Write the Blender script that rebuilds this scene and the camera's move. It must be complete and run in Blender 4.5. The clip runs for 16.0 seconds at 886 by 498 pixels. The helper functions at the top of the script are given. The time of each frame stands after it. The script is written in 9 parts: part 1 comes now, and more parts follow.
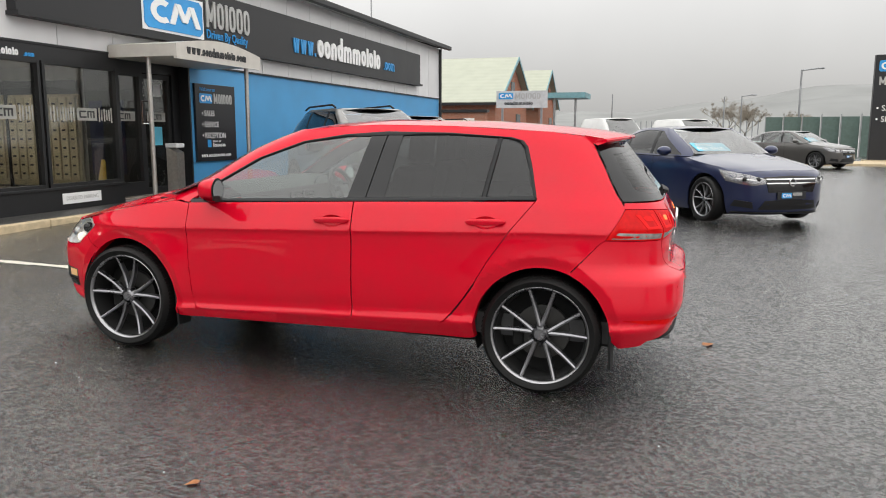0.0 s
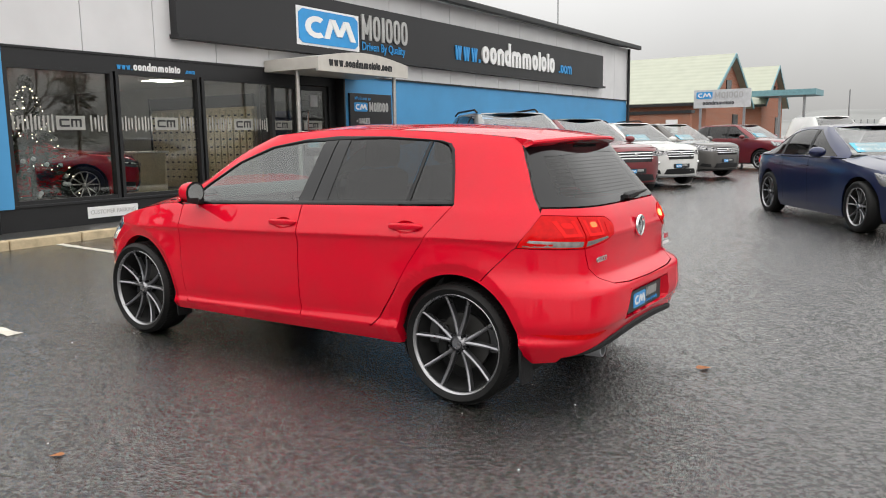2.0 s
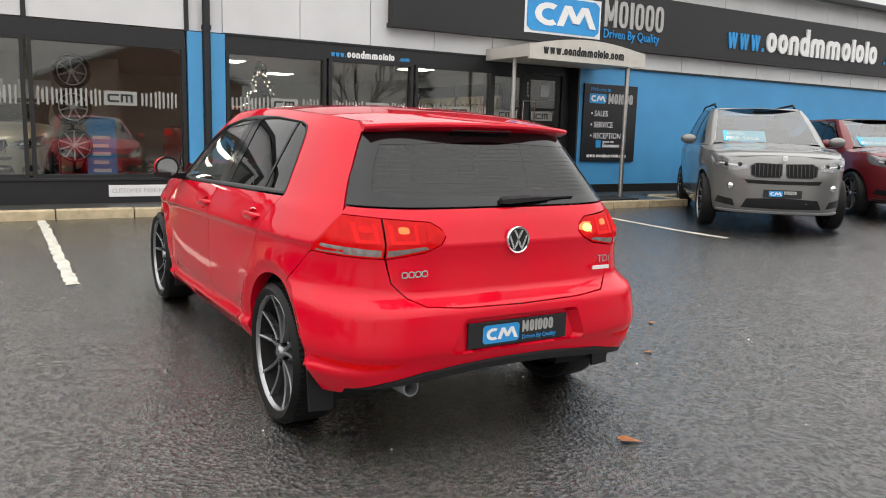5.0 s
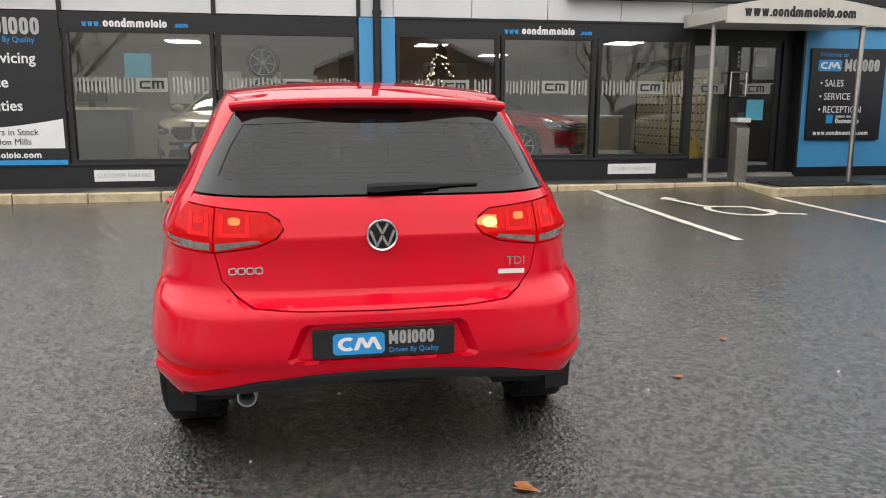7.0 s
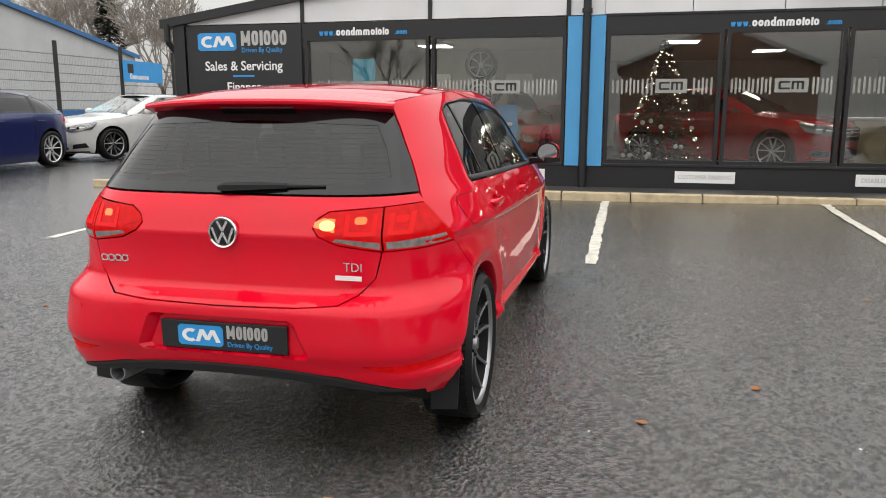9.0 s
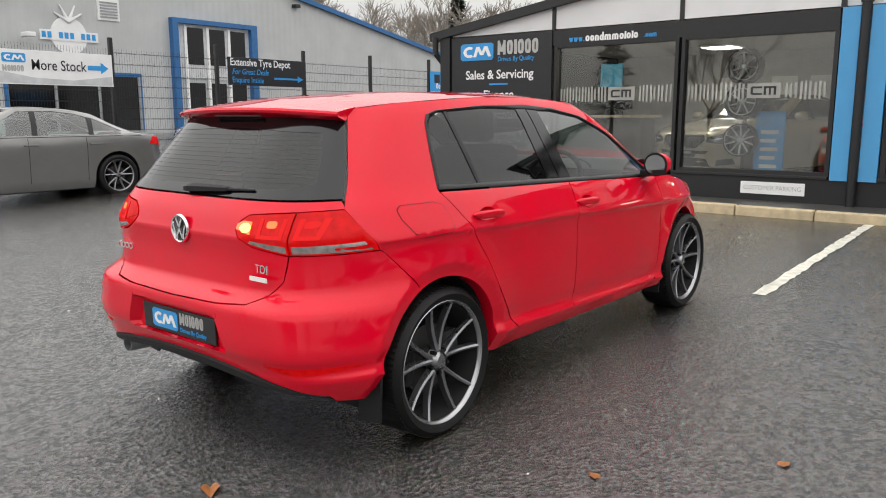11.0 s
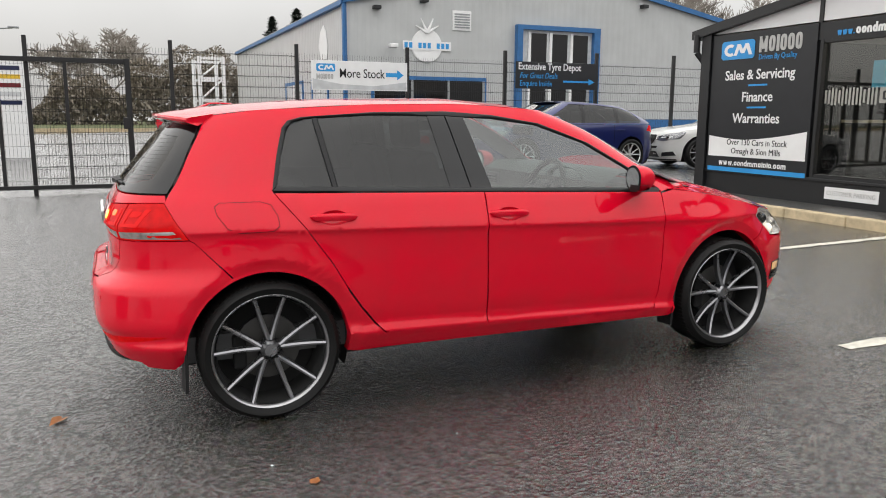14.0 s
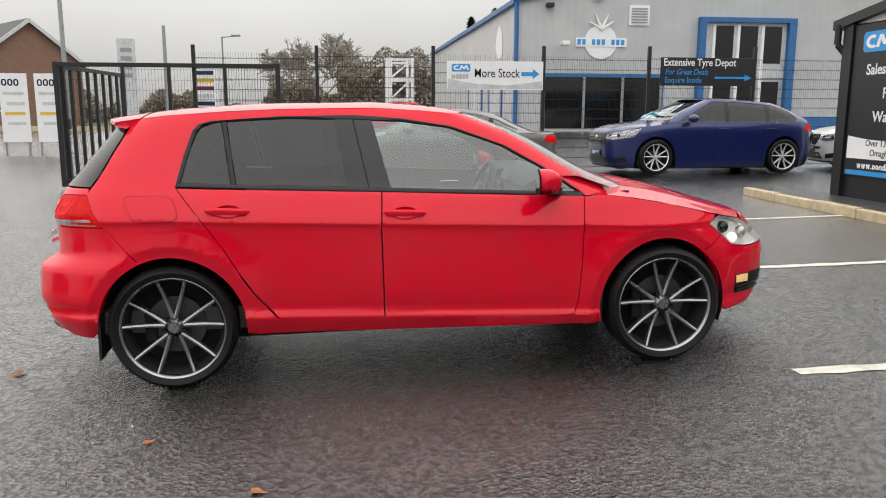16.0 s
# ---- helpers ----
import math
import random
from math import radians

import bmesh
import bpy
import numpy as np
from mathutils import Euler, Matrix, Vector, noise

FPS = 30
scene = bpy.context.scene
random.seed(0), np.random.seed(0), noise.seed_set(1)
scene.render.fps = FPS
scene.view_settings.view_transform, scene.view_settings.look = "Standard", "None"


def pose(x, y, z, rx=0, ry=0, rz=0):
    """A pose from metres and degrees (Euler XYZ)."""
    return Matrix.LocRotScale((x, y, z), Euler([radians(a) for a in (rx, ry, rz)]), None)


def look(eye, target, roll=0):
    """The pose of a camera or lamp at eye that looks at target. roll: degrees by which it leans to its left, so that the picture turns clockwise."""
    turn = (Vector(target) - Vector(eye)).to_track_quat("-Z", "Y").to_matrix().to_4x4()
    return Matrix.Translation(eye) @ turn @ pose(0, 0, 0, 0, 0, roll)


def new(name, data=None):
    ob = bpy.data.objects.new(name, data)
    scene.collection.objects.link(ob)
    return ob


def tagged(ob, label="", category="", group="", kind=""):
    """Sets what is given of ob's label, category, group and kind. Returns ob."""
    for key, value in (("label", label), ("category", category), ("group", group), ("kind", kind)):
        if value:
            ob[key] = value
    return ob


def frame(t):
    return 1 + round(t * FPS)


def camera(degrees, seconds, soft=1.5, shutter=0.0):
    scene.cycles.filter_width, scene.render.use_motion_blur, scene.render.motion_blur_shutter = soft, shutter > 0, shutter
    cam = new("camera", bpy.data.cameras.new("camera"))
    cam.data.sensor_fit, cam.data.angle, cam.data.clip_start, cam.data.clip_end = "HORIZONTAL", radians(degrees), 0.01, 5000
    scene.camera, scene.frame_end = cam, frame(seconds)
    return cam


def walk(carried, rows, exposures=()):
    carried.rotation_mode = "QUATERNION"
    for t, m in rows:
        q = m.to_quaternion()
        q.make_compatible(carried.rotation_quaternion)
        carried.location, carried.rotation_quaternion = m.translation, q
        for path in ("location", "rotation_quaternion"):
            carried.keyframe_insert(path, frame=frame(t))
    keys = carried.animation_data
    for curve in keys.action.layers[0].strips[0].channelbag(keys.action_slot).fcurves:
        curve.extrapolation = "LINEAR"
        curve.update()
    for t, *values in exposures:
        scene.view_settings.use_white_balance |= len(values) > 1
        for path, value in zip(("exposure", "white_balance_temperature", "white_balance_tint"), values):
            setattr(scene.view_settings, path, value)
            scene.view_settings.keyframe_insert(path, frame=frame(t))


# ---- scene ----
cam = camera(59.9, 16.0, soft=1.0)
METRES, EYE, TILT, LEAN, TURN = 13.08, 1.36, 0.0, 0.0, 17.0
ROWS = [
    (0.0, 0.0, 0.0, 0.0, 0.01, -8.64, -0.07),
    (0.5, 0.0331, -0.0026, -0.0011, 5.25, -8.47, 0.15),
    (1.0, 0.0623, 0.0024, -0.0013, 8.71, -8.29, 0.09),
    (1.5, 0.0896, 0.0118, -0.0005, 11.97, -7.99, 0.46),
    (2.0, 0.1207, 0.0209, -0.0012, 16.67, -8.21, 0.82),
    (2.5, 0.1474, 0.0348, -0.0027, 20.56, -8.32, 0.5),
    (3.0, 0.173, 0.0525, -0.0026, 24.83, -8.0, 0.55),
    (5.5, 0.2725, 0.1819, -0.0055, 47.18, -9.56, -1.23),
    (6.0, 0.2851, 0.2124, -0.0069, 52.21, -10.43, -0.29),
    (6.5, 0.2939, 0.2414, -0.0056, 57.77, -10.95, 0.05),
    (7.0, 0.301, 0.2718, -0.0043, 62.8, -10.36, -0.05),
    (7.5, 0.3124, 0.3045, -0.0047, 68.84, -10.18, 0.2),
    (8.0, 0.3201, 0.3361, -0.0051, 74.67, -10.44, 0.04),
    (8.5, 0.3211, 0.3684, -0.0037, 79.78, -10.12, 0.04),
    (9.0, 0.326, 0.4013, -0.0042, 86.44, -10.31, -0.05),
    (9.5, 0.3213, 0.4303, -0.0054, 92.33, -10.61, -0.06),
    (10.0, 0.3148, 0.4602, -0.0047, 98.93, -10.4, 0.38),
    (12.5, 0.2589, 0.5959, -0.0031, 127.62, -9.54, -0.91),
    (13.0, 0.2403, 0.621, -0.002, 131.88, -9.48, -0.51),
    (13.5, 0.2202, 0.6456, -0.001, 135.79, -9.79, -0.07),
    (14.0, 0.1971, 0.664, -0.0015, 140.0, -9.8, -0.33),
    (14.5, 0.1773, 0.6844, -0.0014, 144.39, -9.42, -0.53),
    (15.0, 0.1557, 0.7056, -0.0001, 148.18, -9.45, -0.43),
    (15.5, 0.129, 0.7188, 0.0008, 151.43, -9.76, -0.02),
    (16.0, 0.1026, 0.7381, 0.0013, 155.39, -10.05, -0.12),
]
walk(cam, [(t, pose(0, 0, EYE, TILT, LEAN, TURN) @ pose(METRES * x, METRES * y, METRES * z, 90 + pitch, roll, yaw)) for t, x, y, z, yaw, pitch, roll in ROWS])

# ---- world and light: wet overcast day ----
world = bpy.data.worlds.new("overcast_sky")
scene.world = world
world.use_nodes = True
wn, wl = world.node_tree.nodes, world.node_tree.links
wn.clear()
w_out = wn.new("ShaderNodeOutputWorld")
w_bg = wn.new("ShaderNodeBackground")
w_sky = wn.new("ShaderNodeTexSky")
w_sky.sky_type, w_sky.sun_disc = "NISHITA", False
w_sky.sun_elevation, w_sky.sun_rotation = radians(38), radians(120)
w_sky.air_density, w_sky.dust_density, w_sky.ozone_density = 1.0, 4.0, 1.0
w_mix = wn.new("ShaderNodeMix")
w_mix.data_type = "RGBA"
w_mix.inputs[0].default_value = 0.93
w_geo = wn.new("ShaderNodeTexCoord")
w_sep = wn.new("ShaderNodeSeparateXYZ")
w_ramp = wn.new("ShaderNodeValToRGB")
w_ramp.color_ramp.elements[0].position, w_ramp.color_ramp.elements[0].color = 0.0, (4.9, 4.83, 4.7, 1)
w_ramp.color_ramp.elements[1].position, w_ramp.color_ramp.elements[1].color = 0.85, (21.0, 20.8, 20.4, 1)
w_mid = w_ramp.color_ramp.elements.new(0.38)
w_mid.color = (15.8, 15.6, 15.3, 1)
w_noise = wn.new("ShaderNodeTexNoise")
w_noise.inputs["Scale"].default_value, w_noise.inputs["Detail"].default_value = 2.2, 6.0
w_cloud = wn.new("ShaderNodeMix")
w_cloud.data_type, w_cloud.blend_type = "RGBA", "MULTIPLY"
w_cloud.inputs[0].default_value = 0.35
wl.new(w_geo.outputs["Generated"], w_sep.inputs[0])
wl.new(w_sep.outputs["Z"], w_ramp.inputs[0])
wl.new(w_geo.outputs["Generated"], w_noise.inputs["Vector"])
wl.new(w_ramp.outputs[0], w_cloud.inputs[6])
wl.new(w_noise.outputs[0], w_cloud.inputs[7])
wl.new(w_sky.outputs[0], w_mix.inputs[6])
wl.new(w_cloud.outputs[2], w_mix.inputs[7])
wl.new(w_mix.outputs[2], w_bg.inputs[0])
w_bg.inputs[1].default_value = 0.118
wl.new(w_bg.outputs[0], w_out.inputs[0])
sun = new("sun", bpy.data.lights.new("sun", "SUN"))
sun.data.energy, sun.data.angle, sun.data.color = 0.6, radians(150), (1.0, 0.97, 0.93)
sun.matrix_world = look((8, -6, 12), (0, 0, 0))
scene.view_settings.exposure = 0.0

# ---- materials ----
def material(name):
    m = bpy.data.materials.new(name)
    m.use_nodes = True
    return m, m.node_tree.nodes, m.node_tree.links, m.node_tree.nodes["Principled BSDF"]


def plain(name, col, rough=0.5, metal=0.0, vary=0.12, scale=6.0, bump=0.0, bscale=200.0, coat=0.0, spec=0.5, emit=None, emit_s=0.0):
    """A painted or moulded surface with broad and fine variation of colour and gloss."""
    m, n, l, b = material(name)
    co = n.new("ShaderNodeTexCoord")
    big, fine = n.new("ShaderNodeTexNoise"), n.new("ShaderNodeTexNoise")
    big.inputs["Scale"].default_value, big.inputs["Detail"].default_value = scale, 4.0
    fine.inputs["Scale"].default_value, fine.inputs["Detail"].default_value = bscale, 2.0
    l.new(co.outputs["Object"], big.inputs["Vector"])
    l.new(co.outputs["Object"], fine.inputs["Vector"])
    ramp = n.new("ShaderNodeValToRGB")
    ramp.color_ramp.elements[0].position, ramp.color_ramp.elements[1].position = 0.3, 0.7
    ramp.color_ramp.elements[0].color = (*[c * (1 - vary) for c in col], 1)
    ramp.color_ramp.elements[1].color = (*[min(1, c * (1 + vary)) for c in col], 1)
    l.new(big.outputs[0], ramp.inputs[0])
    l.new(ramp.outputs[0], b.inputs["Base Color"])
    mr = n.new("ShaderNodeMapRange")
    mr.inputs[3].default_value, mr.inputs[4].default_value = max(0.02, rough * 0.85), min(1, rough * 1.15)
    l.new(big.outputs[0], mr.inputs[0])
    l.new(mr.outputs[0], b.inputs["Roughness"])
    b.inputs["Metallic"].default_value = metal
    b.inputs["Coat Weight"].default_value = coat
    b.inputs["Coat Roughness"].default_value = 0.03
    b.inputs["Specular IOR Level"].default_value = spec
    if bump:
        bp = n.new("ShaderNodeBump")
        bp.inputs["Strength"].default_value, bp.inputs["Distance"].default_value = bump, 0.004
        l.new(fine.outputs[0], bp.inputs["Height"])
        l.new(bp.outputs[0], b.inputs["Normal"])
    if emit:
        b.inputs["Emission Color"].default_value = (*emit, 1)
        b.inputs["Emission Strength"].default_value = emit_s
    return m


def car_paint(name, col, flake=0.0, rough=0.35):
    m, n, l, b = material(name)
    co = n.new("ShaderNodeTexCoord")
    dirt = n.new("ShaderNodeTexNoise")
    dirt.inputs["Scale"].default_value, dirt.inputs["Detail"].default_value = 5.0, 6.0
    l.new(co.outputs["Object"], dirt.inputs["Vector"])
    ramp = n.new("ShaderNodeValToRGB")
    ramp.color_ramp.elements[0].position, ramp.color_ramp.elements[1].position = 0.35, 0.75
    ramp.color_ramp.elements[0].color = (*col, 1)
    ramp.color_ramp.elements[1].color = (*[c * 0.9 + 0.006 for c in col], 1)
    l.new(dirt.outputs[0], ramp.inputs[0])
    l.new(ramp.outputs[0], b.inputs["Base Color"])
    b.inputs["Roughness"].default_value = rough
    b.inputs["Metallic"].default_value = flake
    b.inputs["Coat Weight"].default_value = 1.0
    b.inputs["Coat IOR"].default_value = 1.40
    b.inputs["Specular IOR Level"].default_value = 0.0 if flake == 0 else 0.5
    mr = n.new("ShaderNodeMapRange")
    mr.inputs[1].default_value, mr.inputs[2].default_value = 0.45, 0.8
    mr.inputs[3].default_value, mr.inputs[4].default_value = 0.015, 0.06
    l.new(dirt.outputs[0], mr.inputs[0])
    l.new(mr.outputs[0], b.inputs["Coat Roughness"])
    wave = n.new("ShaderNodeTexNoise")
    wave.inputs["Scale"].default_value = 3.0
    l.new(co.outputs["Object"], wave.inputs["Vector"])
    bp = n.new("ShaderNodeBump")
    bp.inputs["Strength"].default_value, bp.inputs["Distance"].default_value = 0.012, 0.02
    l.new(wave.outputs[0], bp.inputs["Height"])
    l.new(bp.outputs[0], b.inputs["Coat Normal"])
    return m


def glass(name, tint, clear=0.9, rough=0.0, gloss=0.05):
    """Thin window glass: a tinted clear layer under a mirror-like gloss."""
    m, n, l, b = material(name)
    n.remove(b)
    out = n["Material Output"]
    tr, gl, mx, fr, pw, ma = (n.new(k) for k in ("ShaderNodeBsdfTransparent", "ShaderNodeBsdfGlossy", "ShaderNodeMixShader", "ShaderNodeLayerWeight", "ShaderNodeMath", "ShaderNodeMath"))
    tr.inputs[0].default_value = (*[c * clear for c in tint], 1)
    gl.inputs["Roughness"].default_value = rough
    gl.inputs["Color"].default_value = (1, 1, 1, 1)
    fr.inputs["Blend"].default_value = 0.5
    pw.operation, ma.operation = "POWER", "MULTIPLY_ADD"
    pw.inputs[1].default_value = 5.0
    ma.inputs[1].default_value, ma.inputs[2].default_value = 1 - gloss, gloss
    l.new(fr.outputs["Facing"], pw.inputs[0])
    l.new(pw.outputs[0], ma.inputs[0])
    l.new(ma.outputs[0], mx.inputs[0])
    l.new(tr.outputs[0], mx.inputs[1])
    l.new(gl.outputs[0], mx.inputs[2])
    l.new(mx.outputs[0], out.inputs["Surface"])
    return m


def asphalt():
    m, n, l, b = material("wet_asphalt")
    co = n.new("ShaderNodeTexCoord")
    grit, grit2, damp, patch, vor = (n.new(k) for k in ("ShaderNodeTexNoise", "ShaderNodeTexVoronoi", "ShaderNodeTexNoise", "ShaderNodeTexNoise", "ShaderNodeTexVoronoi"))
    grit.inputs["Scale"].default_value, grit.inputs["Detail"].default_value = 34.0, 7.0
    grit.inputs["Roughness"].default_value = 0.86
    grit2.inputs["Scale"].default_value = 52.0
    damp.inputs["Scale"].default_value, damp.inputs["Detail"].default_value = 0.55, 5.0
    patch.inputs["Scale"].default_value, patch.inputs["Detail"].default_value = 2.3, 6.0
    vor.inputs["Scale"].default_value = 38.0
    for t in (grit, grit2, damp, patch, vor):
        l.new(co.outputs["Object"], t.inputs["Vector"])
    ramp = n.new("ShaderNodeValToRGB")
    ramp.color_ramp.elements[0].position, ramp.color_ramp.elements[1].position = 0.44, 0.60
    ramp.color_ramp.elements[0].color = (0.004, 0.0036, 0.0032, 1)
    ramp.color_ramp.elements[1].color = (0.072, 0.061, 0.051, 1)
    mixv = n.new("ShaderNodeMix")
    mixv.inputs[0].default_value = 0.22
    l.new(grit.outputs[0], mixv.inputs[2])
    l.new(patch.outputs[0], mixv.inputs[3])
    l.new(mixv.outputs[0], ramp.inputs[0])
    shade = n.new("ShaderNodeMix")
    shade.data_type, shade.blend_type = "RGBA", "MULTIPLY"
    shade.inputs[0].default_value = 0.75
    l.new(ramp.outputs[0], shade.inputs[6])
    l.new(grit2.outputs["Color"], shade.inputs[7])
    grey = n.new("ShaderNodeHueSaturation")
    grey.inputs["Saturation"].default_value, grey.inputs["Value"].default_value = 1.0, 0.85
    l.new(shade.outputs[2], grey.inputs["Color"])
    l.new(grey.outputs[0], b.inputs["Base Color"])
    mr = n.new("ShaderNodeMapRange")
    mr.inputs[1].default_value, mr.inputs[2].default_value = 0.35, 0.68
    mr.inputs[3].default_value, mr.inputs[4].default_value = 0.14, 0.28
    mixd = n.new("ShaderNodeMix")
    mixd.inputs[0].default_value = 0.4
    l.new(damp.outputs[0], mixd.inputs[2])
    l.new(patch.outputs[0], mixd.inputs[3])
    l.new(mixd.outputs[0], mr.inputs[0])
    l.new(mr.outputs[0], b.inputs["Roughness"])
    b.inputs["Specular IOR Level"].default_value = 1.0
    chip = n.new("ShaderNodeSeparateColor")
    l.new(grit2.outputs["Color"], chip.inputs[0])
    wet = n.new("ShaderNodeMapRange")
    wet.inputs[1].default_value, wet.inputs[2].default_value = 0.25, 0.60
    wet.inputs[3].default_value, wet.inputs[4].default_value = 0.35, 1.0
    l.new(chip.outputs[0], wet.inputs[0])
    l.new(wet.outputs[0], b.inputs["Coat Weight"])
    b.inputs["Coat Roughness"].default_value = 0.20
    b.inputs["Coat IOR"].default_value = 1.90
    add = n.new("ShaderNodeMath")
    add.operation = "ADD"
    l.new(grit2.outputs["Distance"], add.inputs[0])
    l.new(grit.outputs[0], add.inputs[1])
    bp = n.new("ShaderNodeBump")
    bp.inputs["Strength"].default_value, bp.inputs["Distance"].default_value = 1.0, 0.0066
    l.new(add.outputs[0], bp.inputs["Height"])
    l.new(bp.outputs[0], b.inputs["Normal"])
    l.new(bp.outputs[0], b.inputs["Coat Normal"])
    return m


def sheet(name, col, axis, pitch, rough=0.45, metal=0.0):
    """Profiled metal sheet: fine ribs along one axis, faint streaks of dirt."""
    m, n, l, b = material(name)
    co, sep, mul, frac, sub, ab = (n.new(k) for k in ("ShaderNodeTexCoord", "ShaderNodeSeparateXYZ", "ShaderNodeMath", "ShaderNodeMath", "ShaderNodeMath", "ShaderNodeMath"))
    l.new(co.outputs["Object"], sep.inputs[0])
    mul.operation, frac.operation, sub.operation, ab.operation = "MULTIPLY", "FRACT", "SUBTRACT", "ABSOLUTE"
    mul.inputs[1].default_value, sub.inputs[1].default_value = 1 / pitch, 0.5
    l.new(sep.outputs[axis], mul.inputs[0])
    l.new(mul.outputs[0], frac.inputs[0])
    l.new(frac.outputs[0], sub.inputs[0])
    l.new(sub.outputs[0], ab.inputs[0])
    bp = n.new("ShaderNodeBump")
    bp.inputs["Strength"].default_value, bp.inputs["Distance"].default_value = 0.8, 0.03
    l.new(ab.outputs[0], bp.inputs["Height"])
    l.new(bp.outputs[0], b.inputs["Normal"])
    no = n.new("ShaderNodeTexNoise")
    no.inputs["Scale"].default_value, no.inputs["Detail"].default_value = 1.2, 5.0
    l.new(co.outputs["Object"], no.inputs["Vector"])
    ramp = n.new("ShaderNodeValToRGB")
    ramp.color_ramp.elements[0].color = (*[c * 0.82 for c in col], 1)
    ramp.color_ramp.elements[1].color = (*[min(1, c * 1.1) for c in col], 1)
    l.new(no.outputs[0], ramp.inputs[0])
    l.new(ramp.outputs[0], b.inputs["Base Color"])
    b.inputs["Roughness"].default_value, b.inputs["Metallic"].default_value = rough, metal
    return m


def brickwork(name, c1, c2, mortar):
    m, n, l, b = material(name)
    co = n.new("ShaderNodeTexCoord")
    mp = n.new("ShaderNodeMapping")
    mp.inputs["Rotation"].default_value = (radians(90), 0, 0)
    br = n.new("ShaderNodeTexBrick")
    br.inputs["Color1"].default_value, br.inputs["Color2"].default_value, br.inputs["Mortar"].default_value = (*c1, 1), (*c2, 1), (*mortar, 1)
    br.inputs["Scale"].default_value = 4.6
    l.new(co.outputs["Object"], mp.inputs[0])
    l.new(mp.outputs[0], br.inputs["Vector"])
    l.new(br.outputs[0], b.inputs["Base Color"])
    b.inputs["Roughness"].default_value = 0.85
    return m


def frosted(name, col, alpha):
    m = plain(name, col, 0.6)
    m.node_tree.nodes["Principled BSDF"].inputs["Alpha"].default_value = alpha
    return m


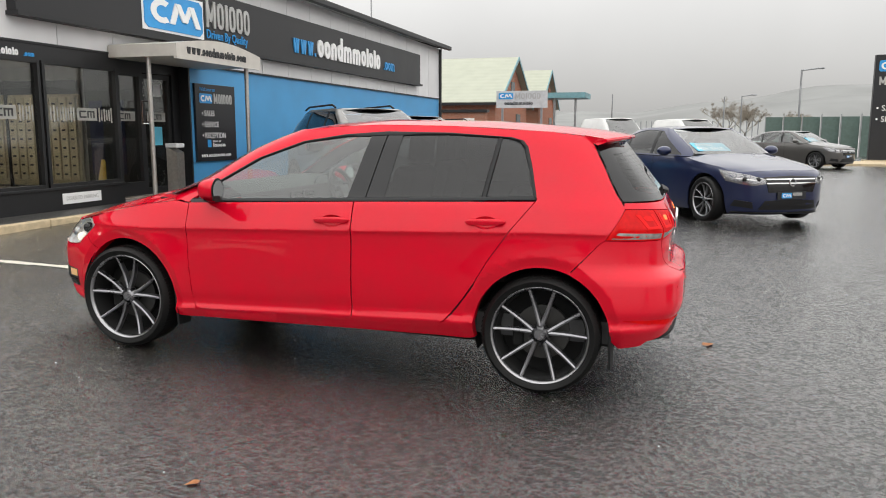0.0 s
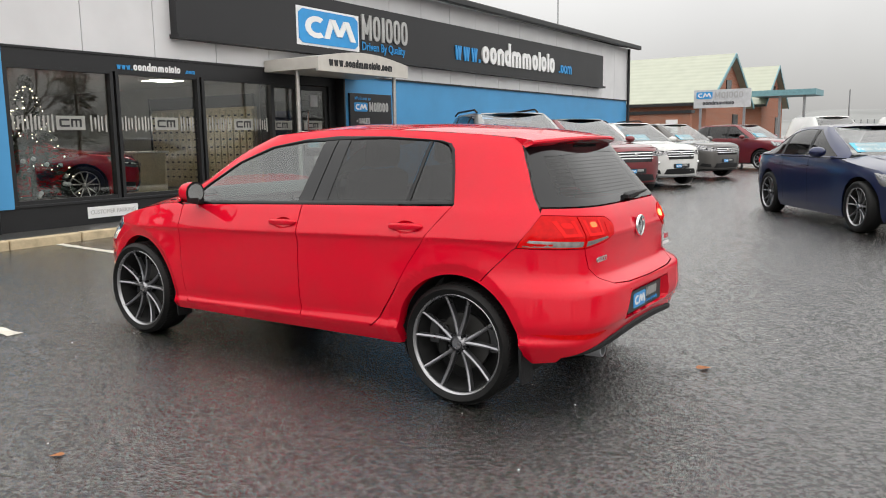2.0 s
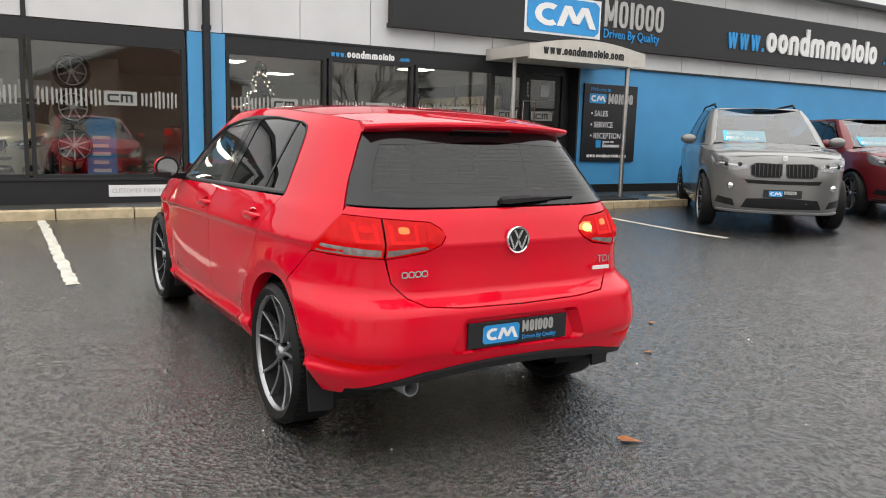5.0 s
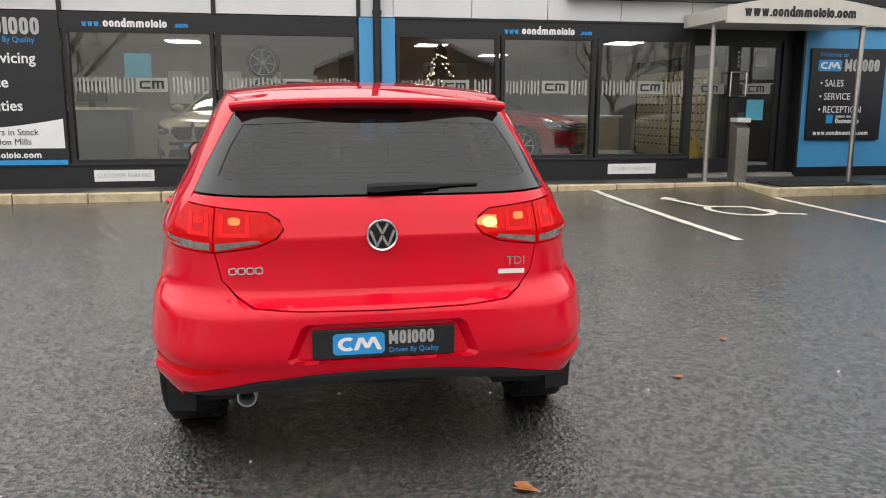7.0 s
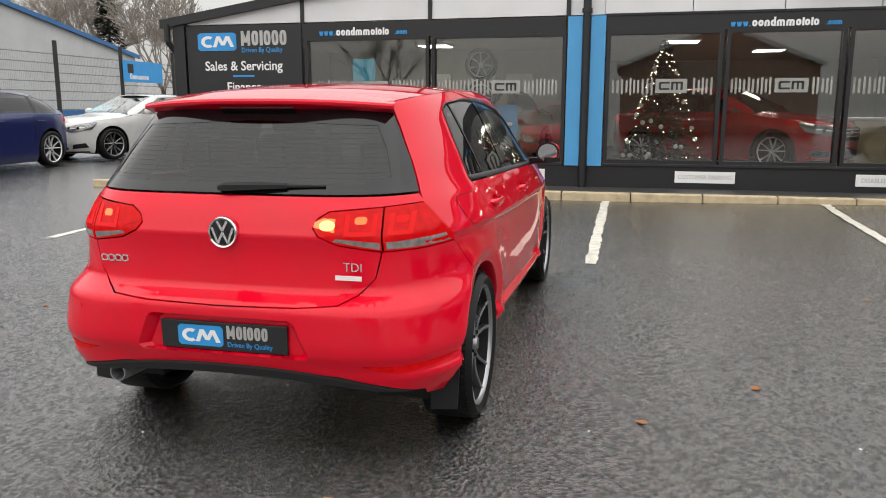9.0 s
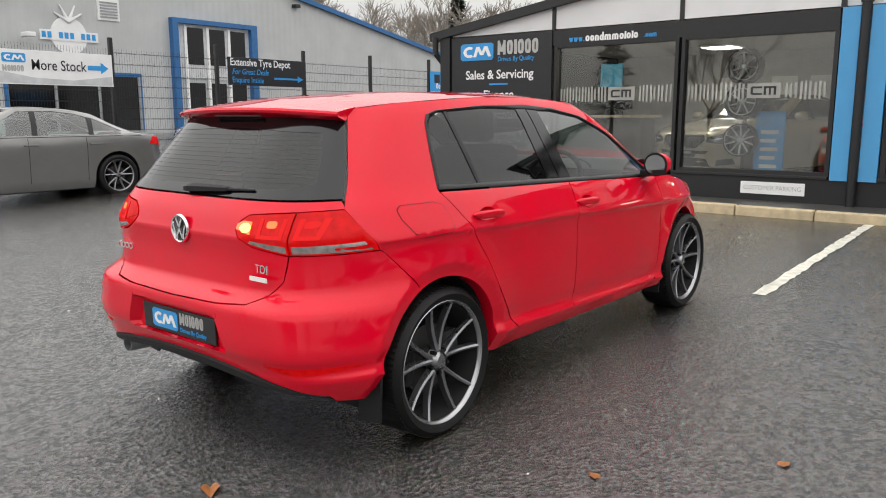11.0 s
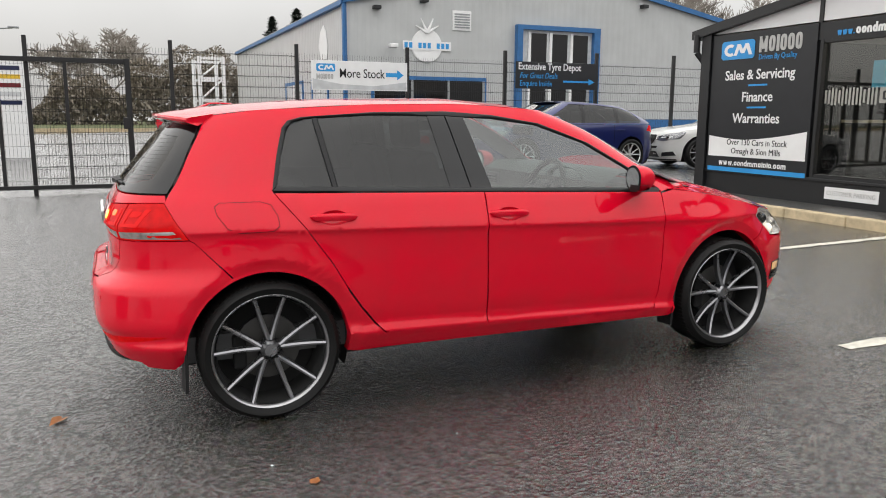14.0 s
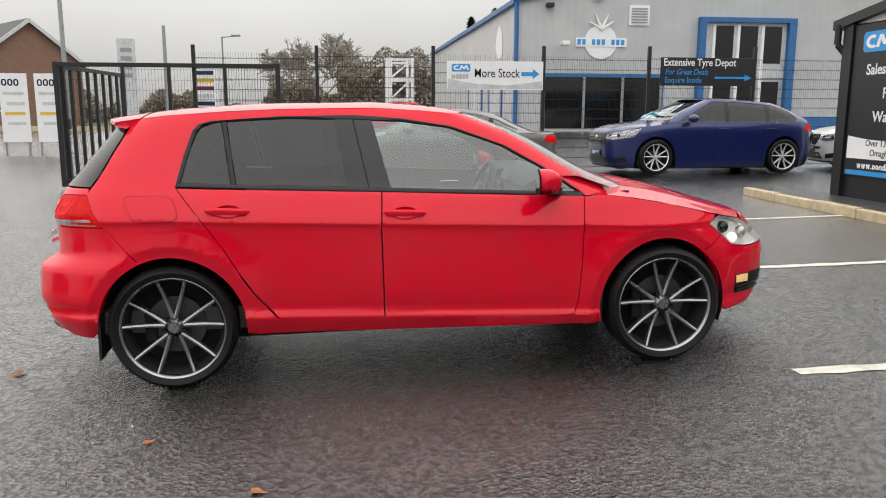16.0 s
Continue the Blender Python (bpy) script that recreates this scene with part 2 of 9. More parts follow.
M = {
    "frost": frosted("frosted_film", (0.50, 0.50, 0.47), 0.55),
    "asphalt": asphalt(),
    "red": car_paint("red_car_paint", (0.70, 0.0010, 0.020)),
    "darkred": car_paint("dark_red_paint", (0.16, 0.006, 0.012), 0.3),
    "navy": car_paint("navy_paint", (0.003, 0.010, 0.058), 0.3),
    "blue_car": car_paint("deep_blue_paint", (0.005, 0.012, 0.105), 0.2),
    "white_car": car_paint("white_car_paint", (0.70, 0.70, 0.68)),
    "silver": car_paint("grey_metallic_paint", (0.20, 0.198, 0.192), 0.5),
    "grey_car": car_paint("dark_grey_paint", (0.10, 0.095, 0.09), 0.5),
    "privacy": glass("privacy_glass", (0.10, 0.105, 0.11), 1.0, gloss=0.05),
    "carglass": glass("car_glass", (0.60, 0.69, 0.66), 1.0, gloss=0.12),
    "shopglass": glass("shop_glass", (0.80, 0.82, 0.81), 1.0, gloss=0.08),
    "lampglass": glass("lamp_glass", (0.95, 0.95, 0.95), 1.0),
    "trim": plain("black_trim", (0.010, 0.010, 0.011), 0.4, bump=0.05, spec=0.35),
    "gloss_black": plain("gloss_black", (0.006, 0.006, 0.007), 0.08, vary=0.05),
    "plastic": plain("textured_black_plastic", (0.012, 0.012, 0.013), 0.6, spec=0.3, bump=0.3, bscale=600),
    "dark": plain("dark_void", (0.006, 0.006, 0.006), 0.9),
    "tyre": plain("tyre_rubber", (0.007, 0.007, 0.007), 0.55, bump=0.15, bscale=300, spec=0.25),
    "alloy": plain("gunmetal_alloy", (0.30, 0.30, 0.315), 0.28, metal=0.9, vary=0.1),
    "alloy_edge": plain("bright_alloy", (0.36, 0.36, 0.37), 0.28, metal=0.95),
    "silver_wheel": plain("silver_alloy", (0.72, 0.72, 0.72), 0.32, metal=0.35),
    "steel": plain("brushed_steel", (0.5, 0.48, 0.45), 0.35, metal=0.95, scale=20),
    "chrome": plain("chrome", (0.75, 0.75, 0.76), 0.06, metal=1.0, vary=0.02),
    "disc": plain("brake_disc", (0.07, 0.068, 0.065), 0.5, metal=0.6),
    # faint emission added to keep the red vivid, on reflectors and parked cars too
    "lens": plain("glowing_red_lens", (0.42, 0.002, 0.003), 0.12, coat=0.30, spec=0.0, vary=0.20, scale=30, emit=(1.0, 0.002, 0.004), emit_s=0.22),
    "lens_lit": plain("lit_red_lens", (0.40, 0.003, 0.004), 0.15, coat=0.3, spec=0.0, emit=(1.0, 0.006, 0.005), emit_s=0.42),
    "amber_lit": plain("lit_amber_lens", (0.8, 0.3, 0.05), 0.2, emit=(1.0, 0.42, 0.08), emit_s=4.6),
    "amber_dim": plain("glowing_amber_lens", (0.6, 0.12, 0.02), 0.15, coat=1.0, emit=(1.0, 0.16, 0.02), emit_s=1.1),
    "bulb": plain("glowing_bulb", (0.6, 0.1, 0.03), 0.2, emit=(1.0, 0.10, 0.012), emit_s=1.7),
    "lampsmoke": plain("smoked_lamp_bowl", (0.26, 0.26, 0.27), 0.18, metal=0.6, vary=0.3, scale=30),
    "lens_clear": plain("clear_lens", (0.30, 0.27, 0.26), 0.15, metal=0.4, coat=0.5, vary=0.3, scale=40),
    "lampbowl": plain("lamp_bowl", (0.80, 0.78, 0.74), 0.3, metal=0.15, coat=0.5),
    "foglit": plain("lit_fog_lamp", (0.7, 0.45, 0.2), 0.2, coat=1.0, emit=(1.0, 0.52, 0.20), emit_s=0.45),
    "headlit": plain("lit_headlamp", (0.8, 0.8, 0.75), 0.2, emit=(1.0, 0.88, 0.70), emit_s=0.8),
    "interior": plain("dark_cabin_trim", (0.075, 0.075, 0.077), 0.7),
    "lining": plain("pale_grey_headlining", (0.32, 0.32, 0.31), 0.85),
    "seat": plain("dark_seat_fabric", (0.05, 0.05, 0.052), 0.85, bump=0.2),
    "paint_line": plain("worn_line_paint", (0.62, 0.60, 0.52), 0.6, vary=0.25, scale=14, bump=0.3, bscale=120),
    "kerb": plain("sandstone_kerb", (0.52, 0.42, 0.27), 0.75, vary=0.2, scale=9, bump=0.35, bscale=160),
    "paving": plain("dark_paving", (0.055, 0.053, 0.05), 0.4, vary=0.25, scale=4, bump=0.4, bscale=120),
    "mat": plain("rubber_mat", (0.012, 0.012, 0.012), 0.8, bump=0.5, bscale=90),
    "frame": plain("black_window_frame", (0.010, 0.0105, 0.012), 0.45, spec=0.5),
    "panel_white": plain("white_cladding_panel", (0.70, 0.70, 0.71), 0.35, vary=0.05, scale=1.5),
    "panel_blue": plain("sky_blue_render", (0.07, 0.32, 0.62), 0.5, vary=0.06, scale=1.5),
    "fascia": plain("black_fascia", (0.013, 0.013, 0.015), 0.45, vary=0.15, scale=1.2, spec=0.5),
    "sign_blue": plain("sign_blue", (0.03, 0.30, 0.68), 0.35, vary=0.05),
    "sign_white": plain("sign_white", (0.82, 0.82, 0.82), 0.4, vary=0.03),
    "sign_silver": plain("sign_silver", (0.45, 0.45, 0.44), 0.35, metal=0.4),
    "sign_black": plain("sign_black", (0.012, 0.013, 0.016), 0.4, spec=0.5),
    "sign_grey": plain("sign_light_grey", (0.55, 0.56, 0.57), 0.45),
    "canopy": plain("champagne_canopy", (0.60, 0.57, 0.52), 0.4, metal=0.1, vary=0.06),
    "shed_grey": sheet("grey_shed_cladding", (0.50, 0.51, 0.51), 0, 0.30),
    "shed_side": sheet("grey_shed_side_cladding", (0.54, 0.54, 0.54), 1, 0.30),
    "shed_blue": plain("shed_blue_trim", (0.025, 0.13, 0.33), 0.45),
    "roof_sheet": sheet("grey_roof_sheet", (0.32, 0.31, 0.29), 1, 0.35),
    "barn_roof": sheet("pale_green_roof_sheet", (0.40, 0.42, 0.33), 1, 0.4),
    "barn_edge": plain("teal_barge_board", (0.16, 0.32, 0.36), 0.5),
    "brick": brickwork("orange_brick", (0.36, 0.13, 0.07), (0.28, 0.10, 0.055), (0.3, 0.26, 0.22)),
    "fence": plain("black_fence_steel", (0.01, 0.01, 0.011), 0.45),
    "fence_green": plain("green_fence_panel", (0.10, 0.15, 0.13), 0.6),
    "galv": plain("galvanised_steel", (0.32, 0.33, 0.34), 0.45, metal=0.6),
    "room": plain("showroom_wall", (0.42, 0.40, 0.37), 0.7),
    "room_floor": plain("showroom_floor", (0.30, 0.27, 0.23), 0.25),
    "cream": plain("cream_panel", (0.58, 0.50, 0.34), 0.5),
    "room_lamp": plain("ceiling_light_panel", (0.9, 0.9, 0.85), 0.5, emit=(1.0, 0.93, 0.80), emit_s=15.0),
    "fairy": plain("fairy_lights", (0.9, 0.8, 0.6), 0.5, emit=(1.0, 0.85, 0.6), emit_s=8.0),
    "needles": plain("fir_needles", (0.015, 0.035, 0.02), 0.7, vary=0.4),
    "leaf_dark": plain("evergreen_foliage", (0.025, 0.035, 0.022), 0.8, vary=0.4),
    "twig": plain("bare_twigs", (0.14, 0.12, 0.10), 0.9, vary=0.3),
    # twigs paled: distance haze is put into their colour
    "hazed_twig": plain("haze_toned_twigs", (0.27, 0.24, 0.21), 0.9, vary=0.25),
    "screenglass": glass("windscreen_glass", (0.62, 0.68, 0.66), 1.0, gloss=0.16),
    "bark": plain("bark", (0.07, 0.055, 0.045), 0.9, vary=0.3, bump=0.5, bscale=40),
    "gold_car": car_paint("pale_gold_paint", (0.52, 0.46, 0.33), 0.2),
    # winter brushwood, lightened in colour to stand for distance haze
    "hazed_brush": plain("haze_toned_brushwood", (0.26, 0.225, 0.18), 0.9, vary=0.4),
    # hill grey raised so that the colour itself gives the mist
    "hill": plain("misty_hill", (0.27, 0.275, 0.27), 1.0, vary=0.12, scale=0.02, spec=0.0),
    "grass": plain("grass_verge", (0.10, 0.11, 0.055), 0.9, vary=0.4, scale=1.2, spec=0.1),
    "leaf": plain("dead_leaf", (0.30, 0.11, 0.03), 0.6, vary=0.3, scale=40),
    "slate": plain("dark_slate_roof", (0.06, 0.058, 0.056), 0.7, vary=0.2),
    "house_brick": brickwork("brown_brick", (0.25, 0.12, 0.08), (0.2, 0.09, 0.06), (0.25, 0.22, 0.19)),
    "yellow": plain("yellow_cone", (0.7, 0.45, 0.03), 0.5),
    "card": plain("printed_card", (0.10, 0.45, 0.62), 0.5),
    "pitlane_red": plain("rally_red", (0.42, 0.006, 0.01), 0.25, coat=0.6),
}

# ---- building tools ----
def gz(x, y):
    """Height of the ground: the yard falls gently away from the showroom."""
    def step(v):
        v = min(1.0, max(0.0, v))
        return v * v * (3 - 2 * v)
    z = -0.015 - 0.0175 * (min(3.0, max(-9.0, x)) + 2.0)
    z += 0.10 * step((y - 5.0) / 8.0) - 0.09 * step((y - 7.0) / 5.0) * step((-1.5 - x) / 3.5) * step((x + 8.3) / 1.6)
    z += 0.12 * step((-1.0 - y) / 4.0) * step((-1.0 - x) / 6.0)
    z += 0.45 * step((-7.0 - y) / 12.0)
    return z


def mesh_of(name, bm, mat, smooth=None):
    me = bpy.data.meshes.new(name)
    bmesh.ops.recalc_face_normals(bm, faces=bm.faces)
    if smooth is not None:
        for f in bm.faces:
            f.smooth = True
        for e in bm.edges:
            e.smooth = len(e.link_faces) == 2 and e.calc_face_angle(3.2) < radians(smooth)
    bm.to_mesh(me)
    bm.free()
    for m in (mat if isinstance(mat, (list, tuple)) else (mat,)):
        me.materials.append(M[m])
    return me


def part(name, bm, mat, parent, label="", smooth=None):
    """One mesh object under a thing or a part (or top-level where parent is None)."""
    ob = new(name, mesh_of(name, bm, mat, smooth))
    ob.parent = parent
    if label:
        ob["label"] = label
    return ob


def thing(name, label, category, group="", kind="", m=None):
    ob = new(name)
    ob.empty_display_size = 0.2
    if m is not None:
        ob.matrix_world = m
    return tagged(ob, label, category, group, kind)


def box(bm, x0, x1, y0, y1, z0, z1, bevel=0.0):
    g = bmesh.ops.create_cube(bm, size=1.0, matrix=Matrix.Translation(((x0 + x1) / 2, (y0 + y1) / 2, (z0 + z1) / 2)) @ Matrix.Diagonal((abs(x1 - x0), abs(y1 - y0), abs(z1 - z0), 1)))
    if bevel:
        ed = list({e for v in g["verts"] for e in v.link_edges})
        bmesh.ops.bevel(bm, geom=ed, offset=bevel, segments=2, affect="EDGES", profile=0.5)
    return bm


def boxed(*a, bevel=0.0):
    return box(bmesh.new(), *a, bevel=bevel)


def rod(bm, a, b, r, seg=8, r2=None):
    a, b = Vector(a), Vector(b)
    d = b - a
    m = Matrix.Translation((a + b) / 2) @ d.to_track_quat("Z", "Y").to_matrix().to_4x4()
    bmesh.ops.create_cone(bm, cap_ends=True, segments=seg, radius1=r, radius2=r if r2 is None else r2, depth=d.length, matrix=m)
    return bm


def poly(bm, pts, depth):
    """An extruded polygon: 3D corners and a depth vector."""
    vs = [bm.verts.new(p) for p in pts]
    f = bm.faces.new(vs)
    r = bmesh.ops.extrude_face_region(bm, geom=[f])
    for v in r["geom"]:
        if isinstance(v, bmesh.types.BMVert):
            v.co += Vector(depth)
    return bm


def lathe(bm, prof, seg=32, axis="Y"):
    """A turned form from (radius, along) pairs about an axis through the origin."""
    rings = []
    for r, h in prof:
        ring = []
        for i in range(seg):
            a = 2 * math.pi * i / seg
            c, s = r * math.cos(a), r * math.sin(a)
            ring.append(bm.verts.new((c, h, s) if axis == "Y" else (c, s, h)))
        rings.append(ring)
    for p, q in zip(rings, rings[1:]):
        for i in range(seg):
            bm.faces.new((p[i], p[(i + 1) % seg], q[(i + 1) % seg], q[i]))
    return bm


def words(text, size, mat, m, parent=None, depth=0.004, align="LEFT", squeeze=1.0, shear=0.0, name="lettering", fat=0.0):
    """Raised lettering in the built-in font; m puts its baseline, x along the words, z out of the face."""
    cu = bpy.data.curves.new(name, "FONT")
    cu.body, cu.size, cu.extrude, cu.align_x, cu.shear, cu.offset = text, size, depth, align, shear, fat
    cu.resolution_u = 3
    tmp = bpy.data.objects.new(name, cu)
    me = bpy.data.meshes.new_from_object(tmp)
    bpy.data.objects.remove(tmp)
    bpy.data.curves.remove(cu)
    me.materials.clear()
    me.materials.append(M[mat])
    for v in me.vertices:
        v.co.x *= squeeze
    # islands that stand over one another make one letter
    n = len(me.vertices)
    home = list(range(n))
    def root_of(v):
        while home[v] != v:
            home[v] = home[home[v]]
            v = home[v]
        return v
    for e in me.edges:
        a, b = root_of(e.vertices[0]), root_of(e.vertices[1])
        home[a] = b
    isles = {}
    for v in range(n):
        isles.setdefault(root_of(v), []).append(v)
    spans = [[min(me.vertices[v].co.x for v in g), max(me.vertices[v].co.x for v in g), min(me.vertices[v].co.y for v in g), max(me.vertices[v].co.y for v in g), g] for g in isles.values()]
    spans.sort(key=lambda q: q[0])
    letters = []
    for q in spans:
        p = next((p for p in letters if q[0] < p[1] - 0.02 * size and q[1] > p[0] and q[2] < p[3] + 0.3 * size and q[3] > p[2] - 0.3 * size), None)
        if p:
            p[0], p[1], p[2], p[3] = min(p[0], q[0]), max(p[1], q[1]), min(p[2], q[2]), max(p[3], q[3])
            p[4] = p[4] + q[4]
        else:
            letters.append(q)
    of = {}
    for k, p in enumerate(letters):
        for v in p[4]:
            of[v] = k
    faces = [[] for _ in letters]
    for f in me.polygons:
        faces[of[f.vertices[0]]].append(tuple(f.vertices))
    for k, p in enumerate(letters):
        at = {v: q for q, v in enumerate(p[4])}
        lm = bpy.data.meshes.new(name)
        lm.from_pydata([tuple(m @ me.vertices[v].co) for v in p[4]], [], [[at[v] for v in f] for f in faces[k]])
        lm.materials.append(M[mat])
        ob = new(name if k == 0 else "letter", lm)
        ob.parent = parent
    bpy.data.meshes.remove(me)
    return ob


def stroke(bm, path, t, depth, close=False):
    """A flat band of width t along a path in the x-y plane, raised on both sides by depth."""
    n = len(path)
    rows = []
    for k in range(n):
        a = Vector(path[k - 1] if close or k else path[k])
        b = Vector(path[(k + 1) % n] if close or k < n - 1 else path[k])
        d = (b - a).normalized()
        nr = Vector((-d.y, d.x)) * t / 2
        p = Vector(path[k])
        rows.append([bm.verts.new((p.x + e * nr.x, p.y + e * nr.y, f * depth)) for e, f in ((1, -1), (1, 1), (-1, 1), (-1, -1))])
    for k in range(n if close else n - 1):
        p, q = rows[k], rows[(k + 1) % n]
        for i in range(4):
            bm.faces.new((p[i], p[(i + 1) % 4], q[(i + 1) % 4], q[i]))
    if not close:
        bm.faces.new(rows[0])
        bm.faces.new(list(reversed(rows[-1])))


def letter_bars(pattern, size, mat, m, parent=None, name="lettering", depth=0.004, pitch=0.62, weight=0.62, bold=0.15):
    """Writing that is not spelled out: one plain form for each sign of it.
    a: low ring, A: tall ring, p: hanging ring, n: arch, m: double arch, w: zigzag, i: bar, b: tall bar on a ring, M: tall double arch, I: tall bar, .: dot."""
    x = 0.0
    wide = {"i": 0.42, "I": 0.55, "w": 1.45, "m": 1.55, "M": 1.35, ".": 0.4, " ": 0.6}
    tall = {"A": 0.74, "M": 0.74, "I": 0.74, "i": 0.64}
    for k, c in enumerate(pattern):
        w = pitch * wide.get(c, 1.0)
        if c != " ":
            bm = bmesh.new()
            z0, z1 = (-0.2 if c == "p" else 0.0) * size, tall.get(c, 0.12 if c == "." else 0.52) * size
            t = bold * size
            x0, x1 = x * size + t / 2, (x + w * (weight + 0.24)) * size - t / 2
            if c == ".":
                x1 = x0
            x1 = max(x1, x0 + 0.001)
            lo, hi, xm = z0 + t / 2, z1 - t / 2, (x0 + x1) / 2
            def arch(a, b):
                r = (b - a) / 2
                return [(a, z0)] + [((a + b) / 2 - r * math.cos(math.pi * q / 6), hi - r * 0.8 + r * 0.8 * math.sin(math.pi * q / 6)) for q in range(7)] + [(b, z0)]
            if c in "iI.":
                stroke(bm, [(xm, z0), (xm, z1)], t * (1.0 if c != "I" else 1.15), depth)
            elif c in "nm":
                if c == "n":
                    stroke(bm, arch(x0, x1), t, depth)
                else:
                    stroke(bm, arch(x0, xm), t, depth)
                    stroke(bm, arch(xm, x1), t, depth * 0.96)
            elif c == "M":
                for q, (pa, pb) in enumerate((((x0, z0), (x0, z1)), ((x0, hi), (xm, z0 + 0.25 * (hi - z0))), ((xm, z0 + 0.25 * (hi - z0)), (x1, hi)), ((x1, z0), (x1, z1)))):
                    stroke(bm, [pa, pb], t, depth * (1.0, 0.7, 0.5, 1.0)[q])
            elif c == "w":
                q = (x1 - x0) / 4
                zig = [(x0, z1), (x0 + q, z0), (xm, z1), (x1 - q, z0), (x1, z1)]
                for e in range(4):
                    stroke(bm, zig[e:e + 2], t * 0.85, depth * (1.0, 0.75)[e % 2])
            else:
                rx, rz, zm = (x1 - x0) / 2, (hi - lo) / 2, (lo + hi) / 2
                sq = 0.62 if c == "A" else 0.85
                ringp = []
                for q in range(16):
                    ca, sa = math.cos(2 * math.pi * q / 16), math.sin(2 * math.pi * q / 16)
                    ringp.append((xm + rx * math.copysign(abs(ca) ** sq, ca), zm + rz * math.copysign(abs(sa) ** sq, sa)))
                stroke(bm, ringp, t, depth, close=True)
                if c == "b":
                    stroke(bm, [(x1, z0), (x1, 0.74 * size)], t, depth * 0.96)
            bm.transform(m)
            ob = part(name if k == 0 else "letter", bm, mat, parent)
        x += w
    return ob


def emblem(m, w, h, parent, name="logo"):
    """The dealer's mark as plain shapes: a blue rounded field with two white forms."""
    bm = bmesh.new()
    box(bm, 0, w, 0, h, 0, 0.02 * h, bevel=0.009 * h)
    field = [(0.06, 0), (0.94, 0), (1, 0.12), (1, 0.88), (0.94, 1), (0.06, 1), (0, 0.88), (0, 0.12)]
    bm.free()
    bm = poly(bmesh.new(), [(a * w, b * h, 0) for a, b in field], (0, 0, 0.03 * h))
    bm.transform(m)
    f = part(name, bm, "sign_blue", parent)
    bm = bmesh.new()
    t = 0.09 * w
    arc = [(0.28 + 0.19 * math.cos(radians(a)), 0.5 + 0.33 * math.sin(radians(a))) for a in range(55, 306, 25)]
    arc += [(0.28 + 0.10 * math.cos(radians(a)), 0.5 + 0.17 * math.sin(radians(a))) for a in range(305, 54, -25)]
    poly(bm, [(a * w, b * h, 0.03 * h) for a, b in arc], (0, 0, 0.02 * h))
    for k, (x0, z0, x1, z1) in enumerate(((0.44, 0.2, 0.54, 0.8), (0.54, 0.8, 0.66, 0.3), (0.66, 0.3, 0.78, 0.8), (0.78, 0.8, 0.90, 0.2))):
        poly(bm, [(x0 * w - t / 2, z0 * h, 0.03 * h), (x0 * w + t / 2, z0 * h, 0.03 * h), (x1 * w + t / 2, z1 * h, 0.03 * h), (x1 * w - t / 2, z1 * h, 0.03 * h)], (0, 0, (0.030 + 0.012 * (k % 2)) * h))
    bm.transform(m)
    part("mark", bm, "sign_white", f)
    return f


def facing_east(x, y, z):
    """Writing plane on a face that looks along +x: reads along +y, up along z."""
    return Matrix.Translation((x, y, z)) @ Matrix(((0, 0, 1, 0), (1, 0, 0, 0), (0, 1, 0, 0), (0, 0, 0, 1)))


def facing_north(x, y, z):
    """Writing plane on a face that looks along +y: reads along -x."""
    return Matrix.Translation((x, y, z)) @ Matrix(((-1, 0, 0, 0), (0, 0, 1, 0), (0, 1, 0, 0), (0, 0, 0, 1)))


def facing_south(x, y, z):
    return Matrix.Translation((x, y, z)) @ Matrix(((1, 0, 0, 0), (0, 0, -1, 0), (0, 1, 0, 0), (0, 0, 0, 1)))


# ---- ground: one sheet to the horizon ----
def ground():
    xs = [-1500, -500, -200, -100, -60, -40] + [-30 + i for i in range(0, 21)] + [-9.5 + 0.5 * i for i in range(1, 27)] + [5, 7, 9, 12, 16, 22, 30, 45, 70, 120, 250, 600, 1500]
    ys = [-1500, -500, -200, -100, -60, -40, -30] + [-24 + i for i in range(0, 45)] + [24, 28, 32, 38, 46, 60, 90, 150, 300, 700, 1500]
    bm = bmesh.new()
    grid = [[bm.verts.new((x, y, gz(x, y))) for y in ys] for x in xs]
    for i in range(len(xs) - 1):
        for j in range(len(ys) - 1):
            bm.faces.new((grid[i][j], grid[i + 1][j], grid[i + 1][j + 1], grid[i][j + 1]))
    ob = part("ground", bm, "asphalt", None, smooth=40)
    tagged(ob, "wet dark grey asphalt yard with a fine stony grain", "ground", kind="structure")


ground()
XF = -8.73


def strip_on_ground(name, x0, x1, y0, y1, mat, label, lift=0.004, cat="road marking", ragged=0.012, m2=None):
    """A painted band lying on the ground, with worn edges."""
    bm = bmesh.new()
    n = max(2, int(abs(x1 - x0) / 0.08))
    rnd = random.Random(int(y0 * 100) + int(x0 * 10))
    prev = None
    for i in range(n + 1):
        x = x0 + (x1 - x0) * i / n
        a, b = y0 + rnd.uniform(-ragged, ragged), y1 + rnd.uniform(-ragged, ragged)
        cur = (bm.verts.new((x, a, gz(x, a) + lift)), bm.verts.new((x, b, gz(x, b) + lift)))
        if prev:
            bm.faces.new((prev[0], cur[0], cur[1], prev[1]))
        prev = cur
    return tagged(part(name, bm, mat, None), label, cat, group="bay lines", kind="structure")


for y, xa, xb in ((0.62, -7.9, -4.0), (3.42, -7.9, -4.0), (6.0, -7.9, -3.92), (8.70, -7.9, -4.02), (11.02, -6.98, -3.93)):
    strip_on_ground("bay_line", xa, xb, y - 0.05, y + 0.05, "paint_line", "worn cream-white painted parking bay line on asphalt")


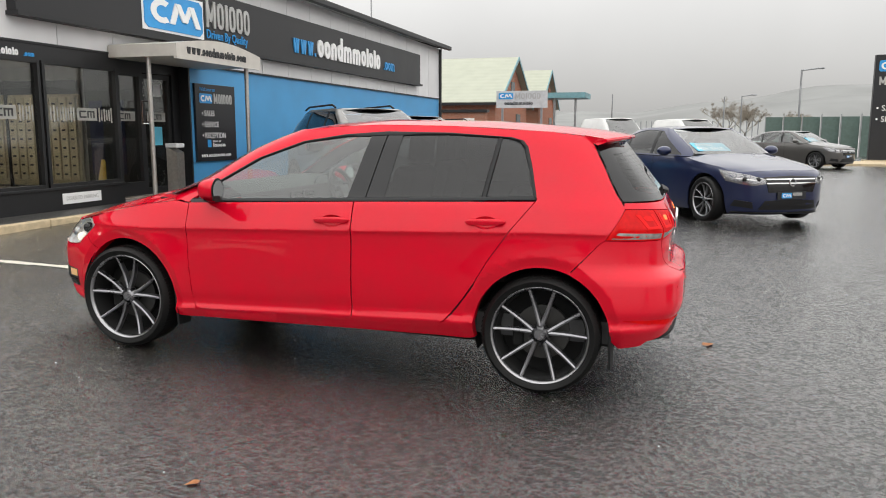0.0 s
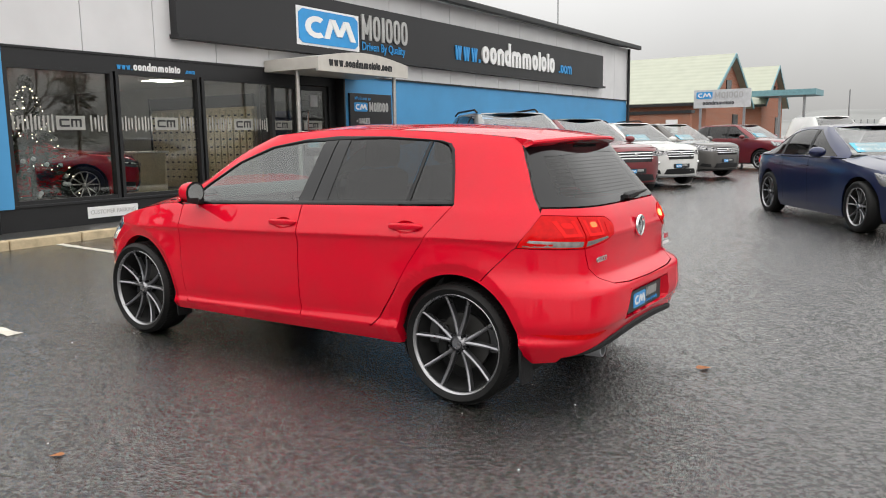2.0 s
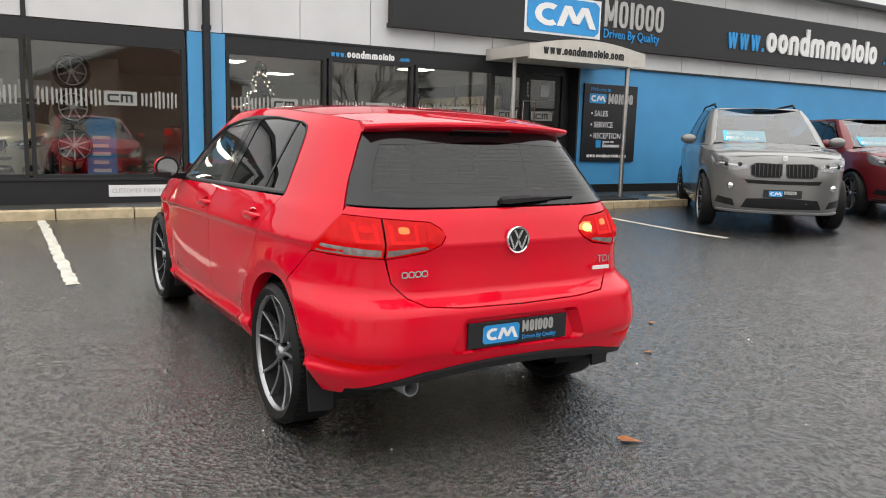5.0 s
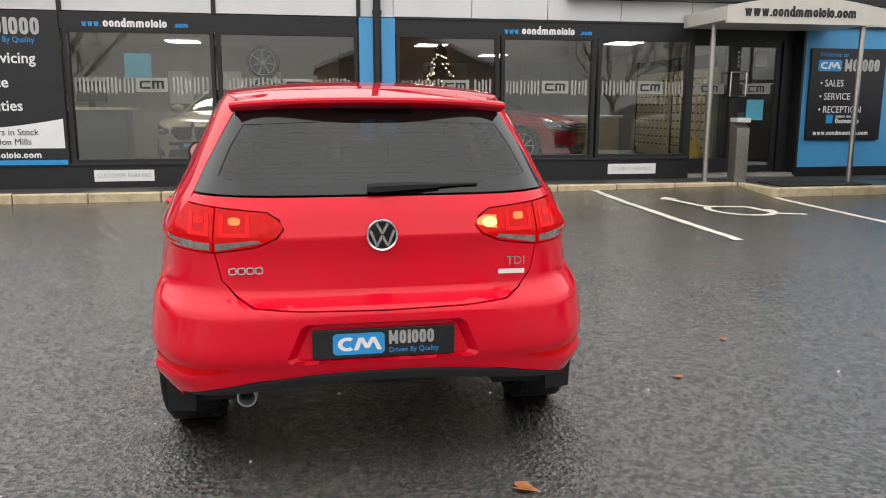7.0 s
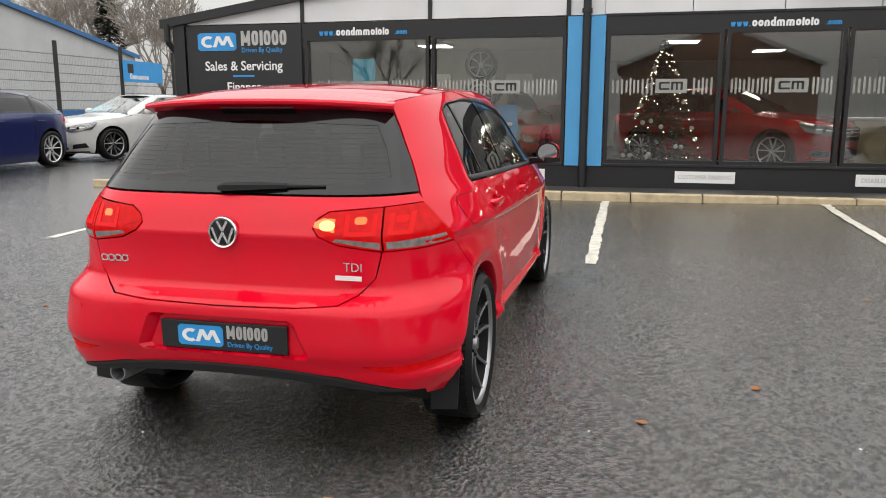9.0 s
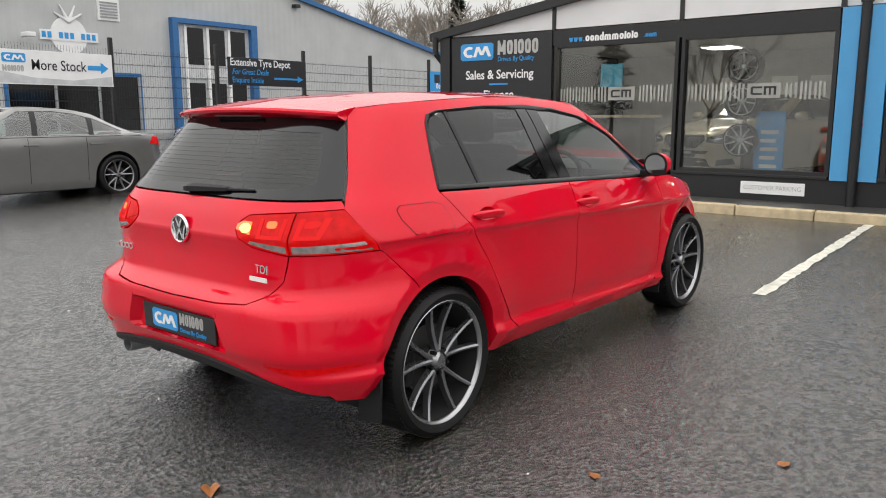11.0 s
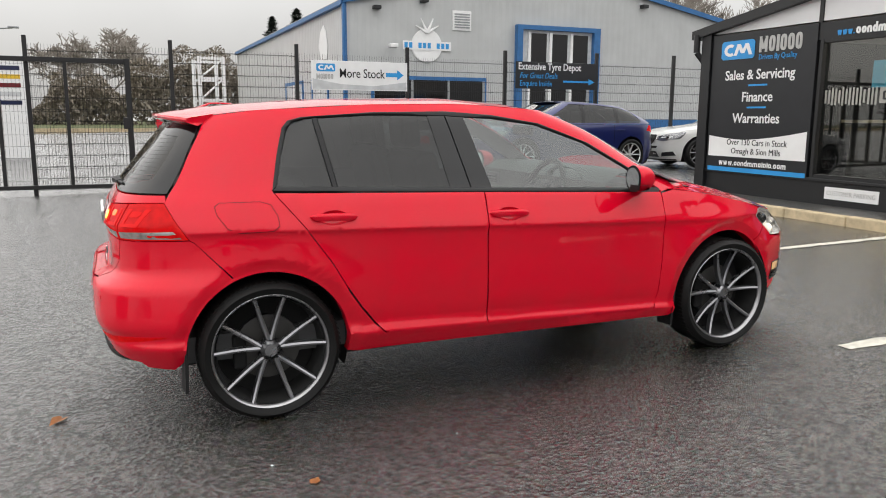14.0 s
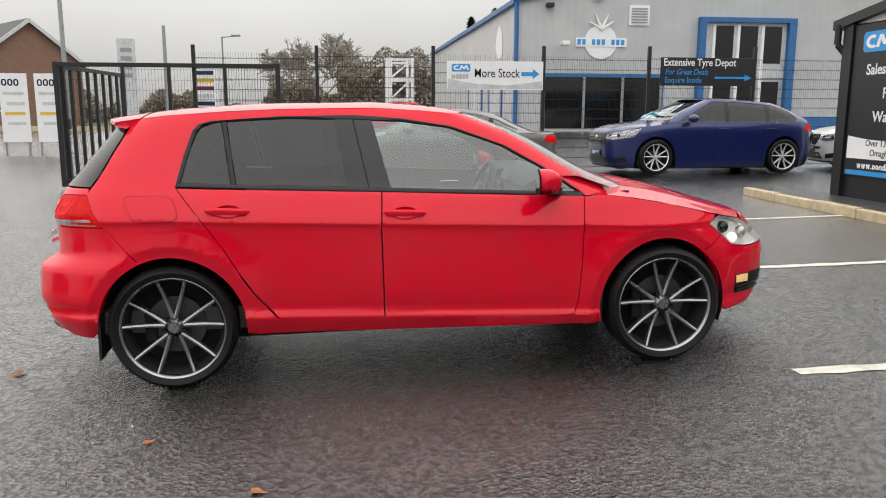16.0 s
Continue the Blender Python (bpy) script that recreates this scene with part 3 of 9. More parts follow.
def wheelchair_mark():
    bm = bmesh.new()
    def band(pts, w):
        for (xa, ya), (xb, yb) in zip(pts, pts[1:]):
            d = Vector((xb - xa, yb - ya))
            nrm = Vector((-d.y, d.x)).normalized() * w / 2
            q = [(xa + nrm.x, ya + nrm.y), (xa - nrm.x, ya - nrm.y), (xb - nrm.x, yb - nrm.y), (xb + nrm.x, yb + nrm.y)]
            bm.faces.new([bm.verts.new((p, r, gz(p, r) + 0.004)) for p, r in q])
    cx, cy = -5.95, 9.86
    band([(cx + 0.42 * math.cos(radians(a)), cy + 0.38 * math.sin(radians(a))) for a in range(-150, 100, 15)], 0.09)
    band([(cx - 0.95, cy - 0.42), (cx - 0.35, cy - 0.30), (cx - 0.25, cy + 0.25), (cx + 0.3, cy + 0.32), (cx + 0.42, cy + 0.62)], 0.10)
    band([(cx - 1.12, cy - 0.5), (cx - 1.0, cy - 0.36)], 0.2)
    tagged(part("wheelchair_symbol", bm, "paint_line", None), "worn painted wheelchair symbol on a parking bay", "road marking", kind="structure")


wheelchair_mark()


def pavement():
    zt = 0.205
    root = thing("pavement", "dark paved strip before the showroom with pale sandstone kerbs", "pavement", kind="structure")
    part("paving", boxed(XF - 0.05, -8.05, -1.4, 28.5, -0.1, zt), "paving", root)
    part("paving", boxed(-8.06, -7.15, 11.12, 13.55, -0.1, zt - 0.004), "paving", root)
    y = -1.9
    i = 0
    while y < 11.0:
        rnd = random.Random(i)
        o = rnd.uniform(-0.006, 0.006)
        part("kerbstone", boxed(-8.05, -7.92 + o, y + 0.006, min(11.0, y + 0.908), -0.1, zt + 0.006 + o, bevel=0.018), "kerb", root)
        y += 0.914
        i += 1
    for k in range(3):
        part("kerbstone", boxed(-7.15, -7.02, 11.12 + 0.83 * k, 11.12 + 0.83 * k + 0.82, -0.1, zt + 0.004, bevel=0.018), "kerb", root)
    part("kerbstone", boxed(-7.92, -7.03, 10.99, 11.12, -0.1, zt + 0.002, bevel=0.018), "kerb", root)
    part("kerbstone", boxed(-7.92, -7.03, 13.61, 13.74, -0.1, zt + 0.002, bevel=0.018), "kerb", root)
    y = 13.75
    while y < 28.0:
        part("kerbstone", boxed(-8.05, -7.92, y + 0.006, y + 0.908, -0.1, zt + 0.003, bevel=0.018), "kerb", root)
        y += 0.914
    tagged(part("door_mat", boxed(-7.9, -7.25, 11.3, 12.75, zt - 0.002, zt + 0.014, bevel=0.006), "mat", None), "black ribbed rubber mat before the entrance", "mat")


pavement()


# ---- showroom ----
def slope_top(y):
    return min(4.42, 2.66 + 0.155 * (y + 0.85))


def showroom():
    root = thing("showroom", "single-storey car showroom with black frames, white cladding and sky-blue wall", "building", kind="structure")
    # back, side and floor
    part("wall", boxed(-20.2, -20.0, -0.8, 28.0, 0.0, 4.3), "room", root)
    part("wall", boxed(-20.0, XF - 0.2, -0.85, -0.75, 0.0, 2.62), "frame", root)
    part("wall", boxed(-20.0, XF - 0.16, 27.95, 28.15, 0.0, 4.42), "panel_white", root)
    part("wall", boxed(-20.0, XF - 0.16, 12.5, 12.62, 0.2, 4.3), "room", root, "plain partition wall")
    part("room_floor", boxed(-20.0, XF - 0.05, -0.75, 12.5, 0.1, 0.27), "room_floor", root)
    part("ceiling_slab", boxed(-20.0, XF - 0.16, -0.75, 12.5, 2.62, 2.72), "room", root)
    # base panels
    for a, b in ((-0.75, 5.35), (5.9, 10.6)):
        part("base_panel", boxed(XF - 0.12, XF, a, b, 0.2, 0.51), "frame", root)
        part("window_sill", boxed(XF - 0.1, XF + 0.03, a, b, 0.51, 0.55, bevel=0.006), "frame", root)
        part("head_band", boxed(XF - 0.12, XF + 0.012, a, b, 2.36, 2.58), "frame", root)
    part("base_panel", boxed(XF - 0.12, XF, 12.5, 28.1, 0.2, 0.36), "frame", root)
    # white cladding panels above, with joints
    ys = [-0.6, 1.38, 3.38, 5.38]
    for a, b in zip(ys, ys[1:]):
        bm = poly(bmesh.new(), [(XF, a + 0.03, 2.60), (XF, b - 0.03, 2.60), (XF, b - 0.03, slope_top(b) - 0.06), (XF, a + 0.03, slope_top(a) - 0.06)], (-0.06, 0, 0))
        part("cladding_panel", bm, "panel_white", root)
        part("mullion", boxed(XF - 0.08, XF + 0.02, b - 0.03, b + 0.03, 2.58, slope_top(b)), "frame", root)
    y = 5.88
    while y < 28.0:
        b = min(28.1, y + 1.16)
        part("cladding_panel", boxed(XF - 0.06, XF, y + 0.006, b - 0.006, 2.605, slope_top(y)), "panel_white", root)
        y += 1.16
    part("flashing", boxed(XF - 0.05, XF + 0.03, 5.9, 28.12, 2.575, 2.605), "frame", root)
    # blue wall
    part("blue_wall", boxed(XF - 0.12, XF - 0.02, 12.52, 28.05, 0.36, 2.575), "panel_blue", root, "sky-blue painted wall")
    # blue pillars and black downpipe between them
    part("pillar", boxed(XF - 0.1, XF + 0.05, 5.38, 5.58, 0.51, 2.58), "panel_blue", root)
    part("pillar", boxed(XF - 0.1, XF + 0.05, 5.70, 5.90, 0.51, 2.58), "panel_blue", root)
    part("base_panel", boxed(XF - 0.12, XF, 5.35, 5.9, 0.2, 0.51), "frame", root)
    bm = bmesh.new()
    rod(bm, (XF + 0.06, 5.64, 0.2), (XF + 0.06, 5.64, 4.3), 0.055, 14)
    rod(bm, (XF + 0.06, 5.64, 2.62), (XF + 0.06, 5.64, 2.68), 0.07, 14)
    part("downpipe", bm, "frame", root, "black downpipe", smooth=40)
    part("cladding_panel", boxed(XF - 0.06, XF - 0.02, 5.4, 5.88, 2.6, 3.68), "panel_white", root)
    # sloped black verge of the south end
    bm = poly(bmesh.new(), [(XF + 0.1, -1.0, 2.55), (XF + 0.1, 11.2, 4.42), (XF + 0.1, 11.2, 4.54), (XF + 0.1, -1.0, 2.68)], (-0.25, 0, 0))
    part("verge", bm, "frame", root)
    bm = poly(bmesh.new(), [(XF + 0.0, -1.0, 2.66), (XF + 0.0, 11.2, 4.52), (XF + 0.0, 11.2, 4.56), (XF + 0.0, -1.0, 2.70)], (-11.5, 0, 0))
    part("roof", bm, "roof_sheet", root)
    # corner frame and gutter bracket at the south end
    part("corner_post", boxed(XF - 0.12, XF + 0.06, -0.80, -0.60, 0.2, 2.66), "frame", root)
    bm = bmesh.new()
    rod(bm, (XF + 0.09, -0.88, 2.62), (XF + 0.09, -0.88, 2.35), 0.05, 10)
    rod(bm, (XF + 0.09, -0.88, 2.35), (XF - 0.05, -0.80, 2.15), 0.045, 10)
    part("gutter_elbow", bm, "frame", root, smooth=40)
    # main roof with gutter
    bm = poly(bmesh.new(), [(XF + 0.32, 28.35, 4.46), (-14.5, 28.35, 5.9), (-14.5, 28.35, 5.98), (XF + 0.32, 28.35, 4.54)], (0, -17.3, 0))
    part("roof", bm, "roof_sheet", root)
    part("gutter", boxed(XF + 0.24, XF + 0.38, 11.0, 28.4, 4.38, 4.52, bevel=0.02), "frame", root)
    bm = poly(bmesh.new(), [(XF + 0.3, 28.15, 4.38), (XF + 0.3, 28.4, 4.38), (-14.5, 28.4, 5.84), (-14.5, 28.15, 5.84)], (0, 0, 0.14))
    part("verge", bm, "frame", root)
    bm = poly(bmesh.new(), [(XF - 0.1, 28.1, 4.3), (-14.5, 28.1, 4.3), (-14.5, 28.1, 5.85)], (0, -0.1, 0))
    part("gable_panel", bm, "panel_white", root)
    bm = bmesh.new()
    rod(bm, (XF + 0.06, 28.0, 0.2), (XF + 0.06, 28.0, 4.4), 0.05, 12)
    part("downpipe", bm, "frame", root, smooth=40)
    bm = bmesh.new()
    rod(bm, (-11.0, 27.0, 5.0), (-11.0, 27.0, 8.2), 0.025, 6)
    for k, w in ((7.9, 0.5), (7.7, 0.42), (8.05, 0.3)):
        rod(bm, (-11.0, 27.0 - w, k), (-11.0, 27.0 + w, k), 0.01, 5)
    rod(bm, (-11.4, 27.0, 7.85), (-10.6, 27.0, 7.85), 0.01, 5)
    part("aerial", bm, "galv", root, "thin roof aerial mast")
    return root


SHOW = showroom()


def window(no, y0, y1, label, mull=()):
    w = thing("window_%d" % no, label, "window", kind="structure")
    z0, z1 = 0.55, 2.36
    bm = bmesh.new()
    box(bm, XF - 0.1, XF + 0.016, y0, y0 + 0.05, z0, z1)
    box(bm, XF - 0.1, XF + 0.016, y1 - 0.05, y1, z0, z1)
    box(bm, XF - 0.1, XF + 0.01, y0 + 0.05, y1 - 0.05, z0, z0 + 0.05)
    box(bm, XF - 0.1, XF + 0.01, y0 + 0.05, y1 - 0.05, z1 - 0.04, z1)
    part("window_frame", bm, "frame", w)
    part("pane", boxed(XF - 0.06, XF - 0.048, y0 + 0.05, y1 - 0.05, z0 + 0.05, z1 - 0.04), "shopglass", w).visible_shadow = False
    # frosted strip of uprights across the glass, with the dealer's mark in a pale field
    bm = bmesh.new()
    rnd = random.Random(no)
    y = y0 + 0.09
    mid = (y0 + y1) / 2 + 0.12
    while y < y1 - 0.1:
        if abs(y - mid) > 0.24:
            h = 0.10 + rnd.uniform(-0.02, 0.02)
            box(bm, XF - 0.047, XF - 0.044, y, y + 0.028, 1.62 - h, 1.62 + h)
        y += 0.052 + rnd.choice((0, 0, 0.01))
    part("frosted_strip", bm, "frost", w)
    bm = bmesh.new()
    box(bm, XF - 0.047, XF - 0.044, mid - 0.21, mid + 0.21, 1.53, 1.72, bevel=0.001)
    f = part("logo", bm, "frost", w)
    bm = bmesh.new()
    for a, b, c, d in ((-0.15, -0.02, 1.57, 1.595), (-0.15, -0.02, 1.655, 1.68), (-0.165, -0.135, 1.58, 1.67), (0.0, 0.03, 1.57, 1.68), (0.065, 0.09, 1.57, 1.68), (0.125, 0.155, 1.57, 1.68), (0.0, 0.155, 1.655, 1.68)):
        box(bm, XF - 0.043, XF - 0.041, mid + a, mid + b, c, d)
    part("mark", bm, "sign_black", f)
    return w


WINS = [(1, 1.40, 3.36), (2, 3.40, 5.36), (3, 5.92, 7.46), (4, 7.50, 8.98), (5, 9.02, 10.56)]
for no, a, b in WINS:
    window(no, a, b, "large shop window in a black frame with a frosted logo strip")


def fascia_writing(y, scale=1.0):
    s = thing("fascia_lettering", "blue and white web address on the black window head", "lettering")
    letter_bars("www.", 0.12 * scale, "sign_blue", facing_east(XF + 0.018, y, 2.395), s, "lettering", 0.003, pitch=0.46)
    letter_bars("aanbmmaiaia", 0.165 * scale, "sign_white", facing_east(XF + 0.018, y + 0.28 * scale, 2.39), s, "lettering", 0.003, pitch=0.475, bold=0.16)
    letter_bars(".aam", 0.105 * scale, "sign_blue", facing_east(XF + 0.018, y + 1.22 * scale, 2.395), s, "lettering", 0.003, pitch=0.48)


fascia_writing(1.65, 0.98)
fascia_writing(7.53, 0.97)


def entrance():
    root = thing("door_1", "black framed glazed entrance door with square pull handles", "door", kind="structure")
    bm = bmesh.new()
    for a, b in ((10.60, 10.72), (11.38, 11.46), (12.28, 12.48)):
        box(bm, XF - 0.35, XF - 0.22, a, b, 0.22, 2.58)
    box(bm, XF - 0.34, XF - 0.22, 10.72, 11.38, 0.22, 0.5)
    box(bm, XF - 0.34, XF - 0.22, 10.72, 12.28, 2.38, 2.58)
    box(bm, XF - 0.34, XF - 0.22, 10.72, 11.38, 2.30, 2.38)
    part("door_frame", bm, "frame", root)
    part("reveal", boxed(XF - 0.22, XF, 10.57, 10.60, 0.2, 2.58), "frame", root)
    part("reveal", boxed(XF - 0.22, XF, 12.48, 12.52, 0.2, 2.58), "frame", root)
    part("soffit", boxed(XF - 0.22, XF, 10.60, 12.48, 2.54, 2.58), "frame", root)
    part("threshold", boxed(XF - 0.35, XF + 0.02, 10.6, 12.48, 0.2, 0.235, bevel=0.006), "galv", root)
    part("pane", boxed(XF - 0.29, XF - 0.28, 10.72, 11.38, 0.5, 2.3), "shopglass", root)
    leaf = bmesh.new()
    for a, b, c, d in ((11.47, 11.55, 0.25, 2.36), (12.19, 12.27, 0.25, 2.36), (11.55, 12.19, 0.25, 0.38), (11.55, 12.19, 2.28, 2.36)):
        box(leaf, XF - 0.32, XF - 0.26, a, b, c, d)
    lf = part("door_leaf", leaf, "frame", root)
    part("pane", boxed(XF - 0.295, XF - 0.285, 11.55, 12.19, 0.38, 2.28), "shopglass", lf)
    bm = bmesh.new()
    for y in (11.33, 11.60):
        rod(bm, (XF - 0.15, y, 1.50), (XF - 0.15, y, 1.88), 0.014)
    for z in (1.50, 1.88):
        rod(bm, (XF - 0.15, 11.33, z), (XF - 0.15, 11.60, z), 0.014)
        rod(bm, (XF - 0.15, 11.47, z), (XF - 0.27, 11.47, z), 0.012)
    part("handle", bm, "chrome", lf, "chrome square pull handle", smooth=40)
    words("P\nU\nS\nH", 0.07, "sign_white", facing_east(XF - 0.255, 11.49, 2.17), lf, 0.001)
    part("notice", boxed(XF - 0.283, XF - 0.281, 11.82, 12.02, 1.98, 2.2), "sign_grey", lf, "small paper notice")
    part("notice", boxed(XF - 0.283, XF - 0.281, 11.72, 12.02, 1.12, 1.45), "card", lf, "blue and white card")
    bm = bmesh.new()
    for a, b in ((10.78, 11.3), (11.62, 12.12)):
        box(bm, XF - 0.279, XF - 0.277, a, b, 1.54, 1.70)
    part("frosted_strip", bm, "frost", root)
    for c in (11.04, 11.87):
        bm = bmesh.new()
        for a, b, e, d in ((-0.13, -0.02, 1.57, 1.59), (-0.13, -0.02, 1.65, 1.67), (-0.145, -0.12, 1.58, 1.66), (0.0, 0.03, 1.57, 1.67), (0.06, 0.08, 1.57, 1.67), (0.11, 0.14, 1.57, 1.67), (0.0, 0.14, 1.65, 1.67)):
            box(bm, XF - 0.276, XF - 0.274, c + a, c + b, e, d)
        part("logo", bm, "sign_black", root)


entrance()


def canopy():
    root = thing("entrance_canopy", "champagne metal entrance canopy with arched front on steel posts", "canopy")
    y0, y1, xf = 10.38, 12.87, -7.45
    bm = bmesh.new()
    n = 14
    front, back = [], []
    for i in range(n + 1):
        u = i / n
        y = y0 + (y1 - y0) * u
        front.append((xf, y, 2.71 + 0.14 * math.sin(math.pi * u)))
    low = [(xf, y1, 2.48), (xf, y0, 2.48)]
    poly(bm, front + low, (-0.05, 0, 0))
    part("front_board", bm, "canopy", root)
    bm = bmesh.new()
    top = [(xf - 0.05, a, b) for _, a, b in front]
    poly(bm, top + [(xf - 0.05, y1, 2.52), (xf - 0.05, y0, 2.52)], (XF + 0.02 - xf + 0.05, 0, 0))
    part("hood", bm, "canopy", root)
    for px, y in ((-8.1, 10.55), (-7.6, 12.62)):
        bm = bmesh.new()
        rod(bm, (px, y, 0.2), (px, y, 2.54), 0.038, 16)
        rod(bm, (px, y, 0.2), (px, y, 0.215), 0.08, 16)
        part("post", bm, "steel", root, "brushed steel post", smooth=40)
    letter_bars("www.aanbmmaiaia.aam", 0.20, "sign_black", facing_east(xf + 0.002, 10.64, 2.575), root, "lettering", 0.006, pitch=0.445)


canopy()


def bin_post():
    root = thing("litter_bin", "slim stainless steel ash bin with angled top", "bin", m=pose(-8.05, 11.05, 0.2))
    bm = poly(bmesh.new(), [(-0.1, -0.1, 0), (0.1, -0.1, 0), (0.1, -0.1, 0.82), (-0.1, -0.1, 0.92)], (0, 0.2, 0))
    part("body", bm, "steel", root)
    part("top", boxed(-0.11, 0.11, -0.11, 0.11, 0.90, 0.97, bevel=0.01), "sign_grey", root)


bin_post()


def main_sign():
    root = thing("fascia_sign", "long black fascia sign with blue logo, silver and white letters", "sign")
    part("board", boxed(XF + 0.0, XF + 0.16, 8.5, 25.36, 2.97, 3.95, bevel=0.01), "fascia", root)
    part("lip", boxed(XF + 0.0, XF + 0.22, 8.48, 25.44, 2.91, 2.97), "frame", root)
    x = XF + 0.165
    logo = emblem(facing_east(x, 11.11, 3.09), 1.63, 0.60, root)
    bm = poly(bmesh.new(), [(x - 0.004, 11.06, 3.05), (x - 0.004, 12.79, 3.05), (x - 0.004, 12.79, 3.73), (x - 0.004, 11.06, 3.73)], (0.006, 0, 0))
    part("logo_border", bm, "sign_white", logo)
    letter_bars("MAIAAA", 0.66, "sign_silver", facing_east(x, 12.87, 3.30), root, "lettering", 0.02, pitch=0.40, bold=0.115)
    words("Driven By Quality", 0.235, "sign_blue", facing_east(x + 0.01, 12.86, 3.10), root, 0.008, squeeze=0.84)
    letter_bars("www.", 0.62, "sign_blue", facing_east(x, 16.27, 3.17), root, "lettering", 0.02, pitch=0.40, bold=0.12)
    letter_bars("aanbmmaiaia", 0.80, "sign_white", facing_east(x, 17.50, 3.17), root, "lettering", 0.03, pitch=0.475, bold=0.15)
    letter_bars(".aam", 0.46, "sign_blue", facing_east(x, 21.95, 3.20), root, "lettering", 0.02, pitch=0.50, bold=0.12)


main_sign()


def welcome_board():
    root = thing("notice_board", "black notice board with white lettering on the blue wall", "sign")
    x = XF + 0.03
    part("board", boxed(XF - 0.02, x, 12.62, 13.97, 0.80, 2.26, bevel=0.006), "sign_black", root)
    words("Welcome to", 0.10, "sign_blue", facing_east(x + 0.003, 12.75, 2.13), root, 0.002, shear=0.2)
    emblem(facing_east(x + 0.002, 12.74, 1.90), 0.42, 0.18, root)
    letter_bars("MAIAAA", 0.26, "sign_silver", facing_east(x + 0.002, 13.22, 1.90), root, "lettering", 0.003, pitch=0.42)
    for i, t in enumerate(("\u2022 SALES", "\u2022 SERVICE", "\u2022 RECEPTION")):
        words(t, 0.155, "sign_white", facing_east(x + 0.003, 12.80, 1.66 - 0.21 * i), root, 0.002, squeeze=0.86)
    part("badge", boxed(x, x + 0.004, 12.96, 13.08, 1.07, 1.21), "sign_blue", root)
    letter_bars("aaaa aa", 0.07, "sign_white", facing_east(x + 0.003, 13.13, 1.16), root, "lettering", 0.002)
    letter_bars("Aaaaaaaa", 0.11, "sign_white", facing_east(x + 0.003, 13.13, 1.07), root, "lettering", 0.002, pitch=0.5)
    letter_bars("www.aanbmmaiaia.aam", 0.10, "sign_white", facing_east(x + 0.003, 12.74, 0.88), root, "lettering", 0.002, pitch=0.52)


welcome_board()


def sales_banner():
    root = thing("window_banner", "black and white window banner listing dealership services", "banner")
    x = XF + 0.03
    part("board", boxed(XF - 0.06, x, -0.58, 1.36, 0.52, 2.58), "sign_black", root)
    emblem(facing_east(x + 0.002, -0.38, 2.20), 0.66, 0.27, root)
    letter_bars("MAIAAA", 0.30, "sign_silver", facing_east(x + 0.002, 0.36, 2.27), root, "lettering", 0.003, pitch=0.44)
    words("Driven By Quality", 0.105, "sign_blue", facing_east(x + 0.003, 0.36, 2.17), root, 0.002, squeeze=0.9)
    for t, z in (("Sales & Servicing", 1.90), ("Finance", 1.58), ("Warranties", 1.27)):
        words(t, 0.20, "sign_white", facing_east(x + 0.003, 0.38, z), root, 0.002, align="CENTER", squeeze=0.98, fat=0.003)
    for z in (1.80, 1.48):
        part("rule", boxed(x, x + 0.003, 0.20, 0.56, z, z + 0.025), "sign_blue", root)
    n = 16
    pts = [(x, -0.54 + 1.86 * i / n, 1.02 + 0.14 * (abs(i / n - 0.35) / 0.65) ** 1.6) for i in range(n + 1)]
    part("white_field", poly(bmesh.new(), [(x, 1.32, 0.76), (x, -0.54, 0.76)] + pts, (0.003, 0, 0)), "sign_white", root)
    words("Over 130 Cars in Stock", 0.125, "sign_black", facing_east(x + 0.005, 0.42, 0.94), root, 0.002, align="CENTER", squeeze=0.96)
    words("Omagh & Sion Mills", 0.125, "sign_black", facing_east(x + 0.005, 0.42, 0.81), root, 0.002, align="CENTER", squeeze=0.96)
    letter_bars("www.aanbmmaiaia.aam", 0.12, "sign_white", facing_east(x + 0.003, -0.30, 0.63), root, "lettering", 0.002, pitch=0.56)
    part("stripe", boxed(x, x + 0.003, -0.54, 1.34, 0.535, 0.60), "sign_blue", root)


sales_banner()


def bay_sign(y, text):
    root = thing("parking_sign", "small white parking sign with grey capitals low on the wall", "sign", group="parking signs")
    part("board", boxed(XF, XF + 0.012, y, y + 0.80, 0.29, 0.45, bevel=0.004), "sign_white", root)
    words(text, 0.085, "sign_silver", facing_east(XF + 0.014, y + 0.40, 0.345), root, 0.001, align="CENTER", squeeze=0.88)


for y, t in ((1.66, "CUSTOMER PARKING"), (4.30, "CUSTOMER PARKING"), (6.92, "CUSTOMER PARKING"), (9.24, "DISABLED PARKING")):
    bay_sign(y, t)

# ---- car bodies: panels cut from a closed rounded shell ----
from mathutils.geometry import delaunay_2d_cdt


def table(rows):
    xs, ys = [r[0] for r in rows], [r[1] for r in rows]
    return lambda v: float(np.interp(v, xs, ys))


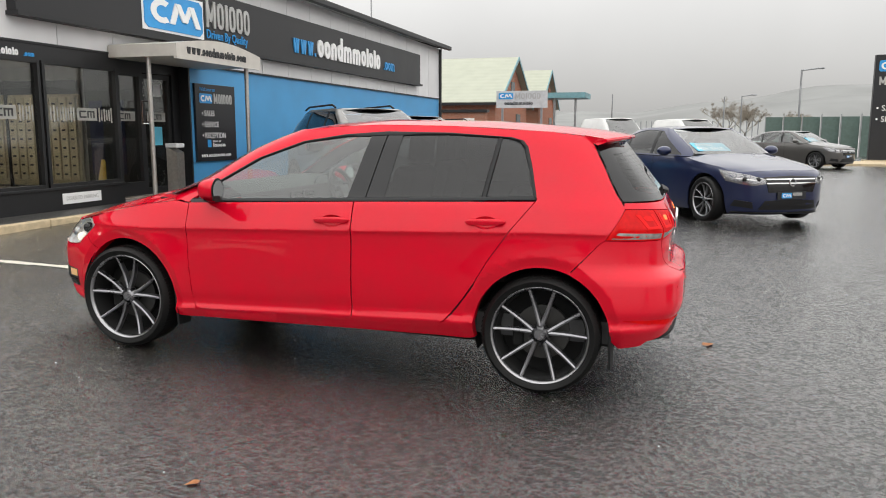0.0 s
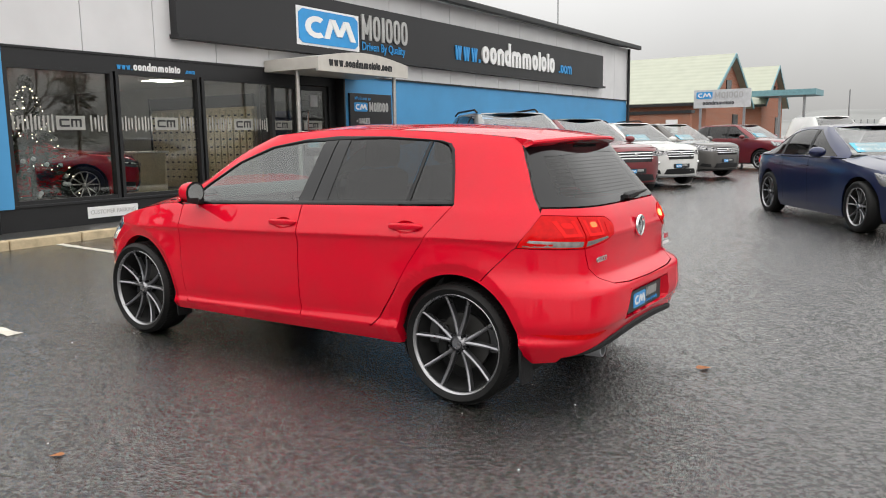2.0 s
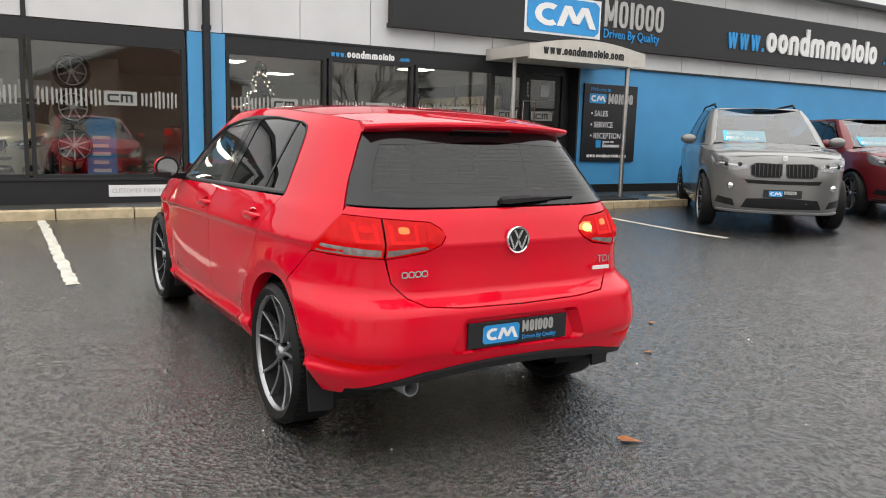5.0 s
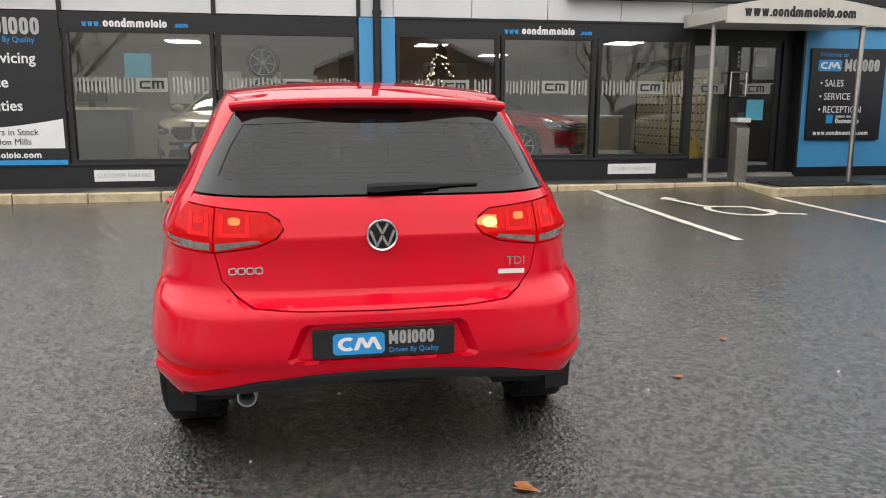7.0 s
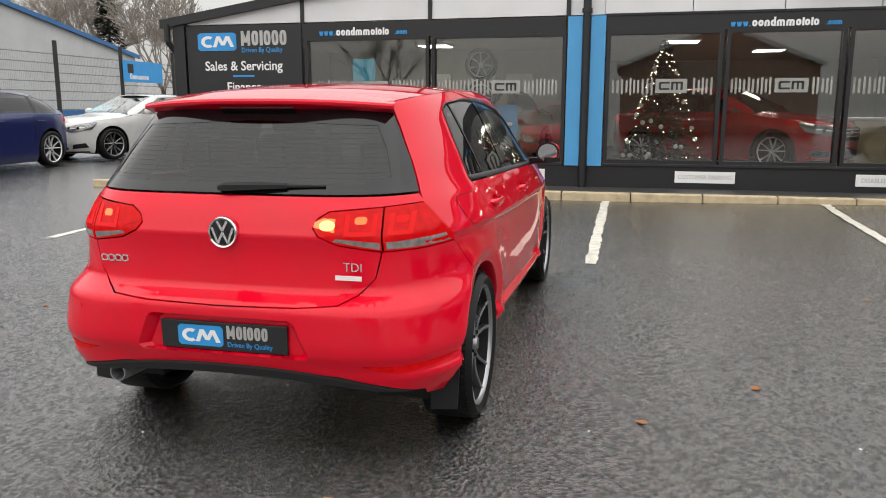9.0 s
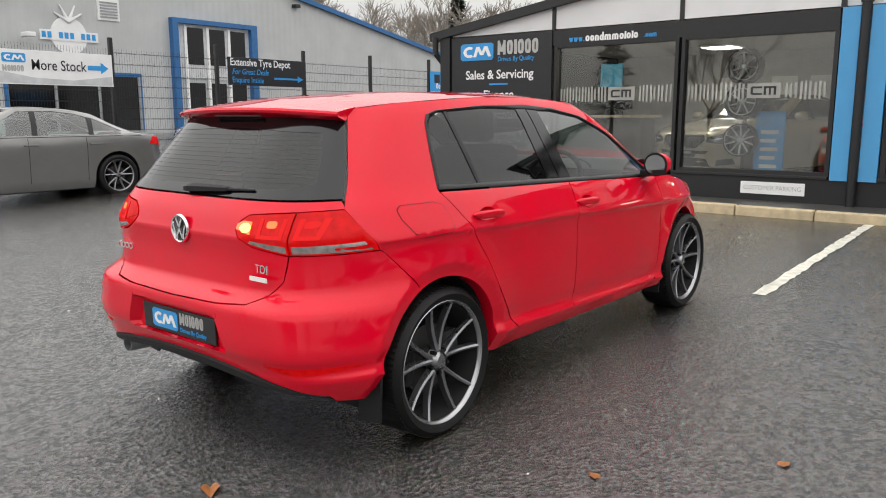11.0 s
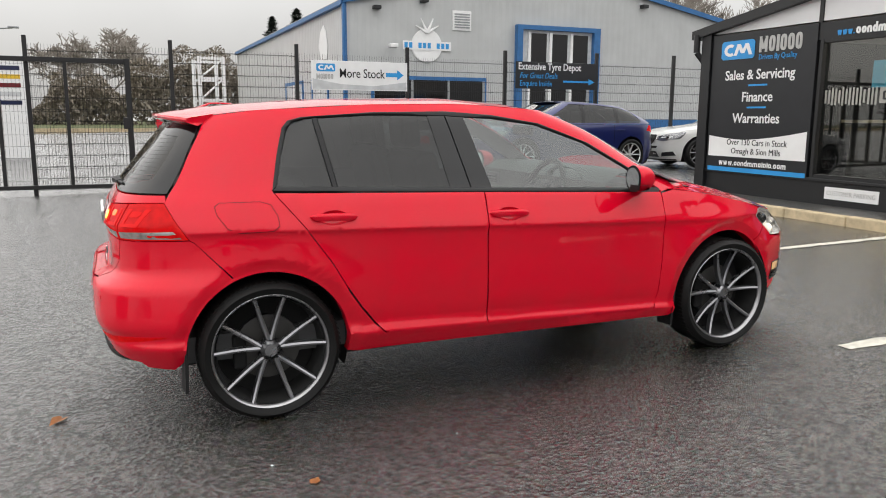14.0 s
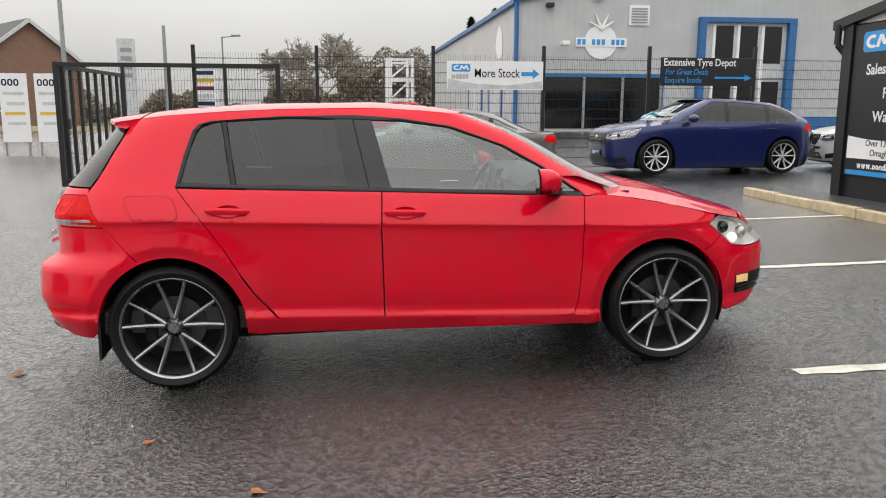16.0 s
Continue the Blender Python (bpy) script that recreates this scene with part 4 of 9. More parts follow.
def soft_table(rows):
    """Smooth curve through rows (monotone cubic)."""
    xs, ys = np.array([r[0] for r in rows], float), np.array([r[1] for r in rows], float)
    h, d = np.diff(xs), np.diff(ys) / np.diff(xs)
    m = np.zeros(len(xs))
    m[0], m[-1] = d[0], d[-1]
    for i in range(1, len(xs) - 1):
        m[i] = 0 if d[i - 1] * d[i] <= 0 else (h[i - 1] + h[i]) * 2 / 2 / ((h[i] + 2 * h[i - 1]) / 3 / d[i - 1] * 1 + (2 * h[i] + h[i - 1]) / 3 / d[i] * 1)
    def f(v):
        if v <= xs[0]:
            return float(ys[0] + m[0] * (v - xs[0]))
        if v >= xs[-1]:
            return float(ys[-1] + m[-1] * (v - xs[-1]))
        i = int(np.searchsorted(xs, v) - 1)
        t = (v - xs[i]) / h[i]
        return float((2 * t**3 - 3 * t**2 + 1) * ys[i] + (t**3 - 2 * t**2 + t) * h[i] * m[i] + (-2 * t**3 + 3 * t**2) * ys[i + 1] + (t**3 - t**2) * h[i] * m[i + 1])
    return f


class Shell:
    """A car's outer shell. Local metres: x forward from mid-wheelbase, y to the left, z up from the road.
    wide(z): half width; tail(z), nose(z), screen(z): how far the shell reaches back, forward below the bonnet, forward at the cabin."""

    def __init__(self, wide, tail, nose, screen, n_tail=5.5, n_nose=3.6, n_screen=5.0, lean=0.043):
        self.wide, self.tail, self.nose, self.screen, self.lean = wide, tail, nose, screen, lean
        self.n = {"tail": n_tail, "nose": n_nose, "screen": n_screen}
        self.square = None
        self.arcs = {}
        self.turn = np.linspace(0, math.pi / 2, 2400)
        self.arches, self.waist = (), None
        for k, (length, n) in {"tail": (2.0, n_tail), "nose": (2.1, n_nose), "screen": (1.0, n_screen)}.items():
            ph = self.turn
            ex, ey = np.sin(ph) ** (2 / n), np.cos(ph) ** (2 / n)
            s = np.concatenate([[0], np.cumsum(np.hypot(np.diff(ex) * length, np.diff(ey) * 0.85))])
            self.arcs[k] = (s, ex, ey)

    def corner(self, k, z):
        """Exponent of the plan's corner at a height."""
        return self.square(z) if self.square and k == "tail" else self.n[k]

    def reach(self, k, z):
        return {"tail": self.tail, "nose": self.nose, "screen": self.screen}[k](z)

    def tilt(self, x, z):
        return z + self.lean * max(-1.3, min(1.3, x))

    def q_of_x(self, x, z, front):
        k = "tail" if x < 0 else front
        s, ex, ey = self.arcs[k]
        ph = math.asin(min(1.0, (min(1.0, abs(x) / self.reach(k, z))) ** (self.corner(k, z) / 2)))
        q = float(np.interp(ph, self.turn, s))
        return -q if x < 0 else q

    def q_of_y(self, y, z, k):
        s, ex, ey = self.arcs[k]
        x = self.reach(k, z) * (-1 if k == "tail" else 1)
        e = min(1.0, abs(y) / (self.wide(self.tilt(x, z)) * (1 + (self.waist(z) if self.waist and k == "tail" else 0))))
        q = float(np.interp(math.acos(e ** (self.corner(k, z) / 2)), self.turn, s))
        return -q if k == "tail" else q

    def at(self, q, z, front, side=1):
        k = "tail" if q < 0 else front
        s, ex, ey = self.arcs[k]
        a = abs(q)
        end = s[-1]
        if a > end:
            a, side = 2 * end - a, -side
        ph, p = float(np.interp(a, s, self.turn)), 2 / self.corner(k, z)
        tx, ty = max(0.0, math.sin(ph)) ** p, max(0.0, math.cos(ph)) ** p
        x = self.reach(k, z) * tx * (-1 if q < 0 else 1)
        y = self.wide(self.tilt(x, z)) * ty
        if self.waist and x < -1.3:
            u = min(1.0, (-1.3 - x) / 0.5)
            y *= 1 + self.waist(z) * u * u * (3 - 2 * u)
        for cx, cz, r in self.arches:
            d = math.hypot(x - cx, z - cz) - r
            if d < 0.21:
                y += 0.017 * max(0.0, 1 - (d - 0.055) / 0.155) ** 1.4 if d > 0.055 else 0.017 - 0.019 * (0.055 - max(0.0, d)) / 0.055
        return Vector((x, side * y, z))

    def normal(self, q, z, front, side=1):
        e = 0.004
        a = self.at(q + e, z, front, side) - self.at(q - e, z, front, side)
        b = self.at(q, z + e, front, side) - self.at(q, z - e, front, side)
        n = a.cross(b)
        p = self.at(q, z, front, side)
        if n.length < 1e-9:
            return Vector((0, side, 0))
        n.normalize()
        ref = Vector((p.x * 0.3, p.y, 0.1))
        if abs(p.x) > 1.5:
            ref = Vector((p.x, p.y, 0.1))
        return n if n.dot(ref) > 0 else -n

    def outline(self, pts, front):
        """Corners ('x', x, z), ('t', y, z) on the tail or ('f', y, z) on the front; edges stay straight in what they are given in."""
        out = []
        m = len(pts)
        for i in range(m):
            a, b = pts[i], pts[(i + 1) % m]
            qa, qb = self.q(a, front), self.q(b, front)
            steps = max(1, int(math.hypot(qb - qa, b[2] - a[2]) / 0.03))
            for j in range(steps):
                t = j / steps
                if a[0] == b[0]:
                    z = a[2] + (b[2] - a[2]) * t
                    out.append((self.q((a[0], a[1] + (b[1] - a[1]) * t, z), front), z))
                else:
                    out.append((qa + (qb - qa) * t, a[2] + (b[2] - a[2]) * t))
        return out

    def q(self, p, front):
        if p[0] == "x":
            return self.q_of_x(p[1], p[2], front)
        if p[0] == "o":  # the other flank
            q = self.q_of_x(p[1], p[2], front)
            end = self.arcs["tail" if q < 0 else front][0][-1]
            return -(2 * end + q) if q < 0 else 2 * end - q
        k = "tail" if p[0] == "t" else front
        if p[1] >= 0:
            return self.q_of_y(p[1], p[2], k)
        end = self.arcs[k][0][-1]
        q = self.q_of_y(-p[1], p[2], k)
        return -(2 * end + q) if k == "tail" else 2 * end - q


def inside(pt, pl):
    x, y = pt
    hit = False
    j = len(pl) - 1
    for i in range(len(pl)):
        xi, yi = pl[i]
        xj, yj = pl[j]
        if (yi > y) != (yj > y) and x < (xj - xi) * (y - yi) / (yj - yi) + xi:
            hit = not hit
        j = i
    return hit


def panel_bm(shell, pts, front="nose", side=1, holes=(), off=0.0, fold=0.012, cell=0.05, lines=()):
    """A panel of the shell with folded edges. holes: further outlines to leave open."""
    rims = [shell.outline(pts, front)] + [shell.outline(h, front) for h in holes]
    vs, es = [], []
    for r in rims:
        b = len(vs)
        vs += r
        es += [(b + i, b + (i + 1) % len(r)) for i in range(len(r))]
    rim_n = len(vs)
    qs, zs = [p[0] for p in rims[0]], [p[1] for p in rims[0]]
    arr = np.array(vs)
    q = min(qs) + cell * 0.5
    row = 0
    while q < max(qs):
        z = min(zs) + cell * 0.5
        while z < max(zs):
            if inside((q, z), rims[0]) and not any(inside((q, z), h) for h in rims[1:]):
                if np.min(np.hypot(arr[:rim_n, 0] - q, arr[:rim_n, 1] - z)) > cell * 0.45:
                    vs.append((q, z))
            z += cell
        q += cell
    for zl, tilted in lines:
        q = min(qs) + 0.01
        while q < max(qs):
            z = zl
            if tilted:
                z = zl - shell.lean * max(-1.3, min(1.3, q * 0.97))
            if inside((q, z), rims[0]) and not any(inside((q, z), h) for h in rims[1:]) and np.min(np.hypot(arr[:rim_n, 0] - q, arr[:rim_n, 1] - z)) > 0.008:
                vs.append((q, z))
            q += 0.03
    for cx, cz, r in shell.arches:
        for rr in (0.018, 0.038, 0.050, 0.055, 0.060, 0.072, 0.09, 0.11, 0.15, 0.20):
            for k in range(46):
                a = radians(-20 + 5 * k)
                x, z = cx + (r + rr) * math.cos(a), cz + (r + rr) * math.sin(a)
                q = shell.q_of_x(x, z, front)
                if min(qs) < q < max(qs) and inside((q, z), rims[0]) and not any(inside((q, z), h) for h in rims[1:]) and np.min(np.hypot(arr[:rim_n, 0] - q, arr[:rim_n, 1] - z)) > 0.008:
                    vs.append((q, z))
    v2, _, f2, *_ = delaunay_2d_cdt([Vector(v) for v in vs], es, [], 0, 1e-6)
    bm = bmesh.new()
    lay = bm.verts.layers.float_vector.new("facing")
    made = []
    for v in v2:
        p = shell.at(v.x, v.y, front, side)
        n = shell.normal(v.x, v.y, front, side)
        made.append((bm.verts.new(p + n * off), n))
    bm.normal_update()
    for f in f2:
        c = (sum(v2[i].x for i in f) / 3, sum(v2[i].y for i in f) / 3)
        if inside(c, rims[0]) and not any(inside(c, h) for h in rims[1:]):
            fc = bm.faces.new([made[i][0] for i in f])
            fc.normal_update()
            if fc.normal.dot(made[f[0]][1]) < 0:
                fc.normal_flip()
    nrm = {m[0]: m[1] for m in made}
    for v, n in made:
        v[lay] = n
    if fold:
        edge = [e for e in bm.edges if len(e.link_faces) == 1]
        quads = []
        for e in edge:
            a, b = e.verts
            n = (nrm[a] + nrm[b]).normalized()
            out = (a.co + b.co) / 2 - e.link_faces[0].calc_center_median()
            out = (out - n * out.dot(n)).normalized()
            quads.append(((a.co.copy(), b.co.copy(), b.co - nrm[b] * fold, a.co - nrm[a] * fold), out))
        for pts4, out in quads:
            made4 = []
            for p in pts4:
                v = bm.verts.new(p)
                v[lay] = out
                made4.append(v)
            fc = bm.faces.new(made4)
            fc.normal_update()
            if fc.normal.dot(out) < 0:
                fc.normal_flip()
    for v in [v for v in bm.verts if not v.link_faces]:
        bm.verts.remove(v)
    return bm


def panel(name, shell, pts, mat, parent, label="", front="nose", side=1, holes=(), off=0.0, fold=0.012, cell=0.05, lines=()):
    bm = panel_bm(shell, pts, front, side, holes, off, fold, cell, lines)
    me = bpy.data.meshes.new(name)
    for f in bm.faces:
        f.smooth = True
    lay = bm.verts.layers.float_vector["facing"]
    facing = [tuple(v[lay]) for v in bm.verts]
    bm.verts.layers.float_vector.remove(lay)
    bm.to_mesh(me)
    bm.free()
    me.normals_split_custom_set_from_vertices(facing)
    me.materials.append(M[mat])
    ob = new(name, me)
    ob.parent = parent
    if label:
        ob["label"] = label
    return ob


def mirrored(pts):
    """Close a right-left symmetric outline given from the centre round its left half to the centre."""
    return list(pts) + [("o", p[1], p[2]) if p[0] == "x" else (p[0], -p[1], p[2]) for p in reversed(pts) if abs(p[1]) > 1e-6]


def arc_pts(cx, cz, r, a0, a1, step=9):
    n = max(2, int(abs(a1 - a0) / step))
    return [("x", cx + r * math.cos(radians(a0 + (a1 - a0) * i / n)), cz + r * math.sin(radians(a0 + (a1 - a0) * i / n))) for i in range(n + 1)]


def lofted(rows, close=False):
    """A skin through rows of points."""
    bm = bmesh.new()
    grid = [[bm.verts.new(p) for p in r] for r in rows]
    for a, b in zip(grid, grid[1:]):
        for i in range(len(a) - 1):
            try:
                bm.faces.new((a[i], a[i + 1], b[i + 1], b[i]))
            except ValueError:
                pass
    bmesh.ops.remove_doubles(bm, verts=bm.verts, dist=1e-5)
    return bm


def wheel(parent, m, r=0.322, rim=0.262, w=0.225, spokes=5, finish="alloy", lip="alloy_edge", twin=True, out=1):
    """Tyre, rim with spokes, brake disc and bolts; the wheel's outer face looks along local +y when out is 1."""
    hub = part("wheel", lathe(bmesh.new(), [(rim - 0.004, -w / 2 + 0.01), (rim + 0.008, -w / 2 + 0.004), (r - 0.022, -w / 2), (r - 0.006, -w / 2 + 0.02), (r, -w / 2 + 0.045), (r, w / 2 - 0.045), (r - 0.006, w / 2 - 0.02), (r - 0.022, w / 2 - 0.002), ((r + rim) / 2, w / 2 + 0.004), (rim + 0.008, w / 2 - 0.004), (rim - 0.004, w / 2 - 0.012)], 64), "tyre", parent, smooth=45)
    hub.matrix_basis = m @ (Matrix.Identity(4) if out == 1 else Matrix.Rotation(math.pi, 4, "Z"))
    if r > 0.3 and w > 0.22:
        bm = bmesh.new()
        for k in range(84):
            a = 2 * math.pi * k / 84
            for y0, y1 in ((-0.095, -0.045), (0.045, 0.095)):
                b = bmesh.new()
                box(b, r - 0.004, r + 0.0003, y0, y1, -0.0045, 0.0045)
                b.transform(Matrix.Rotation(a, 4, "Y"))
                me = bpy.data.meshes.new("t")
                b.to_mesh(me)
                bm.from_mesh(me)
                bpy.data.meshes.remove(me)
                b.free()
        part("tread", bm, "tyre", hub)["kind"] = "stuff"
    yo = w / 2 - 0.012
    part("rim_barrel", lathe(bmesh.new(), [(rim - 0.03, -w / 2 + 0.02), (rim - 0.035, 0.0), (rim - 0.022, yo - 0.03), (rim - 0.020, yo - 0.012)], 48), "dark", hub, smooth=40)
    part("rim_lip", lathe(bmesh.new(), [(rim - 0.022, yo - 0.040), (rim - 0.017, yo - 0.014), (rim - 0.011, yo - 0.001), (rim - 0.004, yo + 0.004), (rim + 0.003, yo - 0.002), (rim + 0.002, yo - 0.012)], 64), lip, hub, smooth=40)
    part("brake_disc", lathe(bmesh.new(), [(0.05, yo - 0.10), (0.15, yo - 0.10), (0.152, yo - 0.125), (0.05, yo - 0.125)], 32), "disc", hub, smooth=30)
    b = boxed(0.10, 0.16, yo - 0.15, yo - 0.08, -0.09, 0.07, bevel=0.012)
    part("brake_caliper", b, "dark", hub)
    part("wheel_back", lathe(bmesh.new(), [(0.0, -0.06), (rim - 0.03, -0.06)], 32), "dark", hub)
    def spoke(a, skew):
        b = bmesh.new()
        r0, r1 = 0.045, rim - 0.012
        y0, y1 = yo - 0.030, yo - 0.008
        for s in range(7):
            t = s / 6
            rr = r0 + (r1 - r0) * t
            hw = 0.0132 - 0.0036 * t + 0.004 * max(0, t - 0.8) * 5 * 0.4
            zc = skew * (0.012 + 0.012 * t)
            yy = y0 + (y1 - y0) * t - 0.014 * math.sin(math.pi * t)
            for dz, dy in ((-hw, -0.030), (-hw * 0.75, -0.003), (0, 0.002), (hw * 0.75, -0.003), (hw, -0.030)):
                b.verts.new((rr, yy + dy, zc + dz))
        b.verts.ensure_lookup_table()
        for s in range(6):
            for k in range(4):
                b.faces.new([b.verts[i] for i in (s * 5 + k, s * 5 + k + 1, s * 5 + k + 6, s * 5 + k + 5)])
        b.transform(Matrix.Rotation(a, 4, "Y"))
        return b
    for k in range(spokes):
        a = 2 * math.pi * k / spokes + 0.3
        offs = ((-0.265, 1), (0.265, -1)) if twin else ((0, 0),)
        for d, sk in offs:
            part("spoke", spoke(a + d, sk), finish, hub, smooth=40)
    part("hub_cap", lathe(bmesh.new(), [(0.0, yo - 0.016), (0.028, yo - 0.017), (0.032, yo - 0.026), (0.044, yo - 0.034), (0.056, yo - 0.06)], 28), finish, hub, smooth=50)
    for k in range(5):
        bm = bmesh.new()
        a = 2 * math.pi * k / 5 + 0.3 + math.pi / 5
        rod(bm, (0.052 * math.cos(a), yo - 0.05, 0.052 * math.sin(a)), (0.052 * math.cos(a), yo - 0.022, 0.052 * math.sin(a)), 0.009, 6)
        part("wheel_bolt", bm, "gloss_black", hub)
    return hub


def dealer_plate(parent, m, w=0.52, h=0.111):
    """Show plate in place of a registration: black with the dealer's mark."""
    bm = boxed(-w / 2, w / 2, -h / 2, h / 2, -0.004, 0.006, bevel=0.003)
    bm.transform(m)
    p = part("show_plate", bm, "sign_black", parent, "black dealer show plate")
    emblem(m @ Matrix.Translation((-w * 0.36, -h * 0.36, 0.006)), w * 0.36, h * 0.72, p)
    letter_bars("MAIAAA", h * 0.62, "sign_silver", m @ Matrix.Translation((w * 0.03, -h * 0.06, 0.006)), p, "lettering", 0.002, pitch=0.42)
    if w > 0.5:
        words("Driven By Quality", h * 0.24, "sign_blue", m @ Matrix.Translation((w * 0.03, -h * 0.34, 0.007)), p, 0.001, squeeze=0.95)
    return p


# ---- the red hatchback ----
def hatchback():
    root = thing("red_hatchback", "glossy red five-door hatchback, tinted rear glass, dark multi-spoke wheels", "car",
                 m=Matrix.Translation((-2.0, 4.82, gz(-2.0, 4.82))) @ Matrix.Rotation(math.atan(0.0175), 4, "Y") @ Matrix.Rotation(math.pi, 4, "Z"))
    wide = soft_table([(0.18, 0.775), (0.25, 0.825), (0.30, 0.856), (0.325, 0.870), (0.340, 0.864), (0.360, 0.851), (0.38, 0.852), (0.43, 0.864), (0.50, 0.870), (0.60, 0.875), (0.70, 0.876), (0.76, 0.877), (0.790, 0.879), (0.808, 0.883), (0.820, 0.8895), (0.830, 0.887), (0.90, 0.856), (0.96, 0.829), (1.0, 0.803), (1.1, 0.758), (1.2, 0.712), (1.3, 0.665), (1.36, 0.628), (1.41, 0.585), (1.46, 0.505)])
    tail = soft_table([(0.18, 1.930), (0.30, 1.978), (0.40, 2.012), (0.445, 2.033), (0.462, 2.043), (0.48, 2.048), (0.52, 2.053), (0.62, 2.053), (0.645, 2.046), (0.668, 2.012), (0.690, 1.978), (0.702, 1.968), (0.72, 1.966), (0.80, 1.964), (0.875, 1.972), (0.898, 1.977), (0.912, 1.972), (0.98, 1.945), (1.03, 1.915), (1.10, 1.856), (1.2, 1.772), (1.3, 1.686), (1.342, 1.649), (1.40, 1.585), (1.46, 1.47)])
    nose = soft_table([(0.18, 2.06), (0.30, 2.13), (0.45, 2.162), (0.56, 2.165), (0.62, 2.140), (0.68, 2.090), (0.76, 2.010), (0.95, 1.93)])
    screen = soft_table([(0.90, 1.32), (0.98, 1.17), (1.055, 0.985), (1.26, 0.61), (1.36, 0.36), (1.41, 0.19), (1.46, -0.1)])
    sh = Shell(wide, tail, nose, screen, n_tail=5.2)
    sh.waist = table([(0.30, 0.035), (0.50, 0.040), (0.62, 0.034), (0.75, 0.012), (0.90, -0.006), (1.0, -0.010), (1.2, 0.0)])
    sh.square = table([(0.30, 7.0), (0.46, 6.8), (0.60, 5.9), (0.72, 5.2), (1.05, 5.0), (1.4, 4.8)])
    crease = [(z, True) for z in (0.325, 0.345, 0.365, 0.40, 0.76, 0.785, 0.800, 0.808, 0.814, 0.820, 0.826, 0.835, 0.86)]
    ledge = [(z, False) for z in (0.43, 0.445, 0.454, 0.462, 0.470, 0.48, 0.52, 0.56, 0.59, 0.61, 0.62, 0.63, 0.64, 0.65, 0.66, 0.67, 0.68, 0.695, 0.71, 0.73, 0.86, 0.885, 0.898, 0.908, 0.925)]
    rw, fw, wz, ar = -1.318, 1.318, 0.322, 0.372
    sh.arches = ((rw, wz, ar), (fw, wz, ar))

    dlo_top = [(-1.265, 1.048), (-1.225, 1.20), (-1.185, 1.318), (-1.155, 1.350), (-1.09, 1.366), (-0.74, 1.384), (-0.36, 1.382), (-0.10, 1.362), (0.16, 1.318), (0.45, 1.210), (0.69, 1.072), (0.865, 0.944)]
    belt = lambda x: 1.045 - 0.0476 * (x + 1.26)
    rear_gap = [(-1.262, 1.034), (-1.14, 0.875), (-1.03, 0.715), (-0.965, 0.60), (-0.90, 0.50), (-0.83, 0.41), (-0.785, 0.362), (-0.74, 0.345)]

    for side, sn in ((1, "left"), (-1, "right")):
        # doors
        fd = [("x", 0.855, 0.936), ("x", 0.842, 0.80), ("x", 0.835, 0.60), ("x", 0.815, 0.36), ("x", 0.795, 0.305), ("x", 0.76, 0.298), ("x", -0.2305, 0.330), ("x", -0.2365, 0.80), ("x", -0.2265, belt(-0.2265) - 0.006)]
        rd = [("x", -0.2335, belt(-0.2335) - 0.006), ("x", -0.2435, 0.80), ("x", -0.2375, 0.331)] + [("x", a + 0.002, b) for a, b in reversed(rear_gap)]
        # doors with a dish behind each handle
        for nm, rim_pts, hx, hz in (("front_door", fd, -0.115, 0.886), ("rear_door", rd, -1.010, 0.921)):
            dish = [("x", hx + 0.068 * math.cos(2 * math.pi * k / 20), hz - 0.005 + 0.033 * math.sin(2 * math.pi * k / 20)) for k in range(20)]
            d = panel(nm, sh, rim_pts, "red", root, side=side, holes=[dish], lines=crease, fold=0.010)
            rows = []
            for e, dip in ((1.0, 0.0), (0.96, 0.006), (0.85, 0.016), (0.6, 0.024), (0.3, 0.027), (0.01, 0.028)):
                row = []
                for k in range(21):
                    a = 2 * math.pi * k / 20
                    x, z = hx + 0.068 * e * math.cos(a), hz - 0.005 + 0.033 * e * math.sin(a)
                    q = sh.q_of_x(x, z, "nose")
                    row.append(sh.at(q, z, "nose", side) - sh.normal(q, z, "nose", side) * dip)
                rows.append(row)
            part("handle_recess", lofted(rows), "red", d, smooth=80)
            p = sh.at(sh.q_of_x(hx, hz, "nose"), hz, "nose", side)
            rows = []
            for k in range(15):
                u = -1 + 2 * k / 14
                x = hx + 0.112 * u
                hh = 0.0165 * max(0.0, 1 - abs(u) ** 5) ** 0.5 + 0.001
                yb = p.y + side * (0.004 + 0.024 * max(0.0, 1 - abs(u) ** 4) ** 0.5)
                zc = p.z - 0.04 * (x - hx)
                rows.append([(x, yb - side * (0.012 if abs(u) < 0.7 else 0.030), zc - hh * 0.8), (x, yb - side * 0.003, zc - hh), (x, yb + side * 0.002, zc - hh * 0.4), (x, yb + side * 0.003, zc + hh * 0.3), (x, yb, zc + hh * 0.85), (x, yb - side * 0.006, zc + hh), (x, yb - side * (0.014 if abs(u) < 0.7 else 0.030), zc + hh * 0.8)])
            part("handle", lofted(rows), "red", d, smooth=60)
        # sill
        sill = [("x", -0.935, 0.262)] + [("x", -0.95, 0.30)] + [("x", -0.745, 0.352), ("x", -0.24, 0.340), ("x", 0.76, 0.315), ("x", 0.93, 0.300), ("x", 0.945, 0.232)]
        panel("sill", sh, sill, "red", root, side=side, off=-0.004, fold=0.05)
        # side frame: rear quarter, roof rail and front pillar in one
        a_in = math.degrees(math.atan2(0.555 - wz, -0.945 - rw))
        qp = [("x", -1.272, 1.050)] + [("x", a - 0.003, b) for a, b in rear_gap[:4]]
        x_in = rw + ar * math.cos(radians(40))
